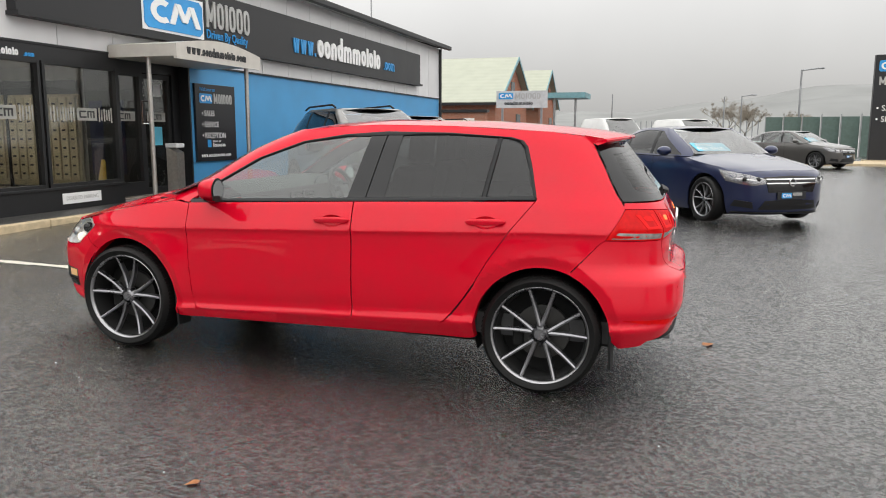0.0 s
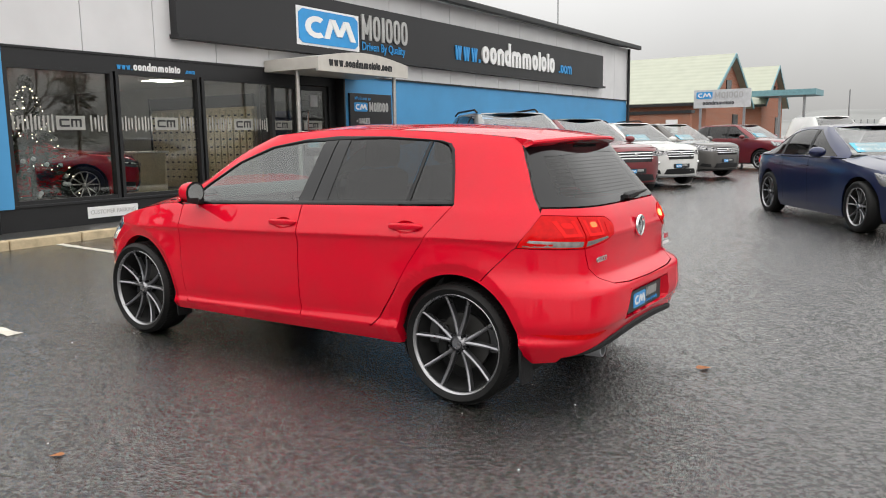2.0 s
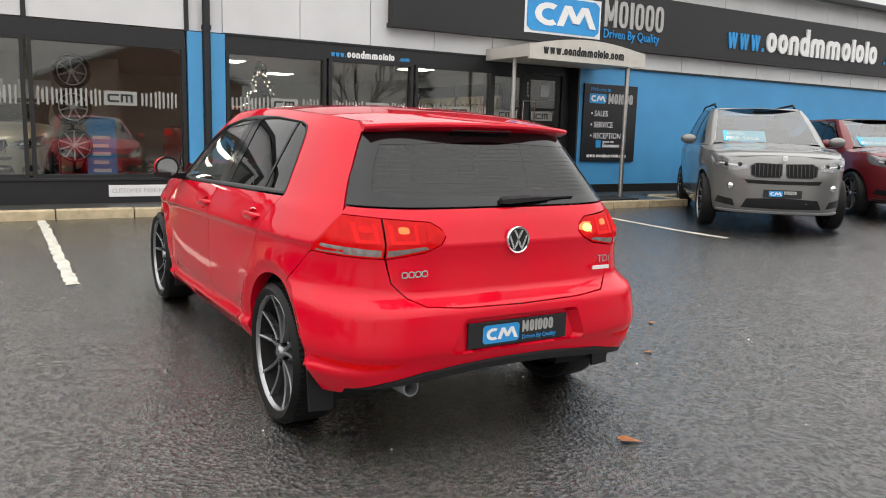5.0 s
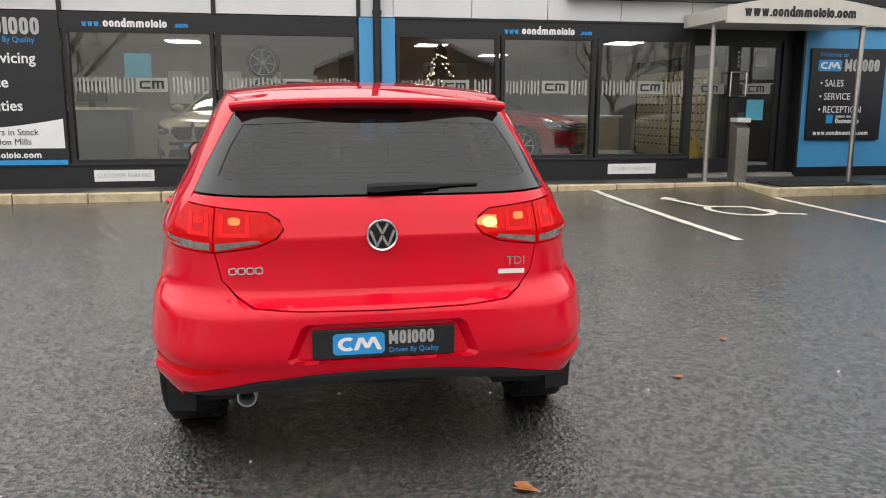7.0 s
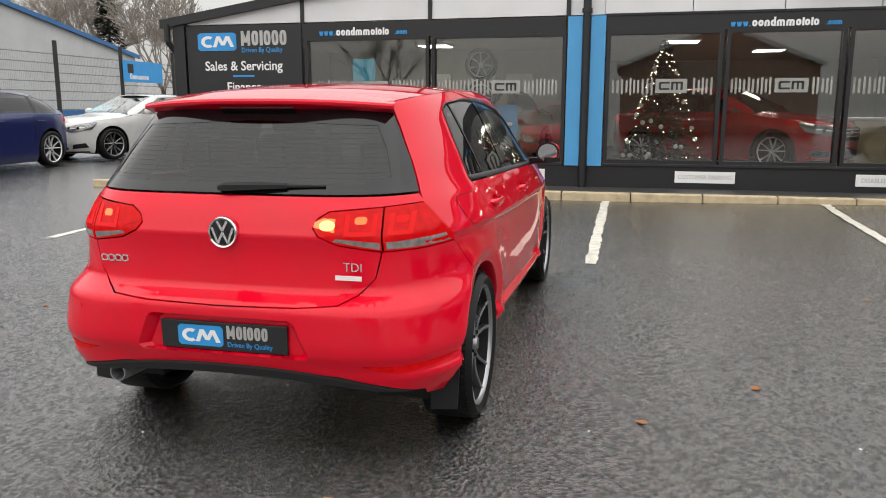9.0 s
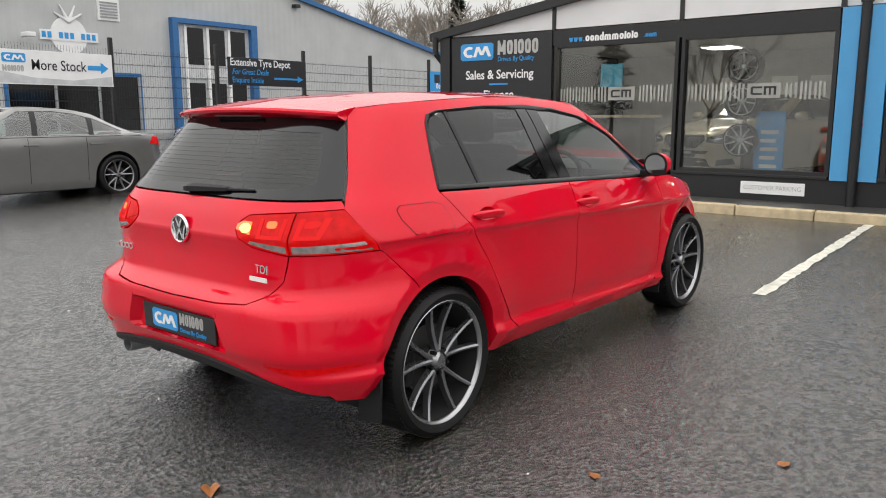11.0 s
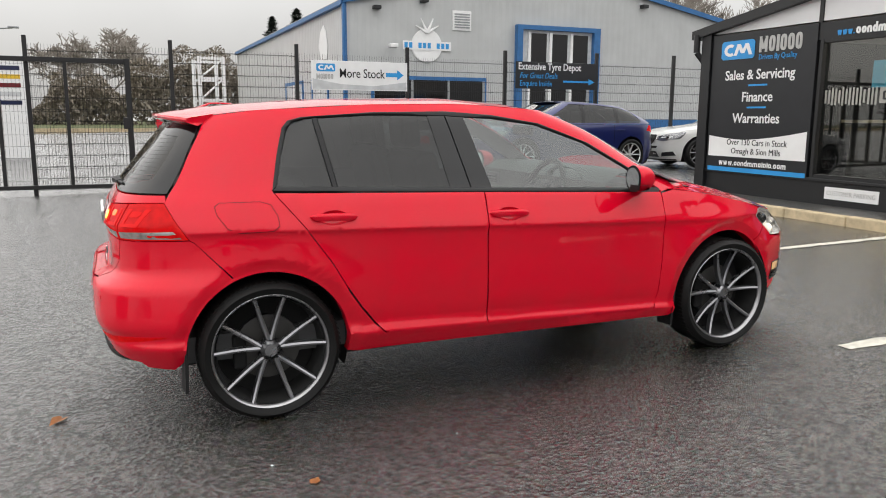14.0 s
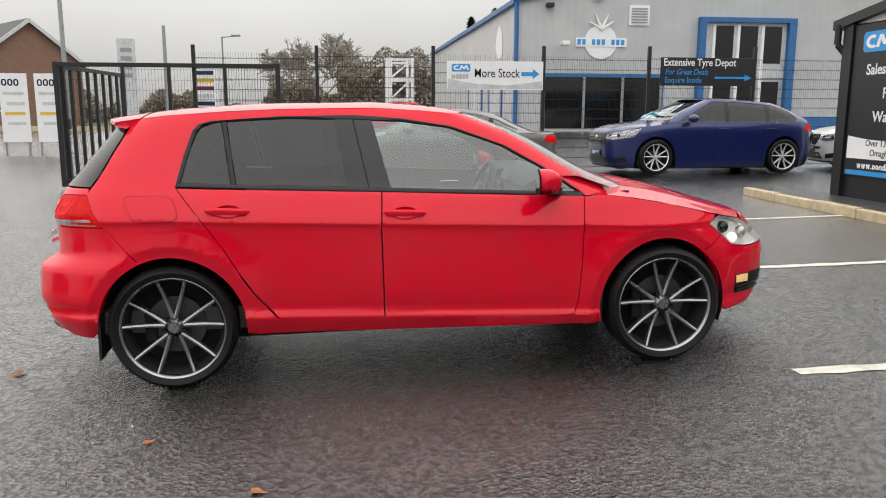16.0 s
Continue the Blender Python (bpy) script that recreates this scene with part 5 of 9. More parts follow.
        qp += [("x", -0.952, 0.565), ("x", -0.90, 0.488), ("x", -0.835, 0.405), ("x", -0.79, 0.356), ("x", -0.755, 0.340), ("x", -0.953, 0.305)]
        qp += arc_pts(rw, wz, ar, -6, 112)[1:]
        qp += [("x", -1.615, 0.836), ("x", -1.634, 0.848), ("x", -1.688, 0.935), ("x", -1.722, 1.006)]
        rail = lambda x: 0
        top = [("t", 0.684, 1.040), ("t", 0.634, 1.15), ("t", 0.566, 1.28), ("t", 0.530, 1.342), ("x", -1.490, 1.378), ("x", -1.30, 1.400), ("x", -0.74, 1.424), ("x", -0.30, 1.424), ("x", 0.0, 1.405)]
        fr = [("f", 0.560, 1.385), ("f", 0.600, 1.26), ("f", 0.655, 1.10), ("f", 0.70, 0.985), ("f", 0.73, 0.95)]
        qp += top + fr + [("x", 0.875, 0.938)] + [("x", a, b) for a, b in reversed(dlo_top)]
        panel("side_frame", sh, qp, "red", root, side=side, front="screen", cell=0.035, lines=crease)
        lin = [("x", -1.30, 1.02), ("x", -1.55, 1.02), ("t", 0.62, 1.06), ("t", 0.49, 1.335), ("x", -1.3, 1.395), ("x", -0.74, 1.418), ("x", -0.30, 1.418), ("f", 0.53, 1.385), ("f", 0.64, 1.10), ("f", 0.70, 0.97), ("x", 0.88, 0.93)] + [("x", a, b) for a, b in reversed(dlo_top)]
        panel("pillar_lining", sh, lin, "lining", root, side=side, front="screen", off=-0.022, fold=0)
        # fuel flap outline on the right side
        if side == -1:
            fl = [("x", -1.50, 1.0), ("x", -1.33, 1.0), ("x", -1.285, 0.985), ("x", -1.262, 0.94), ("x", -1.258, 0.895), ("x", -1.285, 0.876), ("x", -1.43, 0.874), ("x", -1.475, 0.892), ("x", -1.515, 0.95), ("x", -1.52, 0.985)]
            cx = sum(p[1] for p in fl) / len(fl)
            cz = sum(p[2] for p in fl) / len(fl)
            panel("fuel_flap_gap", sh, [("x", cx + (p[1] - cx) * 1.02, cz + (p[2] - cz) * 1.04) for p in fl], "dark", root, side=side, off=0.0009, fold=0)
            panel("fuel_flap", sh, fl, "red", root, side=side, off=0.0022, fold=0.001)
        # front wing
        wing = [("x", 0.860, 0.930), ("x", 0.847, 0.80), ("x", 0.840, 0.60), ("x", 0.820, 0.36), ("x", 0.798, 0.293), ("x", 0.93, 0.290), ("x", 0.945, 0.300)]
        wing += list(reversed(arc_pts(fw, wz, ar, 50, 183)))[0:]
        wing += [("x", 1.595, 0.628), ("x", 1.684, 0.686), ("x", 1.608, 0.752), ("x", 1.66, 0.796), ("x", 1.50, 0.840), ("x", 1.30, 0.886), ("x", 1.12, 0.919), ("x", 0.95, 0.943)]
        panel("front_wing", sh, wing, "red", root, side=side, lines=crease)
        # arch lips
        for name, cx, a0, a1 in (("arch_lip", rw, -8, 181), ("arch_lip", fw, -8, 192)):
            rows = []
            n = 40
            for i in range(n + 1):
                a = radians(a0 + (a1 - a0) * i / n)
                row = []
                for rr, dy in ((ar + 0.012, -0.001), (ar + 0.004, 0.0015), (ar - 0.002, 0.001), (ar - 0.004, -0.006), (ar - 0.004, -0.06)):
                    x, z = cx + rr * math.cos(a), wz + rr * math.sin(a)
                    p = sh.at(sh.q_of_x(x, max(z, 0.22), "nose"), max(z, 0.22), "nose", side)
                    row.append((p.x, p.y + side * dy, max(z, 0.235)))
                rows.append(row)
            part(name, lofted(rows), "red", root, smooth=50)
            # liner
            rows = []
            for i in range(25):
                a = radians(-20 + 220 * i / 24)
                x, z = cx + (ar + 0.004) * math.cos(a), wz + (ar + 0.004) * math.sin(a)
                rows.append([(x, side * 0.785, z), (x, side * 0.50, z)])
            part("arch_liner", lofted(rows), "dark", root)
            part("arch_back", boxed(cx - ar, cx + ar, side * 0.50, side * 0.49, 0.2, wz + ar), "dark", root)
        # mud flaps
        for fx, zt in ((rw - ar + 0.010, 0.42), (fw - ar + 0.016, 0.40)):
            bm = poly(bmesh.new(), [(fx - 0.012, side * 0.72, 0.165), (fx - 0.004, side * 0.826, 0.17), (fx + 0.006, side * 0.836, zt), (fx + 0.004, side * 0.72, zt)], (-0.014, 0, 0))
            part("mud_flap", bm, "plastic", root, "black rubber mud flap")
        # side windows and black pillar covers
        bz = [(x, belt(x) + 0.010) for x in (-1.245, -0.985, -0.40, -0.225, 0.80)]
        def topz(x):
            return float(np.interp(x, [p[0] for p in dlo_top], [p[1] for p in dlo_top])) - 0.003
        def strip(x0b, x0t, x1b, x1t):
            r = [("x", x0b, belt(x0b) + 0.012)]
            n = 8
            r += [("x", x1b, belt(x1b) + 0.012)]
            tops = [x1t + (x0t - x1t) * i / n for i in range(n + 1)]
            r += [("x", x, topz(x)) for x in tops]
            return r
        panel("quarter_window", sh, [("x", -1.248, 1.060), ("x", -0.995, belt(-0.995) + 0.012), ("x", -1.045, topz(-1.045)), ("x", -1.10, 1.350), ("x", -1.145, 1.334), ("x", -1.17, 1.300), ("x", -1.21, 1.19)], "privacy", root, side=side, front="screen", off=-0.006, fold=0).visible_shadow = True
        panel("rear_window_pane", sh, strip(-0.965, -1.015, -0.395, -0.452), "privacy", root, side=side, front="screen", off=-0.006, fold=0)
        panel("front_window_pane", sh, strip(-0.185, -0.275, 0.835, 0.13)[:2] + [("x", 0.70, topz(0.70)), ("x", 0.55, topz(0.55)), ("x", 0.40, topz(0.40)), ("x", 0.25, topz(0.25)), ("x", 0.10, topz(0.10)), ("x", -0.1, topz(-0.1)), ("x", -0.275, topz(-0.275))], "carglass", root, side=side, front="screen", off=-0.006, fold=0)
        for nm, a, b, c, d in (("pillar_cover", -0.405, -0.462, -0.298, -0.372), ("pillar_cover", -0.290, -0.364, -0.180, -0.268), ("window_divider", -0.991, -1.041, -0.969, -1.019)):
            panel(nm, sh, strip(a, b, c, d), "gloss_black" if nm == "pillar_cover" else "trim", root, side=side, front="screen", off=-0.003, fold=0.006)
        panel("pillar_backing", sh, strip(-0.40, -0.457, -0.185, -0.273), "trim", root, side=side, front="screen", off=-0.009, fold=0)
        # black seal round the glass
        rows = []
        loop = [(x, z) for x, z in dlo_top]
        fine = []
        for (xa, za), (xb, zb) in zip(loop, loop[1:]):
            for k in range(8):
                fine.append((xa + (xb - xa) * k / 8, za + (zb - za) * k / 8))
        fine.append(loop[-1])
        for x in np.linspace(0.86, -1.262, 60):
            fine.append((float(x), belt(x) + 0.001))
        cxm, czm = -0.35, 1.17
        for x, z in fine:
            dn = Vector((cxm - x, 0, czm - z)).normalized()
            row = []
            for e, o in ((-0.003, 0.002), (0.004, 0.004), (0.016, 0.0), (0.018, -0.010)):
                xx, zz = x + dn.x * e, z + (dn.z * e if abs(z - belt(x)) > 0.02 else (1 if z <= belt(x) + 0.02 else -1) * e)
                q = sh.q_of_x(xx, zz, "screen")
                row.append(sh.at(q, zz, "screen", side) + sh.normal(q, zz, "screen", side) * o)
            rows.append(row)
        part("window_seal", lofted(rows), "trim", root, smooth=60)
        # mirror
        mp = sh.at(sh.q_of_x(0.70, 0.985, "nose"), 0.985, "nose", side)
        bm = bmesh.new()
        bmesh.ops.create_uvsphere(bm, u_segments=28, v_segments=16, radius=1.0)
        for v in bm.verts:
            if v.co.x < -0.25:
                v.co.x = -0.25
            v.co.z = math.copysign(abs(v.co.z) ** 0.8, v.co.z)
        bm.transform(Matrix.Translation((0.60, side * 0.935, 1.030)) @ Matrix.Rotation(side * 0.12, 4, "Z") @ Matrix.Diagonal((0.095, 0.076, 0.068, 1)))
        mir = part("door_mirror", bm, "red", root, smooth=50)
        bm = bmesh.new()
        bmesh.ops.create_circle(bm, cap_ends=True, segments=28, radius=1.0)
        bm.transform(Matrix.Translation((0.5745, side * 0.935, 1.030)) @ Matrix.Rotation(side * 0.12, 4, "Z") @ Matrix.Rotation(-math.pi / 2, 4, "Y") @ Matrix.Diagonal((0.070, 0.078, 1, 1)))
        part("mirror_bezel", bm, "trim", mir)
        bm = bmesh.new()
        bmesh.ops.create_circle(bm, cap_ends=True, segments=28, radius=1.0)
        bm.transform(Matrix.Translation((0.570, side * 0.935, 1.030)) @ Matrix.Rotation(side * 0.12, 4, "Z") @ Matrix.Rotation(-math.pi / 2, 4, "Y") @ Matrix.Diagonal((0.057, 0.065, 1, 1)))
        part("mirror_glass", bm, "chrome", mir)
        bm = lofted([[(0.66, side * 0.80, 0.945), (0.74, side * 0.80, 0.945), (0.74, side * 0.80, 0.985), (0.66, side * 0.80, 0.985), (0.66, side * 0.80, 0.945)], [(0.56, side * 0.93, 0.965), (0.67, side * 0.93, 0.965), (0.66, side * 0.93, 1.0), (0.56, side * 0.93, 1.0), (0.56, side * 0.93, 0.965)], [(0.56, side * 1.01, 0.975), (0.62, side * 1.01, 0.975), (0.62, side * 1.01, 1.0), (0.56, side * 1.01, 1.0), (0.56, side * 1.01, 0.975)]])
        part("mirror_foot", bm, "plastic", mir)
        # rear lamps: outer one on the body, inner one on the tailgate
        outer = [("x", -1.640, 0.850), ("t", 0.602, 0.846), ("t", 0.593, 0.998), ("t", 0.64, 1.001), ("x", -1.724, 1.003), ("x", -1.692, 0.938)]
        lo = panel("rear_lamp", sh, outer, "lens", root, "red rear lamp, lit", side=side, off=0.002)
        panel("clear_strip", sh, [("x", -1.665, 0.856), ("t", 0.609, 0.853), ("t", 0.608, 0.880), ("x", -1.700, 0.888)], "lens_clear", lo, side=side, off=0.0035, fold=0.002)
        inner = [("t", 0.5955, 0.846), ("t", 0.44, 0.872), ("t", 0.375, 0.902), ("t", 0.352, 0.928), ("t", 0.366, 0.960), ("t", 0.405, 0.985), ("t", 0.5865, 0.998)]
        li = panel("tailgate_lamp", sh, inner, "lens", root, "red tailgate lamp, lit", side=side, off=0.002)
        panel("clear_strip", sh, [("t", 0.589, 0.853), ("t", 0.588, 0.879), ("t", 0.44, 0.895), ("t", 0.425, 0.885)], "lens_clear", li, side=side, off=0.0035, fold=0.002)
        # lit light guides
        for lamp, y0, y1 in ((li, 0.465, 0.574), (lo, 0.612, 0.690)):
            for a, b, c, d in ((y0, y0 + 0.016, 0.908, 0.978), (y1 - 0.016, y1, 0.908, 0.978), (y0, y1, 0.903, 0.917)):
                panel("light_guide", sh, [("t", a, c), ("t", b, c), ("t", b, d), ("t", a, d)], "lens_lit", lamp, side=side, off=0.0035, fold=0.002)
            ym = (y0 + y1) / 2
            bulb = [("t", ym + 0.021 * math.copysign(abs(math.cos(2 * math.pi * k / 16)) ** 0.6, math.cos(2 * math.pi * k / 16)), 0.956 + 0.013 * math.copysign(abs(math.sin(2 * math.pi * k / 16)) ** 0.6, math.sin(2 * math.pi * k / 16))) for k in range(16)]
            panel("bulb_glow", sh, bulb, "bulb" if lamp is li else "lens_lit", lamp, side=side, off=0.0035, fold=0.002)
        panel("lamp_band", sh, [("t", 0.352, 0.932), ("t", 0.430, 0.914), ("t", 0.430, 0.962), ("t", 0.385, 0.964), ("t", 0.355, 0.950)], "amber_dim" if side == -1 else "lens", li, side=side, off=0.004, fold=0.002)
        if side == -1:
            panel("indicator_core", sh, [("t", 0.374 + 0.028 * (1 + math.cos(2 * math.pi * k / 18)), 0.938 + 0.018 * math.sin(2 * math.pi * k / 18)) for k in range(18)], "amber_lit", li, "lit amber indicator", side=side, off=0.0055, fold=0.001)
        # rear reflector in the bumper: no lamp, yet its lens red glows faintly
        panel("bumper_reflector", sh, [("t", 0.545, 0.437), ("t", 0.60, 0.418), ("t", 0.68, 0.408), ("t", 0.76, 0.414), ("x", -1.748, 0.440), ("t", 0.76, 0.440), ("t", 0.66, 0.436)], "lens", root, side=side, off=0.003, fold=0.008)
        for y in (0.30, 0.62):
            bm = bmesh.new()
            p = sh.at(sh.q_of_y(y, 0.60, "tail"), 0.60, "tail", side)
            nrm = sh.normal(sh.q_of_y(y, 0.60, "tail"), 0.60, "tail", side)
            rod(bm, p - nrm * 0.002, p + nrm * 0.002, 0.011, 14)
            part("parking_sensor", bm, "red", root)
        # head lamp and fog lamp
        hl = [("x", 1.614, 0.751), ("x", 1.69, 0.691), ("x", 1.777, 0.622), ("x", 1.90, 0.607), ("f", 0.47, 0.612), ("f", 0.44, 0.662), ("f", 0.54, 0.722), ("x", 1.86, 0.755), ("x", 1.69, 0.790)]
        h = panel("headlamp", sh, hl, "lampglass", root, "clear headlamp with chrome bowl", side=side, off=0.002, fold=0.014)
        panel("headlamp_bowl", sh, hl, "lampbowl", h, side=side, off=-0.034, fold=-0.034)
        for x, z, rr, mat, nm in ((1.735, 0.728, 0.036, "gloss_black", "projector"), (1.80, 0.664, 0.030, "headlit", "bulb"), (1.885, 0.690, 0.034, "steel", "reflector")):
            c = sh.at(sh.q_of_x(x, z, "nose"), z, "nose", side) - sh.normal(sh.q_of_x(x, z, "nose"), z, "nose", side) * 0.026
            bm = bmesh.new()
            bmesh.ops.create_uvsphere(bm, u_segments=16, v_segments=10, radius=rr)
            bm.transform(Matrix.Translation(c))
            part(nm, bm, mat, h, smooth=60)
        fs = panel("fog_lamp_surround", sh, [("x", 1.800, 0.444), ("x", 1.91, 0.443), ("f", 0.40, 0.440), ("f", 0.40, 0.318), ("x", 1.91, 0.318), ("x", 1.806, 0.330)], "plastic", root, side=side, off=0.002, fold=0.010)
        panel("fog_lamp", sh, [("x", 1.808, 0.438), ("x", 1.908, 0.437), ("x", 1.910, 0.390), ("x", 1.812, 0.394)], "foglit", fs, "lit amber fog lamp", side=side, off=0.006, fold=0.004)
        for z in (0.372, 0.352, 0.334):
            panel("slat", sh, [("x", 1.812, z + 0.005), ("x", 1.92, z + 0.005), ("f", 0.42, z + 0.005), ("f", 0.42, z - 0.004), ("x", 1.92, z - 0.004), ("x", 1.814, z - 0.004)], "gloss_black", fs, side=side, off=0.008, fold=0.006)
    # tailgate
    tg = [("t", 0.0, 1.036), ("t", 0.40, 1.036), ("t", 0.679, 1.036), ("t", 0.702, 1.008), ("t", 0.64, 1.006), ("t", 0.50, 0.998), ("t", 0.403, 0.990), ("t", 0.361, 0.964), ("t", 0.346, 0.928), ("t", 0.370, 0.898), ("t", 0.438, 0.867), ("t", 0.591, 0.841), ("t", 0.570, 0.745), ("t", 0.515, 0.690), ("t", 0.455, 0.662), ("t", 0.30, 0.651), ("t", 0.0, 0.645)]
    gate = panel("tailgate", sh, mirrored(tg), "red", root, cell=0.03, lines=ledge)
    gl = [("t", 0.0, 1.042), ("t", 0.678, 1.042), ("t", 0.625, 1.16), ("t", 0.560, 1.28), ("t", 0.524, 1.342), ("t", 0.0, 1.352)]
    panel("rear_window", sh, mirrored(gl), "privacy", gate, off=0.001, fold=0.01)
    ring_o = [("t", 0.0, 1.043), ("t", 0.677, 1.043), ("t", 0.624, 1.16), ("t", 0.559, 1.28), ("t", 0.523, 1.341), ("t", 0.0, 1.351)]
    ring_i = [("t", 0.0, 1.078), ("t", 0.50, 1.078), ("t", 0.585, 1.100), ("t", 0.545, 1.20), ("t", 0.494, 1.285), ("t", 0.0, 1.305)]
    panel("window_border", sh, mirrored(ring_o), "gloss_black", gate, holes=[mirrored(ring_i)], off=0.0025, fold=0)
    for k in range(11):
        bm = bmesh.new()
        z = 1.098 + 0.0175 * k
        w = 0.575 - 0.42 * (z - 1.10)
        prev = None
        for i in range(25):
            y = -w + 2 * w * i / 24
            s = 1 if y >= 0 else -1
            q = sh.q_of_y(abs(y), z, "tail")
            p = sh.at(q, z, "tail", s) + sh.normal(q, z, "tail", s) * 0.0022
            cur = (bm.verts.new(p), bm.verts.new(p + Vector((0, 0, 0.0013))))
            if prev:
                bm.faces.new((prev[0], cur[0], cur[1], prev[1]))
            prev = cur
        part("heating_wire", bm, "interior", gate)
    # roof curve
    zc = soft_table([(-1.62, 1.402), (-1.29, 1.436), (-0.8, 1.459), (-0.29, 1.459), (0.0, 1.436), (0.19, 1.398)])
    ze = soft_table([(-1.62, 1.362), (-1.30, 1.398), (-0.74, 1.420), (-0.30, 1.420), (0.0, 1.402), (0.19, 1.372)])
    edge_y = lambda x: sh.at(sh.q_of_x(x, ze(x), "screen"), ze(x), "screen", 1).y
    roof_z = lambda x, u: ze(x) + (zc(x) - ze(x)) * (1 - abs(u) ** 2.4) + 0.002
    # spoiler
    rows = []
    for i in range(33):
        u = -1 + 2 * i / 32
        y = 0.548 * u
        back = -1.712 + 0.115 * abs(u) ** 2.6
        zt = 1.390 - 0.022 * abs(u) ** 2.4
        fy = edge_y(-1.47) * u
        glass_x = sh.at(sh.q_of_y(abs(y) * 0.96, 1.346, "tail"), 1.346, "tail", 1).x
        rows.append([(-1.47, fy, roof_z(-1.47, u) + 0.003), (-1.56, (fy + y) / 2, roof_z(-1.52, u) - 0.003), (back + 0.04, y, zt + 0.006), (back + 0.006, y, zt), (back, y, zt - 0.009), (back + 0.004, y, zt - 0.019), (min(back + 0.05, glass_x - 0.005), y * 0.99, zt - 0.036), (glass_x + 0.004, y * 0.96, 1.346)])
    sp = part("roof_spoiler", lofted(rows), "red", gate, smooth=35)
    for s in (0, -1):
        pts = rows[s]
        bm = bmesh.new()
        bm.faces.new([bm.verts.new(p) for p in pts])
        part("spoiler_end", bm, "red", sp)
    bm = boxed(-1.668, -1.648, -0.16, 0.16, 1.350, 1.364, bevel=0.004)
    part("brake_light", bm, "gloss_black", sp)
    # wiper
    bm = bmesh.new()
    wx = lambda y, z: sh.at(sh.q_of_y(abs(y), z, "tail"), z, "tail", 1 if y >= 0 else -1).x
    arm = []
    for y, z, h, d in ((0.045, 1.064, 0.012, 0.030), (0.02, 1.066, 0.017, 0.036), (-0.10, 1.070, 0.014, 0.030), (-0.22, 1.072, 0.010, 0.020), (-0.225, 1.072, 0.006, 0.014), (-0.37, 1.074, 0.004, 0.010)):
        xs0 = wx(y, z) - 0.006
        arm.append([(xs0, y, z - h), (xs0 - d, y, z - h * 0.8), (xs0 - d, y, z + h * 0.5), (xs0, y, z + h), (xs0, y, z - h)])
    bm.free()
    bm = lofted(arm)
    bm.faces.new([v for v in (bm.verts.new(p) for p in arm[0][:4])])
    bm.faces.new([v for v in (bm.verts.new(p) for p in arm[-1][:4])])
    part("rear_wiper", bm, "plastic", gate, "black rear wiper")
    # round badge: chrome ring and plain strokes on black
    bx = sh.at(sh.q_of_y(0, 0.905, "tail"), 0.905, "tail", 1).x
    bm = lathe(bmesh.new(), [(0.047, 0.0), (0.050, 0.010), (0.056, 0.012), (0.060, 0.006), (0.060, 0.0)], 40)
    bm.transform(Matrix.Translation((bx - 0.001, 0, 0.905)) @ Matrix.Rotation(math.pi / 2, 4, "Z"))
    badge = part("badge", bm, "chrome", gate, "round chrome badge", smooth=40)
    bm = lathe(bmesh.new(), [(0.0, 0.005), (0.048, 0.003)], 40)
    bm.transform(Matrix.Translation((bx - 0.001, 0, 0.905)) @ Matrix.Rotation(math.pi / 2, 4, "Z"))
    part("badge_field", bm, "gloss_black", badge)
    for (ya, za), (yb, zb) in (((-0.020, 0.042), (0.0, 0.006)), ((0.020, 0.042), (0.0, 0.006)), ((-0.043, 0.018), (-0.020, -0.040)), ((0.043, 0.018), (0.020, -0.040)), ((-0.020, -0.040), (0.0, 0.0)), ((0.020, -0.040), (0.0, 0.0))):
        d = Vector((0, yb - ya, zb - za))
        n = Vector((0, -d.z, d.y)).normalized() * 0.0045
        o = Vector((bx - 0.005, 0, 0.905))
        bm = bmesh.new()
        poly(bm, [o + Vector((0, ya, za)) + n, o + Vector((0, ya, za)) - n, o + Vector((0, yb, zb)) - n, o + Vector((0, yb, zb)) + n], (-0.006, 0, 0))
        part("badge_stroke", bm, "chrome", badge)
    back = Matrix(((0, 0, -1, 0), (-1, 0, 0, 0), (0, 1, 0, 0), (0, 0, 0, 1)))
    letter_bars("AAAA", 0.038, "chrome", Matrix.Translation((sh.at(sh.q_of_y(0.5, 0.785, "tail"), 0.785, "tail", 1).x - 0.014, 0.545, 0.770)) @ back, gate, "name_badge", 0.003, pitch=0.80, weight=0.75)
    words("TDI", 0.046, "chrome", Matrix.Translation((-1.968, -0.465, 0.778)) @ back, gate, 0.003, name="name_badge")
    bm = boxed(0, 0.100, 0, 0.017, 0, 0.004)
    bm.transform(Matrix.Translation((-1.972, -0.435, 0.745)) @ back)
    part("name_badge", bm, "sign_white", gate)
    # rear bumper
    hole = [("t", 0.0, 0.602), ("t", 0.275, 0.602), ("t", 0.298, 0.590), ("t", 0.350, 0.468), ("t", 0.335, 0.450), ("t", 0.0, 0.450)]
    bp = [("t", 0.0, 0.6400), ("t", 0.30, 0.6460), ("t", 0.457, 0.6580), ("t", 0.520, 0.687), ("t", 0.5735, 0.743), ("t", 0.597, 0.841), ("x", -1.636, 0.845), ("x", -1.617, 0.835)]
    bp += arc_pts(rw, wz, ar, 113, 181)
    bp += [("x", -1.73, 0.276), ("x", -1.84, 0.290), ("t", 0.74, 0.316), ("t", 0.62, 0.352), ("t", 0.45, 0.386), ("t", 0.0, 0.406)]
    left = bp
    panel("rear_bumper", sh, mirrored(left), "red", root, holes=[mirrored(hole)], fold=0.014, cell=0.028, lines=ledge)
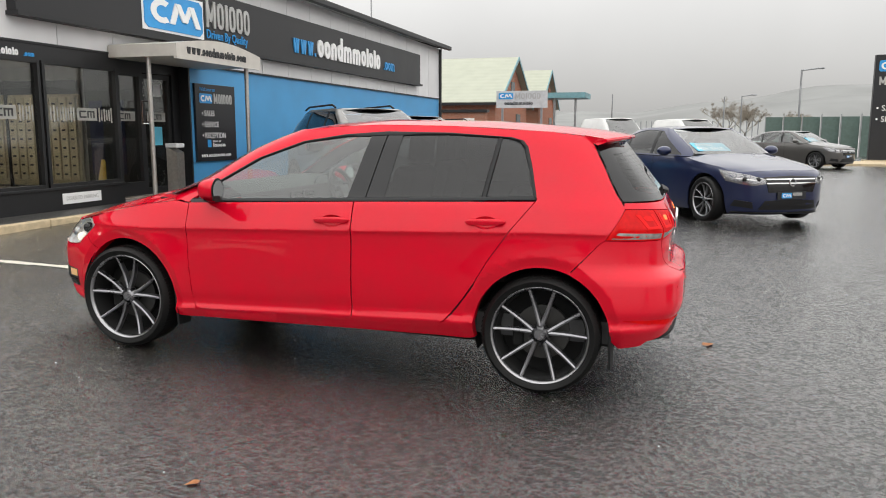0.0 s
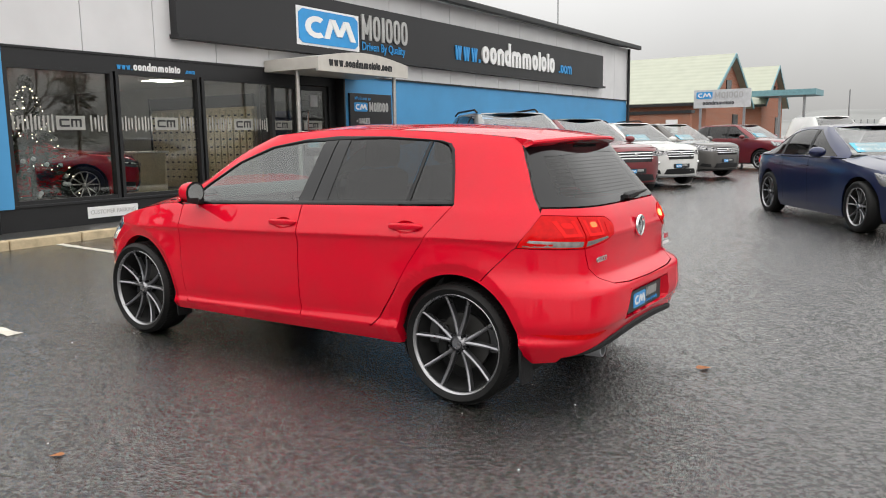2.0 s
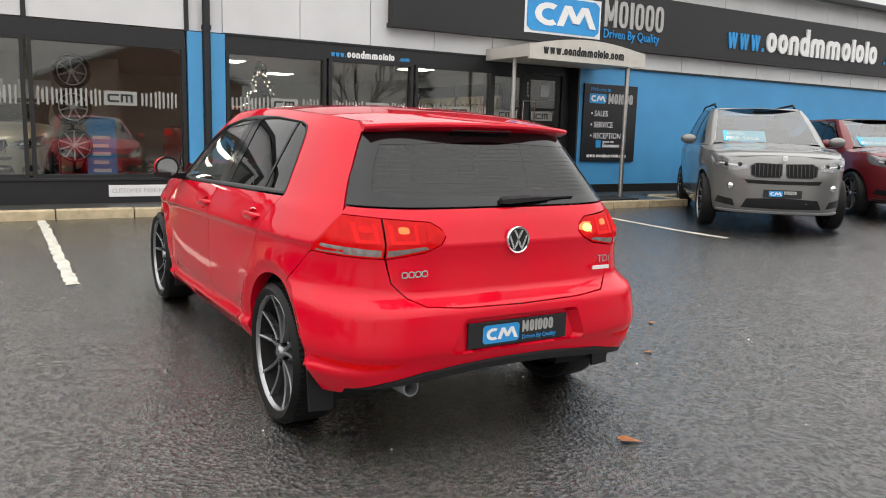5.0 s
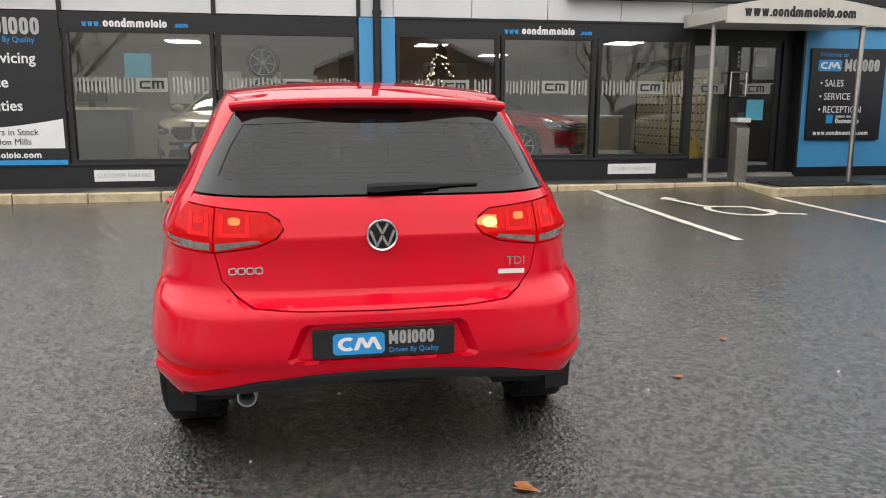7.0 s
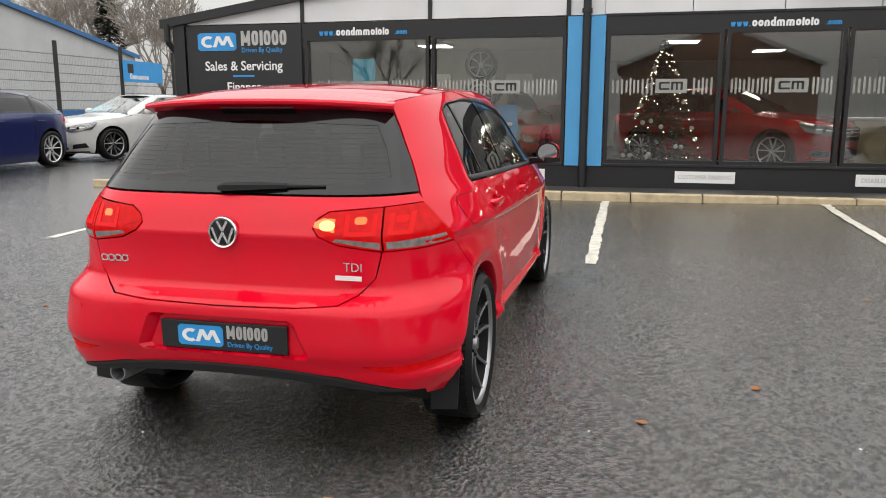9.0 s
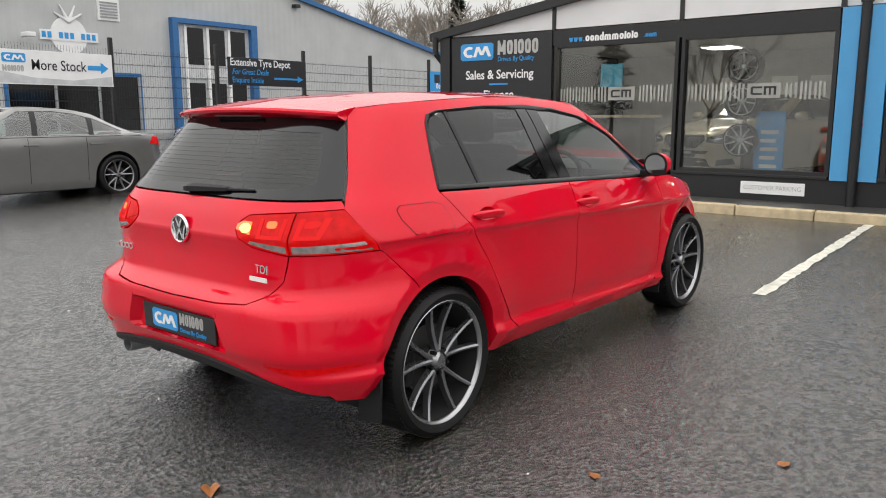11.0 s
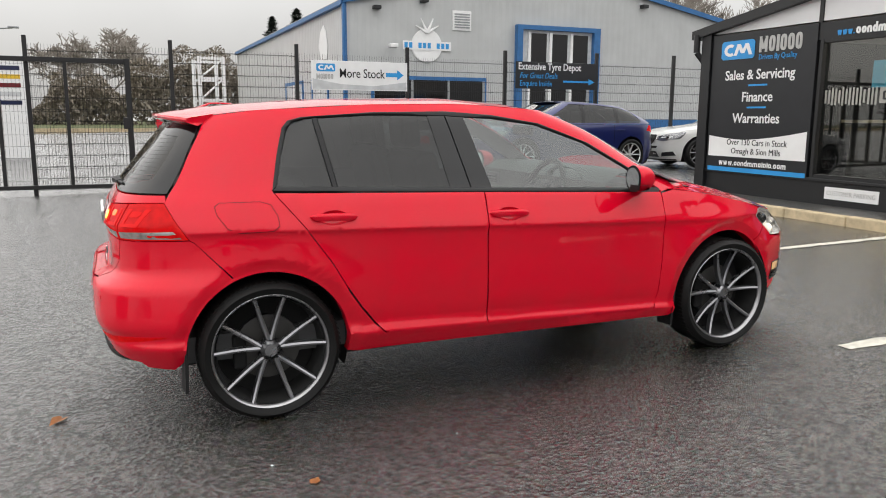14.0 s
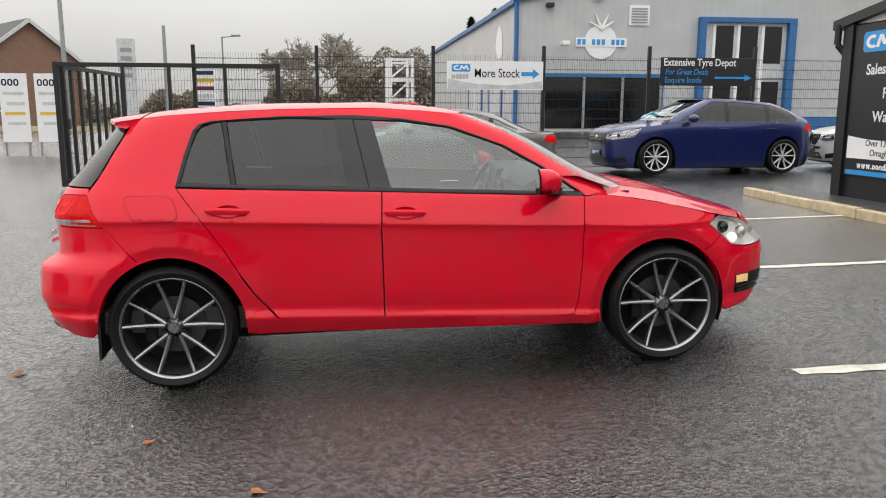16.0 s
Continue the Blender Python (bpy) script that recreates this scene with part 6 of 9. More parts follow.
    # plate recess
    ol = sh.outline(mirrored(hole), "nose")
    rim = [sh.at(q, z, "nose", 1) for q, z in ol]
    inner_rim = [Vector((-2.010, p.y * 0.90, 0.518 + (p.z - 0.524) * 0.86)) for p in rim]
    bm = lofted([rim + [rim[0]], inner_rim + [inner_rim[0]]])
    part("plate_recess", bm, "red", root, smooth=30)
    bm = bmesh.new()
    bm.faces.new([bm.verts.new(p) for p in inner_rim])
    part("plate_recess_back", bm, "red", root)
    dealer_plate(root, Matrix.Translation((-2.018, 0.0, 0.515)) @ back)
    # diffuser, underbody, exhaust
    rows = []
    for i in range(41):
        u = -1 + 2 * i / 40
        y = 0.72 * u
        s = 1 if y >= 0 else -1
        zt = 0.412 - 0.090 * abs(u) ** 2.4
        thin = 1 - 0.95 * abs(u) ** 4
        p = sh.at(sh.q_of_y(abs(y), zt, "tail"), zt, "tail", s)
        rows.append([(p.x + 0.006, y, zt), (p.x - 0.010 * thin, y, zt - 0.010 * thin), (p.x - 0.006 * thin, y, zt - 0.040 * thin), (p.x + 0.05, y, zt - 0.062 * thin), (p.x + 0.40, y, min(0.30, zt - 0.05 * thin))])
    part("diffuser", lofted(rows), "plastic", root, "black textured lower bumper", smooth=40)
    part("underbody", boxed(-1.62, 1.50, -0.66, 0.66, 0.20, 0.31, bevel=0.03), "dark", root)
    bm = lathe(bmesh.new(), [(0.030, -0.14), (0.030, 0.0), (0.034, 0.0), (0.036, -0.005), (0.036, -0.18)], 24)
    for y, dz in ((0.50, 0.0),):
        b = bm.copy()
        b.transform(Matrix.Translation((-1.985, y, 0.318)) @ Matrix.Rotation(math.pi / 2, 4, "Z") @ Matrix.Rotation(0.05, 4, "X"))
        part("exhaust_pipe", b, "galv", root, "steel exhaust tailpipe", smooth=40)
    bm.free()
    # roof
    rows = []
    for i in range(41):
        x = -1.49 + 1.67 * i / 40
        row = []
        for k in range(-16, 17):
            u = k / 16
            row.append((x + (0.12 * (1 - u * u) * max(0, (x + 0.1)) / 0.28), edge_y(x) * u, roof_z(x, u)))
        rows.append(row)
    part("roof", lofted(rows), "red", root, smooth=50)
    part("headliner", lofted([[(p[0], p[1] * 0.97, p[2] - 0.03) for p in r] for r in rows]), "lining", root, smooth=50)
    # windscreen
    wsn = [("f", 0.0, 0.97), ("f", 0.715, 0.965), ("f", 0.66, 1.10), ("f", 0.603, 1.26), ("f", 0.563, 1.382), ("f", 0.0, 1.40)]
    panel("windscreen", sh, mirrored(wsn), "carglass", root, front="screen", fold=0)
    # bonnet
    edge = [(0.93, 0.946), (1.12, 0.922), (1.30, 0.889), (1.50, 0.843), (1.69, 0.796), (1.85, 0.762)]
    rows = []
    for i in range(25):
        x = 0.93 + 0.92 * i / 24
        z0 = float(np.interp(x, [e[0] for e in edge], [e[1] for e in edge]))
        p = sh.at(sh.q_of_x(x, z0, "nose"), z0, "nose", 1)
        w = p.y + 0.003
        row = []
        for k in range(-20, 21):
            u = k / 20
            push = (1 - u * u) * (0.165 * ((x - 0.93) / 0.92) ** 2)
            row.append((x + push, w * u, z0 + (0.040 * (1 - 0.7 * i / 24) + 0.050 * math.sin(math.pi * (i / 24) ** 0.85)) * (1 - abs(u) ** 2.2) + 0.006 * math.exp(-((abs(u) - 0.72) / 0.05) ** 2)))
        rows.append(row)
    part("bonnet", lofted(rows), "red", root, smooth=50)
    part("cowl", boxed(0.90, 1.16, -0.68, 0.68, 0.915, 0.945), "plastic", root)
    # front bumper and grille
    fb = [("f", 0.0, 0.585), ("f", 0.47, 0.603), ("x", 1.90, 0.600), ("x", 1.772, 0.616), ("x", 1.689, 0.682), ("x", 1.600, 0.624)] + arc_pts(fw, wz, ar, 48, -8) + [("x", 1.75, 0.235), ("f", 0.6, 0.245), ("f", 0.0, 0.22)]
    panel("front_bumper", sh, mirrored(fb), "red", root, fold=0.014)
    panel("grille", sh, mirrored([("f", 0.0, 0.592), ("f", 0.45, 0.60), ("f", 0.43, 0.66), ("f", 0.0, 0.675)]), "gloss_black", root)
    panel("nose_panel", sh, mirrored([("f", 0.0, 0.680), ("f", 0.44, 0.668), ("f", 0.54, 0.728), ("x", 1.86, 0.759), ("f", 0.0, 0.765)]), "red", root)
    # wheels
    for x in (rw, fw):
        for s in (1, -1):
            wheel(root, Matrix.Translation((x, s * (0.752 if x < 0 else 0.756), wz)), rim=0.268, out=s)
    # cabin: floor, dash, wheel, seats
    part("cabin_floor", boxed(-1.75, 1.0, -0.74, 0.74, 0.28, 0.40), "interior", root)
    part("parcel_shelf", boxed(-1.80, -1.15, -0.62, 0.62, 0.93, 0.96), "interior", root)
    bm = lofted([[(0.55, y, 0.80), (0.54, y, 0.99), (0.63, y, 1.042), (0.84, y, 1.042), (1.04, y, 0.97)] for y in (-0.74, -0.4, 0, 0.4, 0.74)])
    part("dashboard", bm, "interior", root, smooth=40)
    for s in (1, -1):
        part("door_lining", lofted([[(x, s * 0.80, 0.40), (x, s * 0.815, 0.80), (x, s * 0.80, belt(x) + 0.012)] for x in (-0.92, -0.6, 0.0, 0.6, 0.85)]), "interior", root)
    st = thing("steering_wheel", "", "")
    st.parent = root
    st.matrix_basis = Matrix.Translation((0.36, -0.37, 0.93)) @ Matrix.Rotation(-1.15, 4, "Y")
    n = 36
    rows = []
    for i in range(n + 1):
        a = 2 * math.pi * i / n
        rows.append([((0.185 + 0.016 * math.cos(b)) * math.cos(a), (0.185 + 0.016 * math.cos(b)) * math.sin(a), 0.016 * math.sin(b)) for b in [2 * math.pi * k / 8 for k in range(9)]])
    part("wheel_rim", lofted(rows), "trim", st, smooth=60)
    bm = bmesh.new()
    box(bm, -0.06, 0.06, -0.075, 0.075, -0.02, 0.02, bevel=0.015)
    box(bm, -0.02, 0.02, -0.18, 0.18, -0.008, 0.008, bevel=0.004)
    box(bm, -0.18, 0.0, -0.018, 0.018, -0.008, 0.008, bevel=0.004)
    part("wheel_spokes", bm, "trim", st)
    for x, y in ((-0.15, 0.37), (-0.15, -0.37)):
        bm = bmesh.new()
        box(bm, x - 0.12, x + 0.42, y - 0.25, y + 0.25, 0.45, 0.62, bevel=0.05)
        part("seat_cushion", bm, "seat", root)
        bm = boxed(-0.07, 0.07, -0.25, 0.25, 0, 0.64, bevel=0.05)
        bm.transform(Matrix.Translation((x - 0.16, y, 0.56)) @ Matrix.Rotation(-0.24, 4, "Y"))
        part("seat_back", bm, "seat", root)
        bm = boxed(-0.05, 0.05, -0.13, 0.13, 0, 0.17, bevel=0.035)
        bm.transform(Matrix.Translation((x - 0.325, y, 1.20)) @ Matrix.Rotation(-0.1, 4, "Y"))
        part("headrest", bm, "seat", root)
    bm = boxed(-0.08, 0.08, -0.62, 0.62, 0, 0.56, bevel=0.05)
    bm.transform(Matrix.Translation((-1.0, 0, 0.55)) @ Matrix.Rotation(-0.3, 4, "Y"))
    part("rear_seat_back", bm, "seat", root)
    for y in (-0.38, 0.0, 0.38):
        bm = boxed(-0.04, 0.04, -0.11, 0.11, 0, 0.12, bevel=0.03)
        bm.transform(Matrix.Translation((-1.20, y, 1.08)))
        part("headrest", bm, "seat", root)
    bm = boxed(-0.015, 0.015, -0.11, 0.11, -0.03, 0.03, bevel=0.012)
    bm.transform(Matrix.Translation((0.42, -0.02, 1.27)))
    part("rear_view_mirror", bm, "trim", root)
    for y in (-0.60, -0.13, 0.05, 0.60):
        vent = part("air_vent", boxed(0.525, 0.56, y - 0.07, y + 0.07, 0.89, 0.965, bevel=0.01), "trim", root)
        for k in range(3):
            part("slat", boxed(0.516, 0.526, y - 0.058, y + 0.058, 0.905 + 0.018 * k, 0.911 + 0.018 * k), "chrome", vent)
    part("centre_screen", boxed(0.515, 0.55, -0.14, 0.06, 0.76, 0.875, bevel=0.008), "gloss_black", root)
    bm = lofted([[(0.50 + 0.05 * math.cos(t), -0.37 + 0.19 * math.cos(a) * math.sin(t), 1.0 + 0.065 * math.sin(a) * math.sin(t)) for a in [math.pi * i / 12 for i in range(13)]] for t in (1.0, 1.3, 1.57)])
    part("dial_hood", bm, "trim", root, smooth=50)
    for sd in (1, -1):
        part("armrest", boxed(-0.25, 0.45, min(sd * 0.74, sd * 0.81), max(sd * 0.74, sd * 0.81), 0.74, 0.79, bevel=0.02), "trim", root)
        part("inner_handle", boxed(0.28, 0.42, min(sd * 0.785, sd * 0.803), max(sd * 0.785, sd * 0.803), 0.875, 0.9, bevel=0.006), "chrome", root, "bright inner door handle")
    return root


hatchback()


# ---- the other cars ----
def road_car(name, label, paint, at, heading, wb=2.7, F=2.2, R=2.1, H=1.45, W=0.9, belt=0.98, clear=0.2, hood=0.80, cowl=1.05, roof=(0.25, -1.2), wr=0.33, kind="hatch", rim="alloy", privacy=False, grille="bars", sale=True, plate=True, group="cars in the yard", rails=False, tail_lit=False, z=None, twin=True, spokes=5, lid=None, droop=0.02):
    x, y = at
    g = gz(x, y) if z is None else z
    root = thing(name, label, "car", group, m=Matrix.Translation((x, y, g)) @ Matrix.Rotation(radians(heading), 4, "Z"))
    b, h0 = belt, hood
    wide = soft_table([(clear * 0.7, W * 0.90), (clear + 0.1, W * 0.965), (0.55 * b, W * 0.985), (0.80 * b, W), (b - 0.05, W * 0.975), (b + 0.03, W * 0.935), ((b + H) / 2, W * 0.83), (H - 0.07, W * 0.70), (H, W * 0.60)])
    G = R - 0.10 if kind != "saloon" else R - 0.50
    back = roof[1]
    low = [(clear * 0.7, R - 0.12), (0.38 * b, R - 0.02), (0.55 * b, R), (0.66 * b, R - 0.03), (b - 0.10, R - 0.05)]
    if kind == "saloon":
        low += [(b - 0.01, R - 0.08), (b + 0.04, G), (H - 0.05, -back + 0.05), (H, -back - 0.12)]
    else:
        low += [(b + 0.02, G), (H - 0.07, -back), (H, -back - 0.2)]
    tail = soft_table(low)
    nose = soft_table([(clear * 0.7, F - 0.10), (0.35 * b, F - 0.01), (0.6 * b, F), (h0 - 0.06, F - 0.06), (h0, F - 0.16), (b, F - 0.4)])
    screen = soft_table([(b - 0.06, cowl + 0.10), (b + 0.02, cowl), (H - 0.06, roof[0]), (H, roof[0] - 0.22)])
    sh = Shell(wide, tail, nose, screen, n_tail=5.0, n_nose=4.2, n_screen=5.0, lean=0.02)
    rw, fw, ar = -wb / 2, wb / 2, wr + 0.055
    c = 0.10
    zt = H - 0.085
    d_front, d_back = cowl - 0.22, (G - 0.42 if kind != "saloon" else G - 0.34)
    for side in (1, -1):
        low_edge = [("x", -R + 0.30, clear), ("x", rw - ar - 0.01, clear)] + list(reversed(arc_pts(rw, wr, ar, 10, 170, 14))) + [("x", rw + ar + 0.01, clear)]
        low_edge += [("x", fw - ar - 0.01, clear)] + list(reversed(arc_pts(fw, wr, ar, 10, 170, 14))) + [("x", fw + ar + 0.01, clear), ("x", F - 0.32, clear), ("x", F - 0.32, h0 - 0.05)]
        topl = [("x", F - 0.55, h0 + 0.02), ("x", cowl + 0.2, b - 0.07), ("x", cowl - 0.1, b - 0.03), ("x", -R + 0.30, b - 0.03)]
        panel("body_side", sh, low_edge + topl, paint, root, side=side, cell=c)
        for dx in ([-0.12] if kind == "van" else [0.12 + (cowl - 1.05), -0.85]):
            p = [sh.at(sh.q_of_x(dx, zz, "nose"), zz, "nose", side) for zz in np.linspace(clear + 0.12, b - 0.04, 8)]
            part("door_gap", lofted([[v + Vector((-0.004, side * 0.002, 0)), v + Vector((0.004, side * 0.002, 0))] for v in p]), "dark", root)
        # cabin side frame and its windows
        dlo = [("x", d_front, b + 0.0), ("x", roof[0] - 0.10, zt - 0.01), ("x", (roof[0] + back) / 2, zt + 0.015), ("x", back + 0.30, zt - 0.01), ("x", back - (0.0 if kind != "saloon" else 0.02), zt - 0.09), ("x", -d_back, b + 0.06), ("x", -d_back + 0.08, b + 0.0)]
        rim_pts = [("x", cowl - 0.06, b - 0.02), ("f", W * 0.74, b + 0.04), ("f", W * 0.62, zt + 0.02), ("x", roof[0] - 0.30, H - 0.035), ("x", back + 0.3, H - 0.035), ("t", W * 0.62, zt), ("t", W * 0.76, b + 0.05), ("x", -G + 0.12, b - 0.02)]
        panel("side_frame", sh, rim_pts, paint, root, side=side, front="screen", holes=[dlo], cell=c)
        if kind != "van":
            xs = [-d_back + 0.05, min(-0.95, -d_back + 0.5), -0.10, d_front]
            panel("side_window", sh, dlo, "privacy" if privacy else "carglass", root, side=side, front="screen", off=-0.006, fold=0, cell=c)
            for xx in (-0.10, -0.95):
                panel("window_divider", sh, [("x", xx + 0.04, b), ("x", xx - 0.04, b), ("x", xx - 0.10, zt), ("x", xx - 0.02, zt)], "trim", root, side=side, front="screen", off=-0.003, fold=0.004, cell=c)
        else:
            panel("side_panel", sh, dlo, paint, root, side=side, front="screen", off=-0.002, fold=0, cell=c)
        # lamps
        hl = [("x", F - 0.56, h0 - 0.015), ("x", F - 0.42, h0 - 0.17), ("f", W * 0.66, h0 - 0.225), ("f", W * 0.46, h0 - 0.20), ("f", W * 0.47, h0 - 0.13), ("f", W * 0.72, h0 - 0.065)]
        lamp = panel("headlamp", sh, hl, "lampglass", root, side=side, off=0.012, cell=c)
        panel("headlamp_bowl", sh, hl, "lampsmoke", lamp, side=side, off=0.006, fold=0.0, cell=c)
        for yy in (0.56, 0.72):
            lp = sh.at(sh.q_of_y(W * yy, h0 - 0.14, "nose"), h0 - 0.14, "nose", side)
            bm = bmesh.new()
            bmesh.ops.create_uvsphere(bm, u_segments=12, v_segments=8, radius=0.036)
            bm.transform(Matrix.Translation((lp.x - 0.014, lp.y, lp.z)))
            part("projector", bm, "gloss_black", lamp, smooth=60)
        if rails:
            fp = sh.at(sh.q_of_y(W * 0.66, clear + 0.36, "nose"), clear + 0.36, "nose", side)
            bm = bmesh.new()
            bmesh.ops.create_uvsphere(bm, u_segments=14, v_segments=8, radius=0.05)
            bm.transform(Matrix.Translation((fp.x - 0.02, fp.y, fp.z)))
            part("fog_lamp", bm, "chrome", root, smooth=60)
        panel("running_light", sh, [("f", W * 0.58, h0 - 0.165), ("f", W * 0.80, h0 - 0.135), ("f", W * 0.80, h0 - 0.12), ("f", W * 0.58, h0 - 0.145)], "sign_white", lamp, side=side, off=0.009, fold=0.003, cell=c)
        panel("tail_lamp", sh, [("t", W * 0.55, b - 0.22), ("x", -R + 0.38, b - 0.16), ("x", -R + 0.30, b - 0.045), ("t", W * 0.55, b - 0.08)], "lens", root, side=side, off=0.006, cell=c)
        panel("bumper_intake", sh, [("f", W * 0.60, clear + 0.09), ("f", W * 0.82, clear + 0.12), ("f", W * 0.80, clear + 0.21), ("f", W * 0.63, clear + 0.18)], "trim", root, side=side, off=0.005, cell=c)
        bm = bmesh.new()
        bmesh.ops.create_uvsphere(bm, u_segments=16, v_segments=10, radius=1.0)
        bm.transform(Matrix.Translation((cowl - 0.42, side * (W + 0.10), b + 0.06)) @ Matrix.Diagonal((0.09, 0.12, 0.075, 1)))
        part("door_mirror", bm, paint, root, smooth=60)
        for hx in (-0.02, -1.0) if kind != "van" else (0.1,):
            p = sh.at(sh.q_of_x(hx, b - 0.14, "nose"), b - 0.14, "nose", side)
            bm = bmesh.new()
            box(bm, p.x - 0.10, p.x + 0.10, p.y - 0.015, p.y + 0.02 * side + 0.0, p.z - 0.012, p.z + 0.012, bevel=0.006)
            part("handle", bm, paint, root)
        for cx in (rw, fw):
            rows = []
            for i in range(15):
                a = radians(-15 + 210 * i / 14)
                lx, lz = cx + (ar + 0.003) * math.cos(a), wr + (ar + 0.003) * math.sin(a)
                ly = min(W - 0.06, abs(sh.at(sh.q_of_x(lx, max(lz, clear), "nose"), max(lz, clear), "nose", 1).y) - 0.012)
                rows.append([(lx, side * ly, lz), (cx + (ar + 0.003) * math.cos(a), side * 0.45, wr + (ar + 0.003) * math.sin(a))])
            part("arch_liner", lofted(rows), "dark", root)
            wheel(root, Matrix.Translation((cx, side * (W - 0.125), wr)), r=wr, rim=wr * 0.76, w=0.215, finish=rim, lip=rim if rim != "alloy" else "alloy_edge", out=side, twin=twin, spokes=spokes)
        if rails:
            bm = bmesh.new()
            pp = [(roof[0] - 0.30, H - 0.02), (roof[0] - 0.45, H + 0.035), (back + 0.35, H + 0.03), (back + 0.15, H - 0.03)]
            for (xa, za), (xb, zb) in zip(pp, pp[1:]):
                rod(bm, (xa, side * W * 0.62, za), (xb, side * W * 0.62, zb), 0.018, 8)
            part("roof_rail", bm, "plastic", root, smooth=40)
    e = [("t", 0.0, b - 0.06), ("t", W * 0.5, b - 0.06), ("x", -R + 0.305, b - 0.05), ("x", -R + 0.305, clear), ("t", W * 0.6, clear + 0.02), ("t", 0.0, clear + 0.02)]
    panel("rear_panel", sh, mirrored(e), paint, root, cell=c)
    panel("rear_bumper_trim", sh, mirrored([("t", 0.0, clear + 0.14), ("t", W * 0.8, clear + 0.14), ("t", W * 0.8, clear + 0.02), ("t", 0.0, clear + 0.02)]), "plastic", root, off=0.006, cell=c)
    f = [("f", 0.0, h0 - 0.015), ("f", W * 0.5, h0 - 0.018), ("x", F - 0.325, h0 - 0.045), ("x", F - 0.325, clear), ("f", W * 0.6, clear), ("f", 0.0, clear)]
    panel("front_panel", sh, mirrored(f), paint, root, cell=c)
    gh = 0.20 if grille != "kidney" else (0.195 if rails else 0.18)
    if grille == "kidney":
        for s in (1, -1):
            gp = [("f", 0.035, h0 - 0.13), ("f", 0.34, h0 - 0.12), ("f", 0.41, h0 - 0.16), ("f", 0.395, h0 - 0.27), ("f", 0.33, h0 - 0.295), ("f", 0.06, h0 - 0.295), ("f", 0.035, h0 - 0.26)] if rails else [("f", 0.02, h0 - 0.10), ("f", 0.34, h0 - 0.10), ("f", 0.38, h0 - 0.17), ("f", 0.24, h0 - 0.11 - gh), ("f", 0.06, h0 - 0.11 - gh)]
            panel("grille_rim", sh, [(q[0], 0.20 + (q[1] - 0.20) * 1.08, h0 - 0.20 + (q[2] - h0 + 0.20) * 1.10) for q in gp], "gloss_black", root, side=s, off=0.010, cell=c)
            gr = panel("kidney_grille", sh, gp, "dark", root, side=s, off=0.014, cell=c)
            for k in range(7):
                yy = 0.055 + 0.05 * k
                panel("grille_bar", sh, [("f", yy, h0 - 0.12), ("f", yy + 0.010, h0 - 0.12), ("f", yy + 0.010, h0 - 0.09 - gh), ("f", yy, h0 - 0.09 - gh)], "gloss_black", gr, side=s, off=0.022, fold=0.004, cell=c)
    else:
        gw = W * 0.48
        gr = panel("grille", sh, mirrored([("f", 0.0, h0 - 0.09), ("f", gw, h0 - 0.11), ("f", gw * 0.86, h0 - 0.12 - gh), ("f", 0.0, h0 - 0.12 - gh)]), "gloss_black", root, off=0.008, cell=c)
        for k in range(2 if grille == "star" else 3):
            zz = h0 - 0.14 - 0.055 * k
            panel("grille_bar", sh, mirrored([("f", 0.0, zz + 0.010), ("f", gw * 0.94, zz + 0.010), ("f", gw * 0.94, zz - 0.006), ("f", 0.0, zz - 0.006)]), "chrome" if grille != "mesh" else "trim", gr, off=0.014, fold=0.005, cell=c)
    bx = sh.at(sh.q_of_y(0, h0 - 0.18, "nose"), h0 - 0.18, "nose", 1).x
    bm = lathe(bmesh.new(), [(0.040, 0.0), (0.045, 0.014), (0.055, 0.014), (0.058, 0.0)] if grille == "star" else [(0.0, 0.012), (0.035, 0.012), (0.040, 0.0)], 28)
    bm.transform(Matrix.Translation((bx + 0.012, 0, h0 - (0.18 if grille != "kidney" else 0.05))) @ Matrix.Rotation(-math.pi / 2, 4, "Z"))
    bd = part("badge", bm, "chrome", root, smooth=40)
    panel("lower_grille", sh, mirrored([("f", 0.0, clear + 0.22), ("f", W * 0.46, clear + 0.20), ("f", W * 0.52, clear + 0.08), ("f", 0.0, clear + 0.07)]), "trim", root, off=0.005, cell=c)
    panel("splitter", sh, mirrored([("f", 0.0, clear + 0.035), ("f", W * 0.8, clear + 0.04), ("f", W * 0.8, clear + 0.015), ("f", 0.0, clear + 0.01)]), "galv" if rails else "trim", root, off=0.014, fold=0.02, cell=c)
    if plate:
        zz = clear + 0.275
        px = sh.at(sh.q_of_y(0, zz, "nose"), zz, "nose", 1).x
        fwd = Matrix(((0, 0, 1, 0), (1, 0, 0, 0), (0, 1, 0, 0), (0, 0, 0, 1)))
        dealer_plate(root, Matrix.Translation((px + 0.012, 0, zz)) @ fwd, w=0.48, h=0.105)
    # bonnet, roof, boot
    rows = []
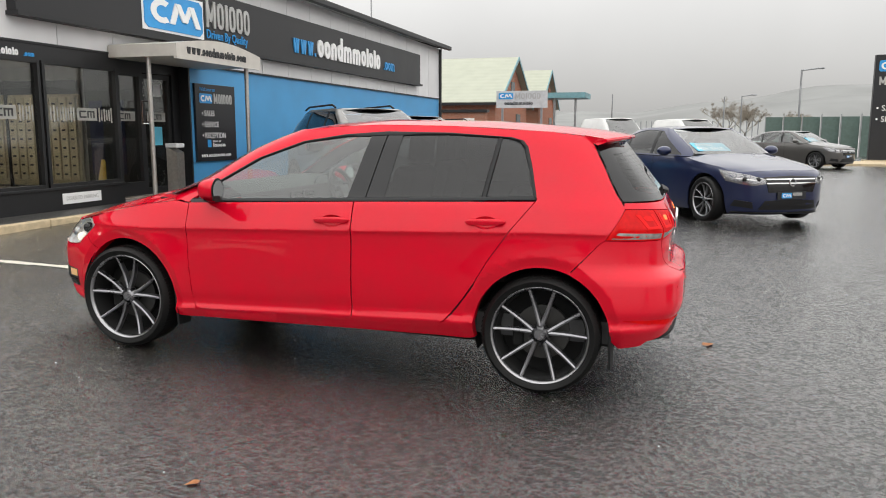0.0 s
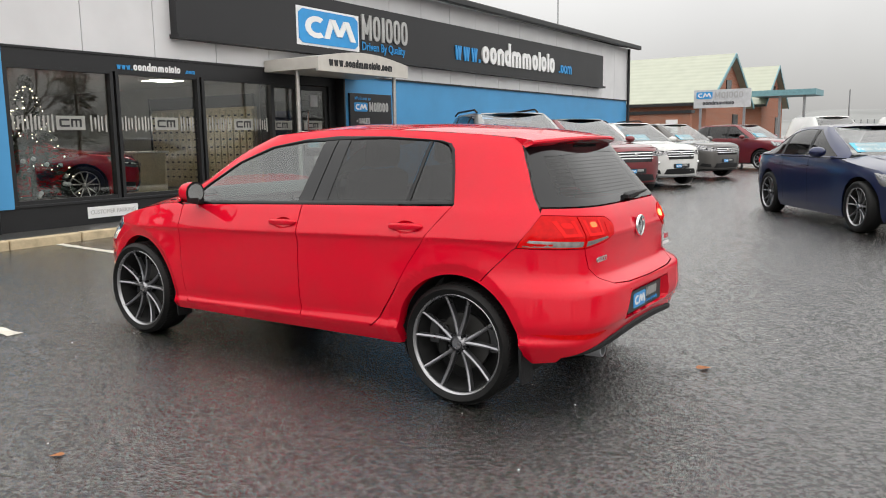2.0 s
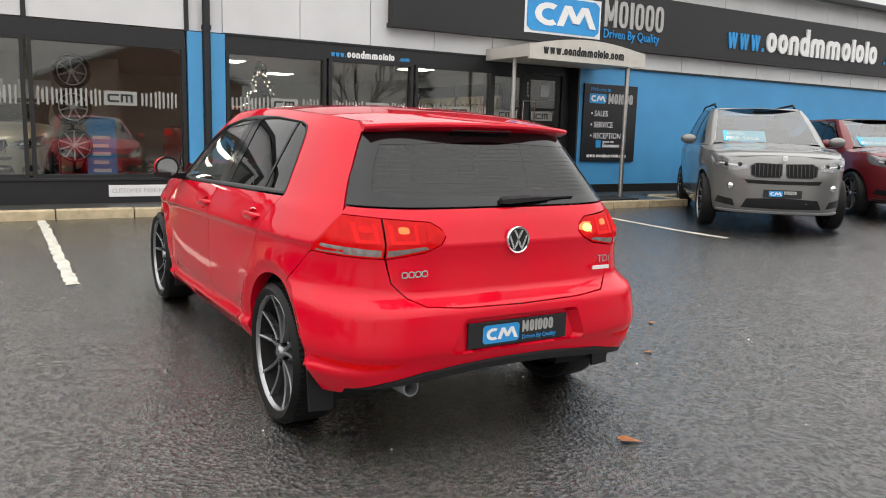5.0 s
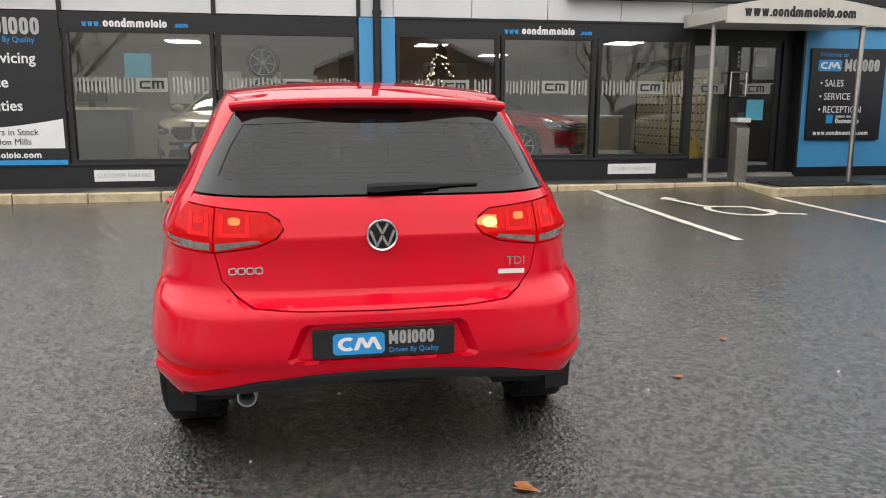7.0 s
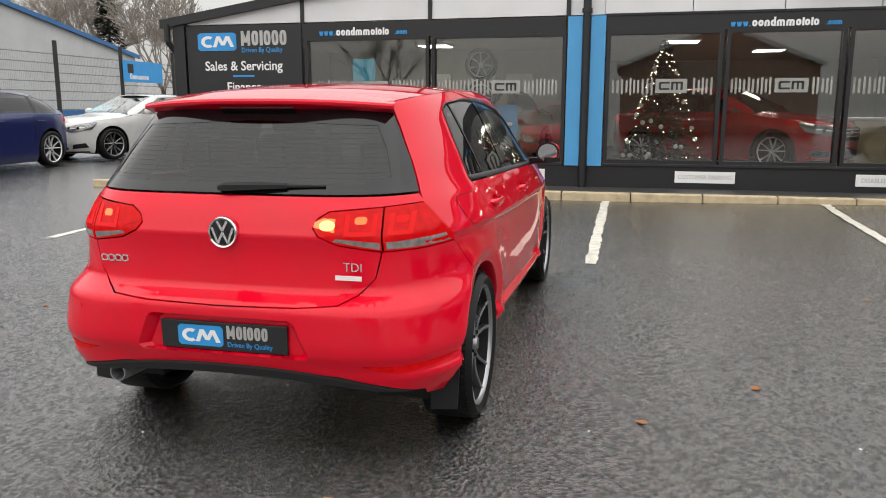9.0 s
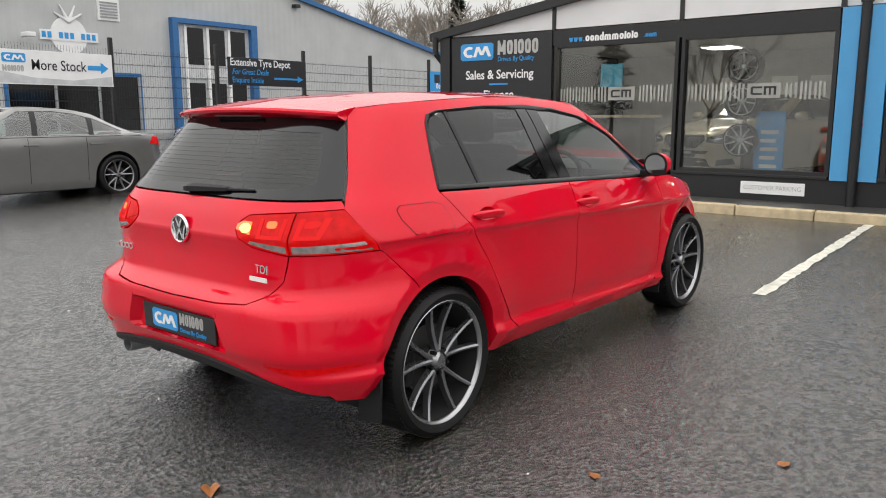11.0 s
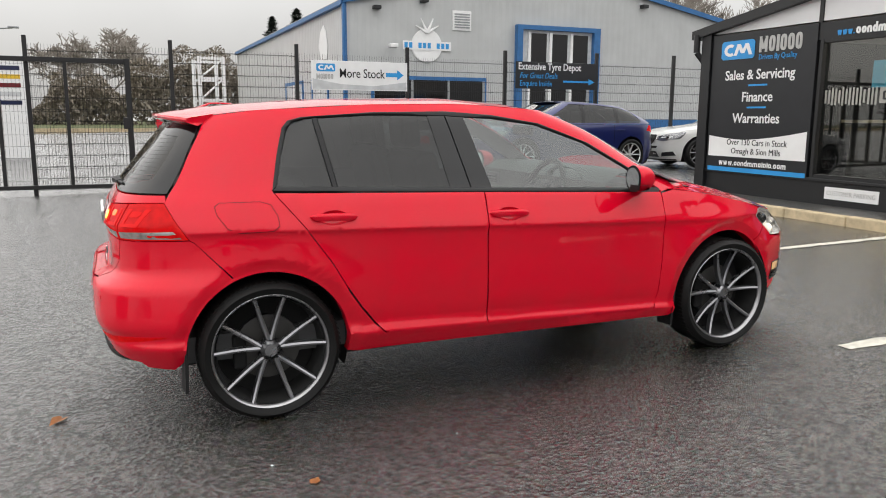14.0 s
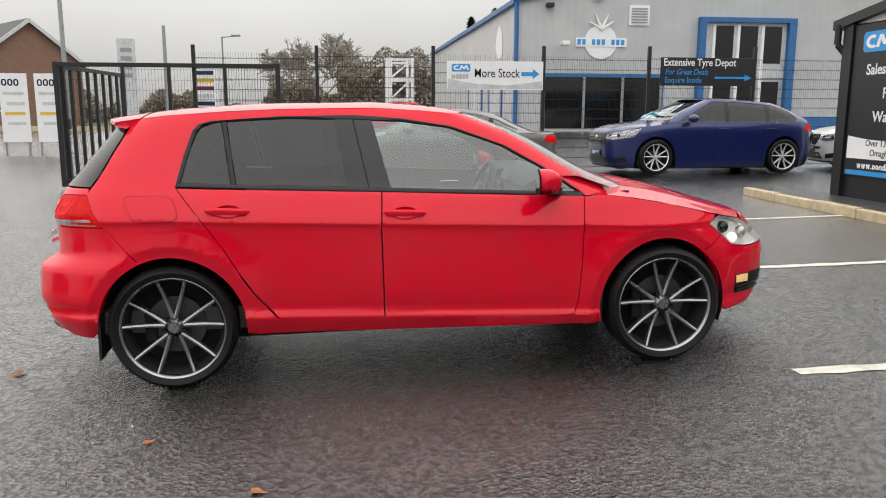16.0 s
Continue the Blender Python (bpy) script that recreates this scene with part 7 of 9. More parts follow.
    for i in range(13):
        u0 = i / 12
        xx = cowl - 0.02 + (F - 0.36 - cowl) * u0
        z0 = float(np.interp(xx, [cowl, cowl + 0.2, F - 0.55, F - 0.3], [b - 0.035, b - 0.07, h0 + 0.02, h0 - 0.06]))
        p = sh.at(sh.q_of_x(xx, z0, "nose"), z0, "nose", 1)
        row = []
        for k in range(-10, 11):
            a = abs(k / 10)
            zf = h0 - 0.013 - 0.030 * a ** 2
            xf = sh.at(sh.q_of_y((p.y + 0.003) * a, zf, "nose"), zf, "nose", 1).x
            xf = max(xx, xf) if a < 0.999 else xx
            zc = z0 + 0.06 * (1 - a ** 2.4) * (1 - 0.6 * u0) + 0.008 * math.exp(-((a - 0.6) / 0.12) ** 2)
            row.append((xx + (xf - xx) * u0 ** 2, (p.y + 0.003) * k / 10, zc + (zf - zc) * u0 ** 4 * (1 if a < 0.999 else 0)))
        rows.append(row)
    part("bonnet", lofted(rows), paint, root, smooth=50)
    rows = []
    xr0, xr1 = back - 0.02, roof[0] - 0.02
    for i in range(15):
        xx = xr0 + (xr1 - xr0) * i / 14
        z0 = H - 0.055 - 0.03 * (abs(2 * i / 14 - 1) ** 3)
        p = sh.at(sh.q_of_x(xx, z0, "screen"), z0, "screen", 1)
        yw = max(0.3, p.y)
        rows.append([(xx + (0.10 * (1 - (k / 8) ** 2) if i > 12 else 0), yw * k / 8, z0 + (0.055 - 0.02 * abs(2 * i / 14 - 1) ** 2) * (1 - abs(k / 8) ** 2.6)) for k in range(-8, 9)])
    part("roof", lofted(rows), lid or paint, root, smooth=50)
    if kind == "saloon":
        rows = []
        for i in range(7):
            xx = -G - 0.01 - (R - 0.10 - G) * i / 6
            z0 = b - 0.035
            p = sh.at(sh.q_of_x(xx, z0, "nose"), z0, "nose", 1)
            rows.append([(xx, p.y * k / 8, z0 + 0.06 * (1 - abs(k / 8) ** 3) * (1 - 0.3 * i / 6)) for k in range(-8, 9)])
        part("boot_lid", lofted(rows), paint, root, smooth=50)
    wsp = [("f", 0.0, b - 0.0), ("f", W * 0.75, b + 0.02), ("f", W * 0.63, zt + 0.02), ("f", 0.0, zt + 0.045)]
    panel("windscreen", sh, mirrored(wsp), "screenglass", root, front="screen", fold=0, cell=c)
    panel("roof_header", sh, mirrored([("f", 0.0, zt + 0.040), ("f", W * 0.63, zt + 0.015), ("f", W * 0.60, H - 0.045), ("f", 0.0, H - 0.035)]), lid or paint, root, front="screen", off=0.003, fold=0, cell=c)
    if grille == "kidney":
        panel("upper_intake", sh, mirrored([("f", 0.0, h0 - 0.345), ("f", W * 0.50, h0 - 0.335), ("f", W * 0.46, h0 - 0.385), ("f", 0.0, h0 - 0.390)]), "dark", root, off=0.006, cell=c)
    panel("rear_window", sh, mirrored([("t", 0.0, b + 0.045), ("t", W * 0.75, b + 0.05), ("t", W * 0.62, zt - 0.005), ("t", 0.0, zt)]), "privacy", root, fold=0, cell=c)
    part("underbody", boxed(-R + 0.35, F - 0.60, -W + 0.24, W - 0.24, clear * 0.8, min(b - 0.14, h0 - 0.12)), "dark", root)
    part("dashboard", boxed(cowl - 0.55, cowl - 0.15, -W + 0.15, W - 0.15, b - 0.14, b + 0.0, bevel=0.05), "interior", root)
    for sy in (0.37, -0.37):
        part("seat", boxed(-0.42, -0.26, sy - 0.24, sy + 0.24, b - 0.14, b + 0.26, bevel=0.06), "seat", root)
        part("headrest", boxed(-0.46, -0.36, sy - 0.12, sy + 0.12, b + 0.28, b + 0.42, bevel=0.04), "seat", root)
    if sale:
        # printed card behind the windscreen
        zz = b + 0.13
        q = sh.q_of_y(0.0, zz, "screen")
        p = sh.at(q, zz, "screen", 1)
        slope = math.atan2(sh.at(q, zz - 0.08, "screen", 1).x - sh.at(q, zz + 0.08, "screen", 1).x, 0.16)
        m = Matrix.Translation((p.x + 0.006, -0.30, zz - 0.02)) @ Matrix.Rotation(-slope, 4, "Y") @ Matrix(((0, 0, 1, 0), (1, 0, 0, 0), (0, 1, 0, 0), (0, 0, 0, 1)))
        bm = boxed(-0.30, 0.30, -0.12, 0.16, 0.0, 0.004)
        bm.transform(m)
        cd = part("sale_card", bm, "card", root, "blue and white sale card")
        words("FOR SALE", 0.11, "sign_white", m @ Matrix.Translation((-0.27, -0.08, 0.006)), cd, 0.001, fat=0.002)
        words("PETROL" if name == "blue_saloon" else "DIESEL", 0.09, "sign_white", m @ Matrix.Translation((-0.24, 0.05, 0.006)), cd, 0.001) if name in ("blue_saloon", "grey_suv") else None
    # the roofline falls towards the tail
    for ob in root.children_recursive:
        if ob.type == "MESH" and ob.matrix_basis == Matrix.Identity(4):
            for v in ob.data.vertices:
                if v.co.z > b and v.co.x < 0.1:
                    v.co.z -= droop * (v.co.z - b) / (H - b) * min(1.3, (v.co.x - 0.1) / (back - 0.1))
    return root


road_car("grey_suv", "grey metallic SUV with black double grille and roof rails", "silver", (-5.62, 13.55), -42, wb=2.93, F=2.35, R=2.40, H=1.77, W=0.97, belt=1.17, clear=0.26, hood=1.05, cowl=1.10, roof=(0.20, -1.75), wr=0.375, grille="kidney", rails=True, privacy=True)
road_car("red_suv", "dark red SUV with black roof, parked nose out", "darkred", (-5.9, 17.2), -33, wb=2.74, F=2.25, R=2.30, H=1.70, W=0.94, belt=1.14, clear=0.28, hood=1.06, cowl=1.05, roof=(0.20, -1.70), wr=0.37, privacy=True, lid="gloss_black")
road_car("white_suv", "white SUV with chrome grille bars, parked nose out", "white_car", (-6.1, 21.05), -33, wb=2.68, F=2.20, R=2.15, H=1.64, W=0.91, belt=1.10, clear=0.24, hood=1.0, cowl=1.05, roof=(0.20, -1.55), wr=0.345, rails=True)
road_car("grey_crossover", "dark grey SUV with upright barred grille", "grey_car", (-6.2, 25.0), -26, wb=2.8, F=2.28, R=2.20, H=1.64, W=0.94, belt=1.08, clear=0.24, hood=1.0, cowl=1.10, roof=(0.22, -1.55), wr=0.36)
road_car("red_crossover", "dark red crossover with chrome grille", "darkred", (-5.4, 31.5), -22, wb=2.67, F=2.20, R=2.15, H=1.66, W=0.93, belt=1.12, clear=0.24, hood=1.02, cowl=1.05, roof=(0.22, -1.6), wr=0.36, privacy=True)
road_car("blue_saloon", "dark blue saloon with dark wheels and a sale card", "navy", (0.31, 13.74), -57, wb=2.84, F=2.25, R=2.42, H=1.44, W=0.90, belt=0.97, clear=0.16, hood=0.80, cowl=0.95, roof=(0.05, -1.10), wr=0.335, kind="saloon", grille="star", privacy=True)
road_car("grey_hatchback", "grey-brown hatchback with a star grille, parked by the fence", "grey_car", (4.4, 33.6), -40, wb=2.7, F=2.18, R=2.1, H=1.45, W=0.89, belt=0.98, hood=0.84, cowl=1.0, wr=0.32, grille="star")
road_car("white_van", "white panel van with rounded roof", "white_car", (-2.5, 31.0), -60, wb=2.7, F=2.2, R=2.2, H=1.86, W=0.91, belt=1.15, clear=0.22, hood=1.02, cowl=1.25, roof=(0.45, -1.95), wr=0.32, kind="van", group="white vans", sale=False)
road_car("white_van", "white panel van with rounded roof", "white_car", (0.3, 32.0), -60, wb=2.7, F=2.2, R=2.2, H=1.86, W=0.91, belt=1.15, clear=0.22, hood=1.02, cowl=1.25, roof=(0.45, -1.95), wr=0.32, kind="van", group="white vans", sale=False)
road_car("grey_coupe_saloon", "grey sleek saloon with dark two-tone wheels beside the fence", "silver", (-3.30, -5.05), 0, wb=2.70, F=2.27, R=2.34, H=1.43, W=0.89, belt=0.98, clear=0.16, hood=0.84, cowl=0.95, roof=(0.15, -1.05), wr=0.33, kind="saloon", grille="star", sale=True, droop=0.05)
road_car("blue_hatchback", "deep blue hatchback with silver wheels beside the fence", "blue_car", (-8.72, -5.20), 3, wb=2.65, F=2.18, R=2.15, H=1.47, W=0.91, belt=1.0, clear=0.13, hood=0.88, cowl=1.1, roof=(0.25, -1.45), wr=0.335, rim="silver_wheel", privacy=True, grille="mesh", droop=0.11)
road_car("white_saloon", "white saloon with black double grille and dark wheels", "white_car", (-13.60, -4.95), -15, wb=2.81, F=2.28, R=2.34, H=1.43, W=0.90, belt=0.97, clear=0.16, hood=0.82, cowl=0.95, roof=(0.05, -1.15), wr=0.335, kind="saloon", grille="kidney")
road_car("red_coupe", "bright red two-door coupe beyond the fence", "red", (-4.05, -27.0), 0, wb=2.75, F=2.25, R=2.2, H=1.38, W=0.92, belt=0.95, clear=0.16, hood=0.82, cowl=0.95, roof=(0.1, -1.05), wr=0.33, kind="saloon", rim="silver_wheel", sale=False, plate=False)
road_car("pale_saloon", "pale gold-white saloon on show inside the showroom", "gold_car", (-12.7, 3.37), -15, wb=2.81, F=2.28, R=2.34, H=1.43, W=0.90, belt=0.97, clear=0.16, hood=0.82, cowl=0.95, roof=(0.05, -1.15), wr=0.335, kind="saloon", grille="kidney", sale=False, z=0.27, group="showroom cars")
road_car("rally_car", "bright red rally saloon on show inside the showroom", "pitlane_red", (-13.0, 8.05), 55, wb=2.62, F=2.25, R=2.2, H=1.45, W=0.89, belt=0.98, clear=0.16, hood=0.84, cowl=0.95, roof=(0.1, -1.1), wr=0.33, kind="saloon", rim="silver_wheel", sale=False, plate=False, z=0.27, group="showroom cars")


# ---- grey shed beyond the fence ----
def shed():
    root = thing("grey_shed", "large grey metal-clad shed with blue trim and a shallow gable", "building")
    Y = -19.4
    z0 = 0.5
    gable = [(-8.2, Y, z0), (-34.5, Y, z0), (-34.5, Y, 3.95), (-17.3, Y, 7.15), (-8.2, Y, 5.45)]
    part("front_wall", poly(bmesh.new(), gable, (0, -0.15, 0)), "shed_grey", root)
    part("side_wall", boxed(-8.35, -8.2, -46.0, Y - 0.16, z0, 5.42), "shed_side", root)
    part("back_wall", boxed(-34.5, -8.2, -46.2, -46.0, z0, 5.4), "shed_side", root)
    for a, b in (((-8.1, 5.52), (-17.3, 7.24)), ((-17.3, 7.24), (-34.7, 4.0))):
        part("roof", poly(bmesh.new(), [(a[0], Y + 0.12, a[1]), (b[0], Y + 0.12, b[1]), (b[0], Y + 0.12, b[1] + 0.07), (a[0], Y + 0.12, a[1] + 0.07)], (0, -26.6, 0)), "roof_sheet", root)
        part("barge_board", poly(bmesh.new(), [(a[0], Y + 0.18, a[1] - 0.10), (b[0], Y + 0.18, b[1] - 0.10), (b[0], Y + 0.18, b[1] + 0.10), (a[0], Y + 0.18, a[1] + 0.10)], (0, -0.05, 0)), "shed_blue", root)
    part("gutter", boxed(-8.2, -8.02, -46.0, Y + 0.1, 5.36, 5.52), "shed_blue", root)
    part("corner_trim", boxed(-8.24, -8.08, Y - 0.02, Y + 0.1, z0, 5.5), "shed_blue", root)
    part("downpipe", rod(bmesh.new(), (-8.12, Y + 0.14, z0), (-8.12, Y + 0.14, 5.4), 0.05, 10), "shed_blue", root)
    # glazed shopfront
    def glazing(x0, x1, za, zb, n, mat="privacy"):
        part("window_frame", boxed(x1 - 0.12, x0 + 0.12, Y, Y + 0.05, zb, zb + 0.14), "shed_blue", root)
        part("window_frame", boxed(x1 - 0.12, x1, Y, Y + 0.05, za, zb), "shed_blue", root)
        part("window_frame", boxed(x0, x0 + 0.12, Y, Y + 0.05, za, zb), "shed_blue", root)
        for k in range(n):
            a, b = x0 + (x1 - x0) * k / n, x0 + (x1 - x0) * (k + 1) / n
            part("pane", boxed(b + 0.03, a - 0.03, Y + 0.01, Y + 0.02, za, zb), "gloss_black", root)
            part("mullion", boxed(b - 0.05, b + 0.05, Y + 0.01, Y + 0.06, za, zb), "galv", root)
    glazing(-9.3, -13.9, z0 + 0.3, 2.72, 3)
    # tall entrance
    part("entrance_frame", boxed(-15.55, -15.3, Y, Y + 0.25, z0, 5.0), "shed_blue", root)
    part("entrance_frame", boxed(-19.25, -18.95, Y, Y + 0.25, z0, 5.0), "shed_blue", root)
    part("entrance_frame", boxed(-18.95, -15.55, Y, Y + 0.25, 4.82, 5.0), "shed_blue", root)
    part("entrance_panel", boxed(-18.95, -15.55, Y, Y + 0.04, 2.75, 4.82), "sign_grey", root)
    for x in (-16.0, -17.0, -18.0):
        part("pane", boxed(x - 0.75, x, Y + 0.04, Y + 0.06, 3.3, 4.7), "gloss_black", root)
        part("pane", boxed(x - 0.75, x, Y + 0.02, Y + 0.05, z0 + 0.1, 2.6), "gloss_black", root)
        part("mullion", boxed(x, x + 0.12, Y + 0.02, Y + 0.10, z0, 4.75), "sign_white", root)
    # side wall windows
    for a, b in ((-24.5, -22.0), (-30.0, -26.5)):
        part("window_frame", boxed(-8.2, -8.14, b, b + 0.15, z0, 2.9), "shed_blue", root)
        part("window_frame", boxed(-8.2, -8.14, a - 0.15, a, z0, 2.9), "shed_blue", root)
        part("window_frame", boxed(-8.2, -8.14, a, b, 2.75, 2.9), "shed_blue", root)
        part("pane", boxed(-8.2, -8.17, a, b, z0 + 0.1, 2.75), "sign_grey", root)
        part("mullion", boxed(-8.17, -8.13, (a + b) / 2 - 0.06, (a + b) / 2 + 0.06, z0, 2.75), "sign_white", root)
    part("vent", boxed(-13.32, -12.52, Y, Y + 0.05, 4.66, 5.40), "sign_white", root, "pale louvred wall vent")
    for k in range(6):
        part("louvre", boxed(-13.24, -12.60, Y + 0.05, Y + 0.075, 4.74 + 0.10 * k, 4.79 + 0.10 * k), "galv", root)
    for x in (-11.3, -14.3, -21.5, -9.4):
        zz = 5.45 + (abs(x + 8.2) * 0.187 if x > -17.3 else 1.7 - 0.18 * abs(x + 17.3)) - 0.42
        part("flood_lamp", boxed(x - 0.14, x + 0.14, Y, Y + 0.28, zz, zz + 0.14, bevel=0.02), "frame", root)
    part("base_band", boxed(-34.5, -19.3, Y, Y + 0.06, z0, z0 + 0.75), "shed_blue", root)
    bm = bmesh.new()
    rod(bm, (-9.9, Y, 3.9), (-9.9, Y + 0.35, 3.95), 0.03, 6)
    box(bm, -10.05, -9.75, Y + 0.3, Y + 0.7, 3.85, 4.0, bevel=0.03)
    part("camera_housing", bm, "sign_white", root)
    # round pale emblem with plain bars across it
    bm = lathe(bmesh.new(), [(0.0, 0.05), (0.62, 0.05), (0.64, 0.0)], 36)
    bm.transform(Matrix.Translation((-11.45, Y, 4.02)))
    em = part("emblem", bm, "sign_white", root, "round pale wall emblem with coloured bars")
    part("emblem_bar", boxed(-12.45, -10.45, Y + 0.055, Y + 0.07, 3.85, 4.18), "sign_white", em)
    for k in range(10):
        if k not in (3, 7):
            part("emblem_letter", boxed(-12.35 + 0.19 * k, -12.22 + 0.19 * k, Y + 0.072, Y + 0.08, 3.92, 4.12), "sign_blue", em)
    bm = bmesh.new()
    for a, r in ((0.5, 0.55), (1.1, 0.6), (2.0, 0.6), (2.6, 0.55)):
        rod(bm, (-11.45, Y + 0.06, 4.5), (-11.45 + r * math.cos(a), Y + 0.06, 4.5 + r * math.sin(a)), 0.07, 6, 0.02)
    part("emblem_wings", bm, "sign_white", em)
    bm = poly(bmesh.new(), [(-8.19, -22.0, 3.6), (-8.19, -22.9, 3.6), (-8.19, -23.3, 4.15), (-8.19, -23.0, 4.7), (-8.19, -22.5, 4.96), (-8.19, -22.1, 4.65), (-8.19, -21.9, 4.1)], (0.02, 0, 0))
    part("wall_sign", bm, "sign_white", root, "tall white leaf-shaped sign")


shed()


# ---- fence and gate along the yard's south side ----
FY = -6.2


def fence():
    root = thing("mesh_fence", "black steel mesh fence with square posts", "fence", kind="structure")
    xs = [1.23, -1.13, -3.45, -5.74, -8.01, -10.36, -12.55, -14.85, -17.15, -19.45]
    for x in xs:
        z0 = gz(x, FY)
        part("post", boxed(x - 0.035, x + 0.035, FY - 0.035, FY + 0.035, z0 - 0.05, 2.665 - 0.0105 * min(0, x), bevel=0.005), "fence", root)
    mesh = None
    for a, b in zip(xs, xs[1:]):
        bm = bmesh.new()
        z0, z1 = gz((a + b) / 2, FY) + 0.06, 2.50
        n = int((a - b) / 0.05)
        vs, fs = [], []
        def wire(p, q, t):
            o = len(vs)
            for s in (-1, 1):
                vs.append((p[0] + (t * s if p[0] == q[0] else 0), FY + 0.02, p[1] + (t * s if p[1] == q[1] else 0)))
                vs.append((q[0] + (t * s if p[0] == q[0] else 0), FY + 0.02, q[1] + (t * s if p[1] == q[1] else 0)))
            fs.append((o, o + 1, o + 3, o + 2))
        for i in range(1, n):
            x = a - i * (a - b) / n
            wire((x, z0), (x, z1 + 0.03), 0.0021)
        z = z0
        while z < z1:
            wire((a, z), (b, z), 0.003)
            wire((a, z + 0.012), (b, z + 0.012), 0.003)
            z += 0.2
        me = bpy.data.meshes.new("mesh_panel")
        me.from_pydata(vs, [], fs)
        me.materials.append(M["fence"])
        ob = new("mesh_panel", me)
        ob.parent = root
        ob["kind"] = "stuff"
    return root


fence()


def gate(m, width, label, bars):
    root = thing("yard_gate", label, "gate", m=m)
    h = 2.32
    for x in (0.0, width - 0.09):
        part("gate_post", boxed(x, x + 0.09, -0.045, 0.045, 0.02, h + 0.06, bevel=0.006), "fence", root)
    part("top_rail", boxed(0.09, width - 0.09, -0.035, 0.035, h - 0.03, h + 0.05, bevel=0.006), "fence", root)
    part("bottom_rail", boxed(0.09, width - 0.09, -0.035, 0.035, 0.10, 0.17, bevel=0.006), "fence", root)
    for x in bars:
        part("upright", boxed(x - 0.03, x + 0.03, -0.03, 0.03, 0.17, h - 0.03), "fence", root)
    bm = bmesh.new()
    vs, fs = [], []
    x = 0.14
    while x < width - 0.1:
        o = len(vs)
        vs += [(x - 0.002, 0, 0.17), (x + 0.002, 0, 0.17), (x + 0.002, 0, h), (x - 0.002, 0, h)]
        fs.append((o, o + 1, o + 2, o + 3))
        x += 0.06
    z = 0.25
    while z < h:
        o = len(vs)
        vs += [(0.09, 0, z - 0.002), (width - 0.09, 0, z - 0.002), (width - 0.09, 0, z + 0.002), (0.09, 0, z + 0.002)]
        fs.append((o, o + 1, o + 2, o + 3))
        z += 0.2
    bm.free()
    me = bpy.data.meshes.new("gate_mesh")
    me.from_pydata(vs, [], fs)
    me.materials.append(M["fence"])
    ob = new("gate_mesh", me)
    ob.parent = root
    ob["kind"] = "stuff"
    part("lock", boxed(0.03, 0.16, -0.06, 0.06, 1.15, 1.35, bevel=0.01), "fence", root)


gate(pose(-0.42, FY + 0.12, gz(1.0, FY)), 4.2, "black steel mesh sliding gate standing half open", (1.05, 2.1, 2.95))
gate(pose(3.70, FY - 0.05, gz(3.8, FY), 0, 0, -93), 3.6, "black steel gate leaf swung open into the road", (0.45, 0.9, 1.35, 1.8, 2.25, 2.7, 3.15))


def fence_sign(x0, x1, z0, z1, mat, name, label):
    root = thing(name, label, "sign", group="fence signs")
    part("board", boxed(x0, x1, FY + 0.05, FY + 0.062, z0, z1, bevel=0.004), mat, root)
    return root


s = fence_sign(-5.72, -3.72, 1.84, 2.41, "sign_white", "stock_sign", "white board sign pointing to more stock on the mesh fence")
y = FY + 0.064
emblem(facing_north(-3.82, y, 2.20), 0.38, 0.15, s)
letter_bars("MAIAAA", 0.14, "sign_silver", facing_north(-3.82, y, 2.05), s, "lettering", 0.002, pitch=0.42)
words("More Stock", 0.25, "sign_black", facing_north(-4.28, y, 2.09), s, 0.002, squeeze=0.80, fat=0.001)
part("arrow", poly(bmesh.new(), [(-5.26, y, 2.20), (-5.26, y, 2.12), (-5.50, y, 2.12), (-5.50, y, 2.06), (-5.64, y, 2.16), (-5.50, y, 2.26), (-5.50, y, 2.20)], (0, 0.003, 0)), "sign_blue", s)
part("grey_swoosh", poly(bmesh.new(), [(-3.74, y - 0.001, 1.86), (-5.70, y - 0.001, 1.86), (-5.70, y - 0.001, 2.02), (-5.0, y - 0.001, 1.93), (-4.3, y - 0.001, 1.96), (-3.74, y - 0.001, 2.06)], (0, 0.0015, 0)), "sign_grey", s)
s = fence_sign(-10.36, -8.24, 1.95, 2.53, "sign_black", "tyre_sign", "black board sign for a tyre depot with blue arrow")
words("Extensive Tyre Depot", 0.215, "sign_white", facing_north(-8.30, y, 2.36), s, 0.002, squeeze=0.84, fat=0.003)
words("For Great Deals", 0.17, "sign_blue", facing_north(-8.34, y, 2.18), s, 0.002, squeeze=0.85, shear=0.25)
words("Enquire Inside", 0.17, "sign_blue", facing_north(-8.34, y, 2.01), s, 0.002, squeeze=0.85)
part("arrow", poly(bmesh.new(), [(-9.45, y, 2.14), (-9.45, y, 2.10), (-10.12, y, 2.10), (-10.12, y, 2.05), (-10.28, y, 2.12), (-10.12, y, 2.19), (-10.12, y, 2.14)], (0, 0.003, 0)), "sign_blue", s)
s = thing("blue_board", "blue board sign on the far part of the fence", "sign", group="fence signs")
part("board", boxed(-16.52, -14.84, FY + 0.05, FY + 0.062, 1.98, 2.51), "sign_blue", s)
part("badge", boxed(-15.25, -15.02, y, y + 0.003, 2.2, 2.43), "sign_black", s)
letter_bars("Aaaaaaaa", 0.2, "sign_white", facing_north(-15.1, y, 2.05), s, "lettering", 0.002, pitch=0.5)


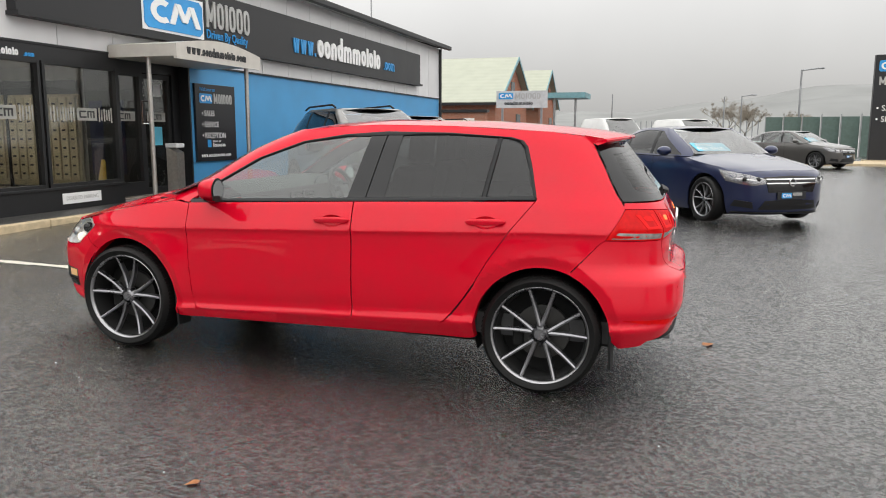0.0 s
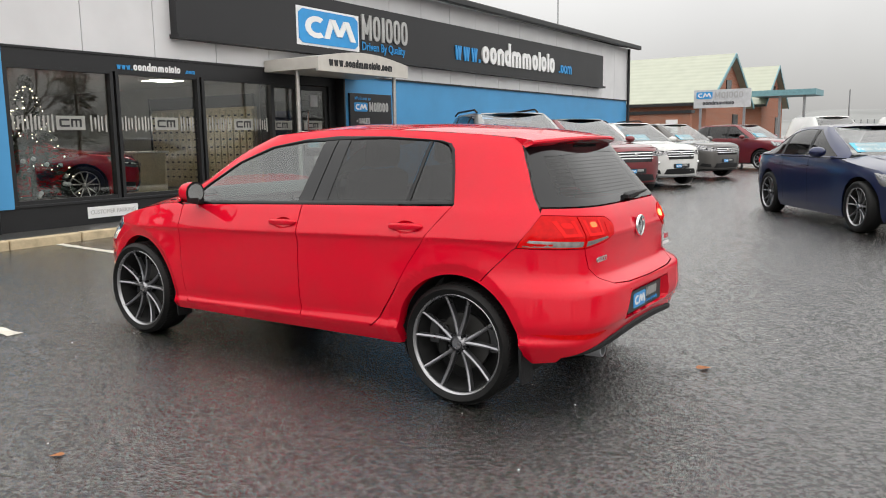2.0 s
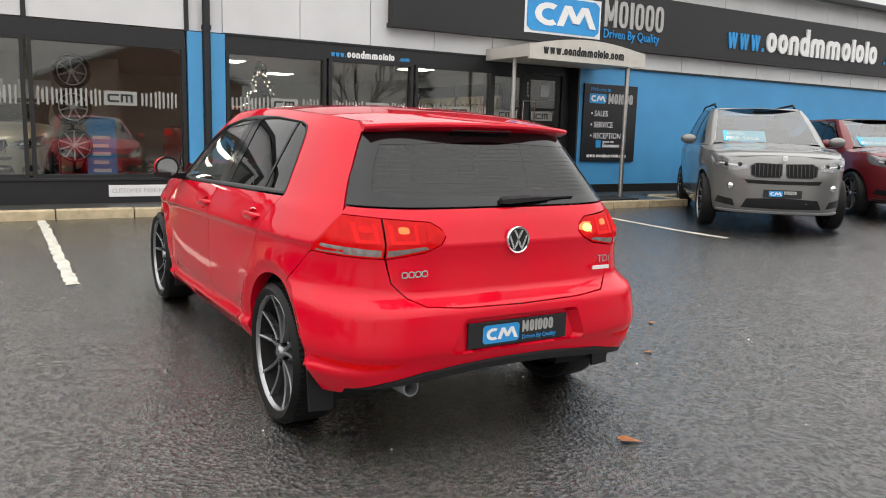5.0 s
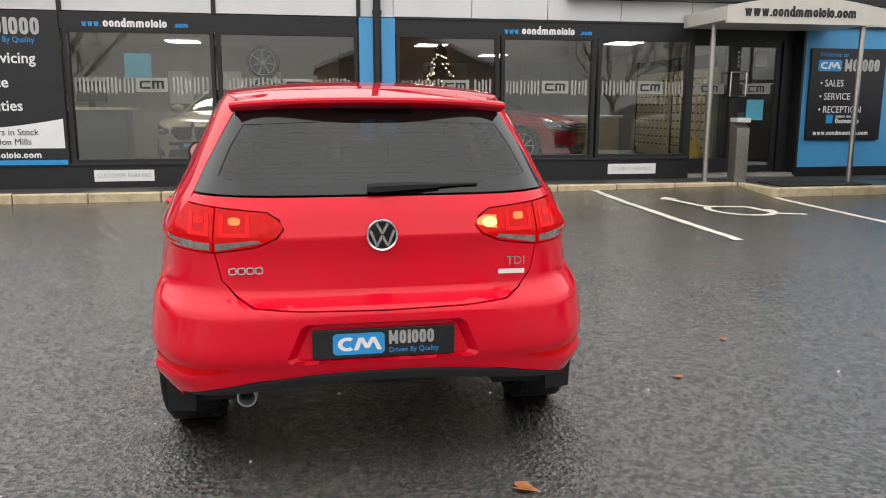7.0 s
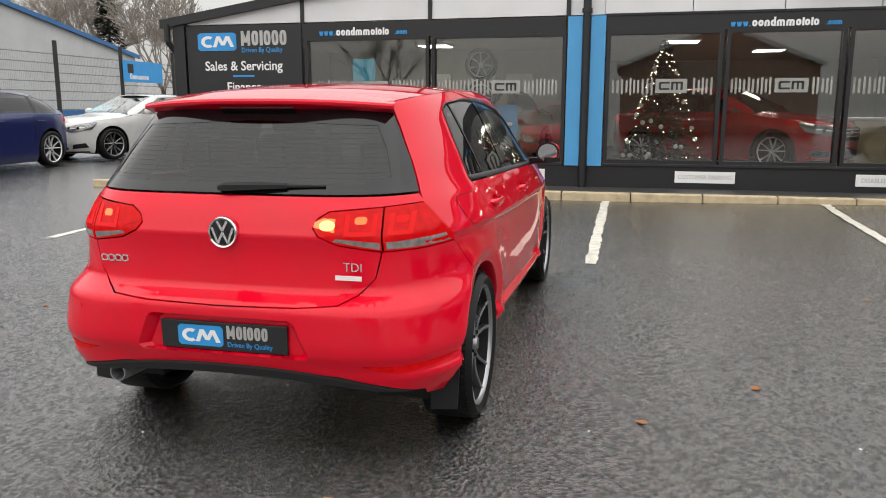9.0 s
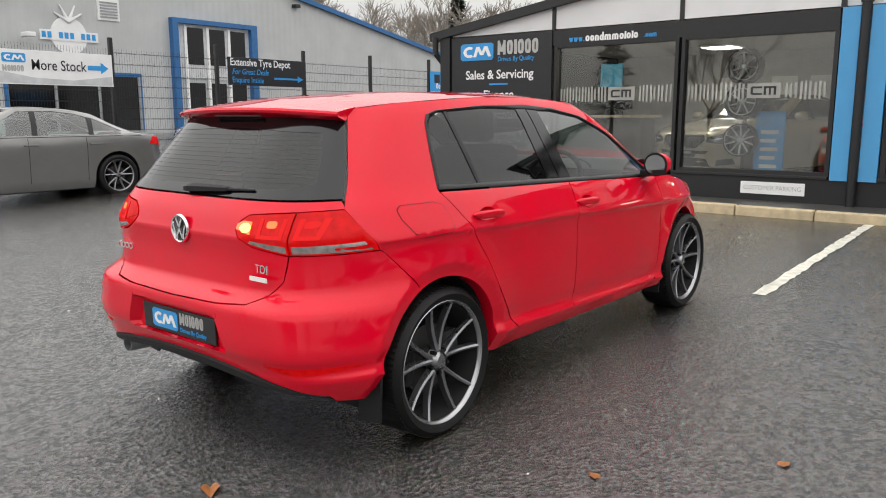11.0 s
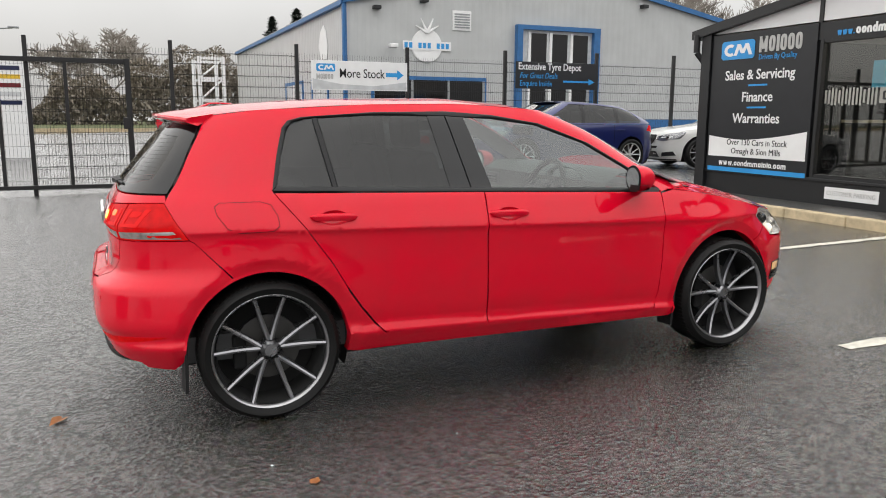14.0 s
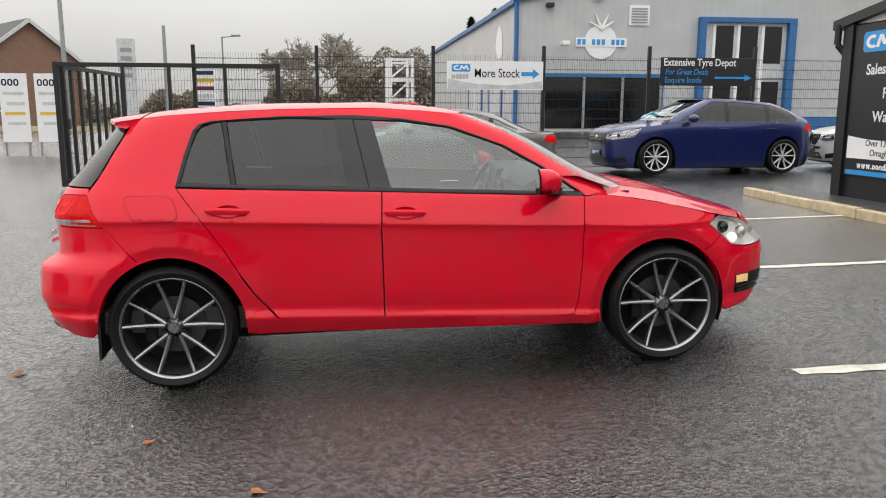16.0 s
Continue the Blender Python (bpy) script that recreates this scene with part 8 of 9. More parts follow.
# ---- trees ----
VERGE = -36.0
def bare_tree(name, at, height, spread, seed, label, levels=4, mat="twig", thick=1.0):
    rnd = random.Random(seed)
    x, y = at
    root = thing(name, label, "tree", group="bare trees", m=pose(x, y, gz(x, y)))
    tb, cb = bmesh.new(), ([], [])
    vs, fs = cb
    def stick(a, b, r0, r1):
        d = (b - a).normalized()
        u = d.orthogonal().normalized()
        w = d.cross(u)
        o = len(vs)
        for p, r in ((a, r0), (b, r1)):
            for k in range(3):
                t = 2.094 * k
                vs.append(tuple(p + (u * math.cos(t) + w * math.sin(t)) * r))
        for k in range(3):
            fs.append((o + k, o + (k + 1) % 3, o + 3 + (k + 1) % 3, o + 3 + k))
    def grow(a, d, ln, r, lev):
        b = a + d * ln
        stick(a, b, r, r * 0.65)
        if lev == 0:
            return
        n = rnd.choice((3, 4)) if lev > 1 else 5
        for k in range(n):
            t = rnd.uniform(0.45, 1.0)
            p = a + d * ln * t
            side = Vector((rnd.uniform(-1, 1), rnd.uniform(-1, 1), rnd.uniform(-0.3, 0.9)))
            nd = (d * 0.75 + side * spread).normalized()
            grow(p, nd, ln * rnd.uniform(0.5, 0.78), max(0.0035 * thick * height / 2.2, r * 0.5), lev - 1)
    rod(tb, (0, 0, -0.1), (0, 0, height * 0.22), height * 0.022, 8, height * 0.016)
    part("trunk", tb, "bark", root, smooth=60)
    for k in range(5):
        a = 6.283 * k / 5 + rnd.uniform(-0.3, 0.3)
        grow(Vector((0, 0, height * 0.19)), Vector((math.cos(a) * spread, math.sin(a) * spread, 1.0)).normalized(), height * 0.36, height * 0.010, levels)
    me = bpy.data.meshes.new("crown")
    me.from_pydata(vs, [], fs)
    me.materials.append(M[mat])
    ob = new("crown", me)
    ob.parent = root
    return root


def conifer(name, at, height, width, seed, label, mat="leaf_dark", lights=False, m=None, group="conifers", cat="tree"):
    rnd = random.Random(seed)
    x, y = at
    root = thing(name, label, cat, group, m=m if m is not None else pose(x, y, gz(x, y)))
    part("trunk", rod(bmesh.new(), (0, 0, 0), (0, 0, height * 0.95), width * 0.035, 8, 0.01), "bark", root)
    vs, fs = [], []
    n = 5200 if lights else 2600
    for i in range(n):
        t = rnd.random() ** 0.75
        z = height * (0.10 + 0.90 * t)
        rmax = width * 0.5 * (1 - t) ** 0.85 * (0.75 + 0.25 * math.sin(z * 18 / height * 3))
        r = rmax * math.sqrt(rnd.uniform(0.15, 1.0))
        a = rnd.uniform(0, 6.283)
        c = Vector((r * math.cos(a), r * math.sin(a), z - 0.25 * r))
        L = height * rnd.uniform(0.02, 0.045)
        d = Vector((math.cos(a), math.sin(a), rnd.uniform(-0.5, 0.2))).normalized() * L
        w = Vector((-math.sin(a), math.cos(a), rnd.uniform(-0.4, 0.4))).normalized() * L * 0.28
        o = len(vs)
        vs += [tuple(c - w), tuple(c + d), tuple(c + w), tuple(c - d * 0.4)]
        fs.append((o, o + 1, o + 2, o + 3))
    me = bpy.data.meshes.new("crown")
    me.from_pydata(vs, [], fs)
    me.materials.append(M[mat])
    ob = new("crown", me)
    ob.parent = root
    if lights:
        for k in range(30):
            t = rnd.uniform(0.05, 0.8)
            a = rnd.uniform(0, 6.283)
            r = width * 0.47 * (1 - t) ** 0.85
            bm = bmesh.new()
            bmesh.ops.create_icosphere(bm, subdivisions=2, radius=0.035)
            bm.transform(Matrix.Translation((r * math.cos(a), r * math.sin(a), height * (0.10 + 0.9 * t) - 0.2 * r)))
            part("bauble", bm, "sign_white", root, smooth=60)
        vs, fs = [], []
        for k in range(110):
            t = rnd.random() ** 0.8
            a = rnd.uniform(0, 6.283)
            r = width * 0.50 * (1 - t) ** 0.85
            c = Vector((r * math.cos(a), r * math.sin(a), height * (0.10 + 0.9 * t) - 0.2 * r))
            o = len(vs)
            e = 0.011
            vs += [tuple(c + Vector(q) * e) for q in ((1, 0, 0), (-1, 0, 0), (0, 1, 0), (0, -1, 0), (0, 0, 1), (0, 0, -1))]
            fs += [(o, o + 2, o + 4), (o + 2, o + 1, o + 4), (o + 1, o + 3, o + 4), (o + 3, o, o + 4), (o + 2, o, o + 5), (o + 1, o + 2, o + 5), (o + 3, o + 1, o + 5), (o, o + 3, o + 5)]
        me = bpy.data.meshes.new("fairy_light")
        me.from_pydata(vs, [], fs)
        me.materials.append(M["fairy"])
        ob = new("fairy_light", me)
        ob.parent = root
        ob["kind"] = "stuff"
    return root


# far crowns wear the paled twig colour in place of haze in the air
bare_tree("round_tree", (0.9, -95.0), 13.0, 1.3, 11, "rounded leafless tree behind the fence", 5, mat="hazed_twig", thick=2.6)
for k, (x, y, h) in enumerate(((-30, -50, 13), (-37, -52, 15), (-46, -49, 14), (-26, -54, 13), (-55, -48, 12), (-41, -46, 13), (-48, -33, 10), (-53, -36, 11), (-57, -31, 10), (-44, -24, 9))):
    bare_tree("tall_tree", (x, y), h, 0.55, 30 + k, "tall leafless tree behind the shed", 4, mat="hazed_twig", thick=1.6)
for k, (x, y, h, w) in enumerate(((-13.7, -62, 9.3, 6.4), (-15.9, -62, 10.1, 7.4), (-34, -50, 15, 4.5), (-47, -30, 11, 4))):
    conifer("dark_conifer", (x, y), h, w, 60 + k, "dark green conifer in the distance")


def hedge():
    rnd = random.Random(5)
    vs, fs = [], []
    for i in range(34000):
        x = rnd.uniform(-14, 26)
        y = -56 + rnd.uniform(-1.5, 1.5)
        top = (5.7 if x < -1.5 else 3.4 if x < 4 else 2.2) + 0.7 * math.sin(x * 0.7) + 0.4 * math.sin(x * 2.1)
        z = 0.2 + rnd.random() ** 0.6 * top
        s = rnd.uniform(0.07, 0.24) * (1.3 if z < top * 0.8 else 0.7)
        d = Vector((rnd.uniform(-1, 1), rnd.uniform(-1, 1), rnd.uniform(-1, 1))).normalized() * s
        w = d.orthogonal().normalized() * s * 0.5
        c = Vector((x, y, z))
        o = len(vs)
        vs += [tuple(c - w), tuple(c + d), tuple(c + w), tuple(c - d)]
        fs.append((o, o + 1, o + 2, o + 3))
    me = bpy.data.meshes.new("far_hedge")
    me.from_pydata(vs, [], fs)
    # hedge colour already carries the haze
    me.materials.append(M["hazed_brush"])
    tagged(new("far_hedge", me), "brown tangled winter brushwood far behind the fence", "hedge", kind="stuff")


hedge()
for nm, x0, x1, y0, y1, z1, mat, lab in (("verge_south", -7.6, 60.0, -90.0, VERGE, 0.56, "grass", "rough winter grass beyond the road"), ("kerb_south", -7.6, 60.0, VERGE, VERGE + 0.18, 0.60, "kerb", "pale concrete kerb beyond the road")):
    tagged(part(nm, boxed(x0, x1, y0, y1, 0.2, z1), mat, None), lab, "verge", kind="structure")


# ---- houses, banners and poles to the south ----
def house(name, m, w, d, eave, ridge, wall, roof, label, windows=()):
    """Gabled house: ridge along local y, gable faces local +-y."""
    root = thing(name, label, "house", m=m)
    part("wall", poly(bmesh.new(), [(-w / 2, d / 2, 0), (w / 2, d / 2, 0), (w / 2, d / 2, eave), (0, d / 2, ridge), (-w / 2, d / 2, eave)], (0, -d, 0)), wall, root)
    for s in (1, -1):
        bm = poly(bmesh.new(), [(s * (w / 2 + 0.3), d / 2 + 0.25, eave - 0.25), (0, d / 2 + 0.25, ridge + 0.02), (0, d / 2 + 0.25, ridge + 0.2), (s * (w / 2 + 0.3), d / 2 + 0.25, eave - 0.07)], (0, -d - 0.5, 0))
        part("roof", bm, roof, root)
        bm = poly(bmesh.new(), [(s * (w / 2 + 0.3), d / 2 + 0.30, eave - 0.33), (0, d / 2 + 0.30, ridge - 0.06), (0, d / 2 + 0.30, ridge + 0.2), (s * (w / 2 + 0.3), d / 2 + 0.30, eave - 0.07)], (0, -0.06, 0))
        part("barge_board", bm, "sign_grey", root)
    for face, x, z, ww, hh in windows:
        y = d / 2 if face > 0 else -d / 2
        wd = part("window", boxed(x - ww / 2, x + ww / 2, y - 0.02 * face, y + 0.04 * face, z, z + hh), "sign_white", root)
        part("pane", boxed(x - ww / 2 + 0.07, x + ww / 2 - 0.07, y + 0.04 * face, y + 0.05 * face, z + 0.07, z + hh - 0.07), "gloss_black", wd)
    return root


house("brick_house", pose(19.4, -44, 0.4, 0, 0, 40), 6.0, 8.0, 4.0, 6.3, "house_brick", "slate", "brown brick house with a dark pitched roof", ((1, -1.5, 1.0, 1.2, 1.2), (1, 1.6, 1.0, 1.2, 1.2)))
house("reflected_house", pose(32.5, 11.0, 0.0, 0, 0, 90), 10.6, 12.0, 3.9, 5.9, "house_brick", "slate", "large brown brick building with a dark pitched roof across the road", ())
bare_tree("roadside_tree", (22, 22), 8, 0.8, 91, "leafless roadside tree across the road", 3)
bare_tree("roadside_tree", (24, -8), 8, 0.8, 92, "leafless roadside tree across the road", 3)
conifer("roadside_conifer", (26, 28), 9, 4, 93, "dark conifer across the road")
conifer("roadside_conifer", (24, -14), 8, 4, 94, "dark conifer across the road")

for x, w, lab in ((7.2, 0.75, "tall white advertising board by the road"), (6.15, 0.85, "white and yellow advertising board by the road")):
    s = thing("advert_board", lab, "sign", group="road boards")
    yb = -14.0
    z0 = gz(x, yb)
    part("board", boxed(x, x + w, yb - 0.02, yb + 0.02, z0 + 0.35, 2.45), "sign_white", s)
    for q in (x + 0.06, x + w - 0.06):
        part("leg", boxed(q - 0.03, q + 0.03, yb - 0.02, yb + 0.02, z0 - 0.05, z0 + 0.35), "galv", s)
    letter_bars("AAAA" if w > 0.8 else "AAA", 0.26, "navy", facing_north(x + w - 0.08, yb + 0.025, 2.1), s, "lettering", 0.003, pitch=0.62)
    for k in range(4):
        part("text_bar", boxed(x + 0.1, x + w - 0.1 - 0.07 * (k % 2), yb + 0.02, yb + 0.026, 1.85 - 0.28 * k, 1.93 - 0.28 * k), "yellow" if k == 2 else "sign_grey", s)
s = thing("entrance_sign", "tall striped business sign beside the road", "sign")
part("board", boxed(1.95, 2.65, -14.02, -13.98, gz(2.3, -14) - 0.02, 2.65), "sign_white", s)
for k, mt in enumerate(("navy", "yellow", "darkred", "sign_grey", "navy")):
    part("text_bar", boxed(2.05, 2.55, -13.98, -13.972, 2.45 - 0.22 * k, 2.56 - 0.22 * k), mt, s)


def pole(x, y, h, r, label, arm=0.0, name="lamp_post"):
    s = thing(name, label, "post", group="poles")
    z0 = gz(x, y)
    part("shaft", rod(bmesh.new(), (x, y, z0 - 0.1), (x, y, h), r, 10, r * 0.7), "galv", s, smooth=40)
    if arm:
        part("arm", rod(bmesh.new(), (x, y, h - 0.03), (x + arm, y, h + 0.08), r * 0.6, 8), "galv", s)
        part("lantern", boxed(x + arm - 0.1, x + arm + 0.45, y - 0.12, y + 0.12, h + 0.03, h + 0.14, bevel=0.03), "galv", s)
    return s


pole(13.3, -36, 12, 0.14, "grey telegraph pole behind the gate", name="telegraph_pole")
pole(8.8, -40, 6.5, 0.14, "short grey pole behind the gate", name="telegraph_pole")
pole(5.4, -40, 5.9, 0.07, "grey street lamp behind the fence", -1.0)
pole(7.9, 60, 5.7, 0.09, "grey street lamp beyond the yard", 1.0)
pole(5.1, 75, 4.6, 0.07, "grey street lamp beyond the yard", 0.8)
pole(-5.2, 62, 4.3, 0.06, "slim grey post beyond the yard")
pole(3.0, 62, 4.0, 0.06, "slim grey post beyond the yard")

s = thing("steel_frame", "white painted steel frame tower beside the shed", "frame")
for x in (-4.35, -5.55):
    for y in (-33.0, -36.0):
        part("post", boxed(x - 0.09, x + 0.09, y - 0.09, y + 0.09, 0.4, 4.3), "sign_white", s)
for z in (2.1, 3.2, 4.2):
    for y in (-33.0, -36.0):
        part("rail", boxed(-5.46, -4.44, y - 0.06, y + 0.06, z - 0.06, z + 0.06), "sign_white", s)
part("brace", rod(bmesh.new(), (-4.4, -33.0, 3.25), (-5.5, -33.0, 4.15), 0.05, 6), "sign_white", s)
part("brace", rod(bmesh.new(), (-5.5, -33.0, 3.15), (-4.4, -33.0, 2.15), 0.05, 6), "sign_white", s)
s = thing("totem_sign", "tall pale grey totem sign beyond the road", "sign")
part("slab", boxed(8.1, 8.88, -30.1, -29.8, 0.5, 4.85, bevel=0.03), "sign_grey", s)
for k in range(4):
    part("text_bar", boxed(8.22, 8.72, -29.8, -29.78, 4.2 - 0.4 * k, 4.4 - 0.4 * k), "galv", s)


# ---- barns, sign, hills to the north ----
def barn(x0, x1, y0, y1, eave, apex, xa, label):
    root = thing("brick_barn", label, "building", group="brick barns")
    ax = xa
    part("wall", poly(bmesh.new(), [(x0, y0, 0.0), (x1, y0, 0.0), (x1, y0, eave), (ax, y0, apex), (x0, y0, eave)], (0, y1 - y0, 0)), "brick", root)
    for a, b in (((x0 - 0.4, eave - 0.1), (ax, apex + 0.05)), ((ax, apex + 0.05), (x1 + 0.4, eave - 0.1))):
        part("roof", poly(bmesh.new(), [(a[0], y0 - 0.35, a[1]), (b[0], y0 - 0.35, b[1]), (b[0], y0 - 0.35, b[1] + 0.16), (a[0], y0 - 0.35, a[1] + 0.16)], (0, y1 - y0 + 0.6, 0)), "barn_roof", root)
        part("barge_board", poly(bmesh.new(), [(a[0], y0 - 0.40, a[1] - 0.25), (b[0], y0 - 0.40, b[1] - 0.25), (b[0], y0 - 0.40, b[1] + 0.2), (a[0], y0 - 0.40, a[1] + 0.2)], (0, 0.05, 0)), "barn_edge", root)
    wd = part("window", boxed(ax - 0.5, ax + 0.5, y0 - 0.05, y0 + 0.02, eave + 0.6, eave + 1.4), "gloss_black", root)
    return root


def side_barn(xw, y0, y1, depth, eave, apex, label):
    """Barn whose roof slope faces the yard's south-east and whose gable looks east."""
    root = thing("brick_barn", label, "building", group="brick barns")
    ym = (y0 + y1) / 2
    part("wall", poly(bmesh.new(), [(xw, y0, 0), (xw, y1, 0), (xw, y1, eave), (xw, ym, apex), (xw, y0, eave)], (-depth, 0, 0)), "brick", root)
    for a, b in (((y0 - 0.5, eave - 0.25), (ym, apex + 0.08)), ((y1 + 0.5, eave - 0.25), (ym, apex + 0.08))):
        part("roof", poly(bmesh.new(), [(xw + 0.4, a[0], a[1]), (xw + 0.4, b[0], b[1]), (xw + 0.4, b[0], b[1] + 0.16), (xw + 0.4, a[0], a[1] + 0.16)], (-depth - 0.6, 0, 0)), "barn_roof", root)
        part("barge_board", poly(bmesh.new(), [(xw + 0.45, a[0], a[1] - 0.06), (xw + 0.45, b[0], b[1] - 0.06), (xw + 0.45, b[0], b[1] + 0.17), (xw + 0.45, a[0], a[1] + 0.17)], (-0.06, 0, 0)), "barn_edge", root)
    part("gutter", boxed(xw - depth, xw + 0.4, y0 - 0.62, y0 - 0.48, eave - 0.30, eave - 0.14), "frame", root)
    part("window", boxed(xw - 0.02, xw + 0.05, ym - 0.6, ym + 0.6, eave + 0.5, eave + 1.4), "gloss_black", root)
    part("window", boxed(xw - 0.02, xw + 0.05, ym + 1.2, ym + 2.6, 1.0, 2.6), "gloss_black", root)
    return root


side_barn(-11.0, 47.0, 57.0, 14.0, 3.3, 6.1, "orange brick barn with a pale green sheet roof")
side_barn(-11.0, 62.0, 70.0, 10.0, 3.6, 6.3, "orange brick barn with a pale green sheet roof")
s = thing("porch_roof", "flat teal porch roof on slim posts", "porch")
part("roof", boxed(-11.2, -7.0, 59.5, 63.0, 3.95, 4.35), "barn_edge", s)
for x in (-7.8, -9.4):
    part("post", boxed(x - 0.08, x + 0.08, 60.0, 60.16, 0.0, 3.95), "galv", s)
s = thing("low_brick_wall", "orange brick lean-to wall with white notices", "wall")
part("wall", boxed(-17.0, -9.9, 40.0, 40.4, 0.0, 2.4), "brick", s)
part("notice", boxed(-9.9 - 1.2, -9.9 - 0.6, 39.96, 40.0, 1.3, 2.1), "sign_white", s)
part("coping", boxed(-17.1, -9.8, 39.9, 40.5, 2.4, 2.55), "frame", s)
s = thing("roadside_sign", "white board sign with blue logo on posts", "sign")
part("board", boxed(-7.45, -5.30, 31.98, 32.02, 2.36, 3.06), "sign_grey", s)
for x in (-7.2, -5.55):
    part("leg", boxed(x - 0.04, x + 0.04, 32.02, 32.1, 0.0, 2.9), "galv", s)
emblem(facing_south(-7.35, 31.975, 2.72), 0.62, 0.26, s)
letter_bars("MAIAAA", 0.33, "sign_silver", facing_south(-6.65, 31.975, 2.72), s, "lettering", 0.003, pitch=0.56)
letter_bars("aanbmmaiaia", 0.22, "sign_black", facing_south(-7.1, 31.975, 2.48), s, "lettering", 0.003, pitch=0.5)
s = thing("monolith_sign", "tall black roadside monolith sign with blue logo", "sign")
part("slab", boxed(8.3, 10.4, 39.85, 40.15, 0.0, 4.85, bevel=0.02), "sign_black", s)
part("plinth", boxed(8.1, 10.6, 39.7, 40.3, -0.1, 0.12), "kerb", s)
emblem(facing_south(8.45, 39.845, 4.1), 0.9, 0.5, s)
letter_bars("MAIAAA", 0.5, "sign_silver", facing_south(8.5, 39.845, 3.5), s, "lettering", 0.003, pitch=0.5)
for k, t in enumerate(("\u2022 SALES", "\u2022 SERVICE")):
    words(t, 0.36, "sign_white", facing_south(8.45, 39.84, 2.35 - 0.5 * k), s, 0.003)


def palisade():
    root = thing("green_fence", "grey-green upright panel fence at the yard's end", "fence", kind="structure")
    x = 5.0
    while x < 24:
        y = 52 - (x - 5.0) * 0.35
        part("fence_board", boxed(x, x + 0.95, y, y + 0.05, 0.0, 2.3), "fence_green", root)
        part("post", boxed(x - 0.05, x, y - 0.03, y + 0.08, 0.0, 2.45), "galv", root)
        x += 1.0
    x = -4.0
    while x < 5.0:
        part("post", boxed(x - 0.03, x + 0.03, 54.0, 54.06, 0.0, 2.1), "galv", root)
        x += 0.35


palisade()
s = tagged(part("verge", boxed(5.0, 30.0, 35.5, 39.0, -0.1, 0.09, bevel=0.02), "kerb", None), "pale concrete kerb strip at the yard's edge", "kerb", kind="structure")
for k, (x, y, h) in enumerate(((6.3, 120, 7.0), (17.0, 130, 5.5), (9.0, 122, 6.2))):
    bare_tree("far_tree", (x, y), h, 1.0, 120 + k, "bushy leafless tree in the distance", 5, mat="hazed_brush")


# hills whose mist is only their pale material colour
def hills():
    rnd = random.Random(3)
    for y, amp, x0, x1, base in ((420, 1.0, -400, 700, 9.0), (620, 1.0, -100, 900, 20.0)):
        rows = [[], [], []]
        n = 60
        for i in range(n + 1):
            x = x0 + (x1 - x0) * i / n
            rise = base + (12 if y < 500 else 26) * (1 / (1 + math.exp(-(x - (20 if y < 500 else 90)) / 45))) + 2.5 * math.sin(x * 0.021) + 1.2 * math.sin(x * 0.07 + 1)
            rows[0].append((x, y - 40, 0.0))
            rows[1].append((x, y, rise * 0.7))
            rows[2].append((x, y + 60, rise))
        tagged(part("misty_hill", lofted(rows), "hill", None, smooth=60), "distant hill, mist painted in as pale grey", "hill", kind="structure")


hills()


# ---- inside the showroom ----
for k, (x, y) in enumerate(((-10.8, 0.7), (-10.6, 2.7), (-10.8, 9.0), (-12.2, 10.9), (-13.4, 2.3), (-13.4, 7.2), (-16.2, 9.2))):
    s = thing("ceiling_light", "flat white ceiling light panel, lit", "lamp", group="ceiling lights")
    part("frame", boxed(x - 0.33, x + 0.33, y - 0.33, y + 0.33, 2.585, 2.62), "sign_white", s)
    part("diffuser", boxed(x - 0.29, x + 0.29, y - 0.29, y + 0.29, 2.575, 2.585), "room_lamp", s)
conifer("christmas_tree", (0, 0), 2.05, 1.35, 77, "green Christmas tree with white baubles and fairy lights", mat="needles", lights=True, m=pose(-9.75, 6.75, 0.27), group="", cat="Christmas tree")


def pigeonholes():
    for x0, x1 in ((-14.65, -12.95), (-12.85, -11.15)):
        root = thing("plate_display", "cream display board with rows of small hanging samples", "display stand", group="display boards")
        y = 12.36
        part("board", boxed(x0, x1, y, y + 0.08, 0.3, 2.08, bevel=0.01), "cream", root)
        part("header", boxed(x0, x1, y - 0.03, y + 0.02, 2.08, 2.34), "sign_black", root)
        part("frame", boxed(x0 - 0.05, x0, y - 0.04, y + 0.08, 0.27, 2.36), "trim", root)
        n = 8
        for i in range(n):
            a = x0 + 0.04 + (x1 - x0 - 0.04) * i / n
            part("column", boxed(a, a + 0.17, y - 0.05, y, 0.42, 2.02, bevel=0.01), "cream", root)
            for j in range(9):
                part("sample", boxed(a + 0.05, a + 0.12, y - 0.06, y - 0.05, 0.52 + 0.17 * j, 0.555 + 0.17 * j), "sign_black", root)
    s = thing("lobby_panel", "dark panelling beside the entrance inside the showroom", "panel")
    part("panel", boxed(-11.05, -8.95, 12.44, 12.49, 0.27, 2.6), "frame", s)
    s = thing("blue_poster", "deep blue poster beside the entrance", "poster", group="posters")
    part("sheet", boxed(-10.95, -10.15, 12.42, 12.436, 0.55, 1.95), "navy", s)
    s = thing("white_counter", "pale counter inside the showroom", "counter", m=pose(-12.6, 10.35, 0.27))
    part("front", boxed(-0.35, 0.35, -0.55, 0.55, 0.0, 0.86, bevel=0.02), "cream", s)
    part("top", boxed(-0.4, 0.4, -0.6, 0.6, 0.86, 0.90, bevel=0.008), "sign_white", s)


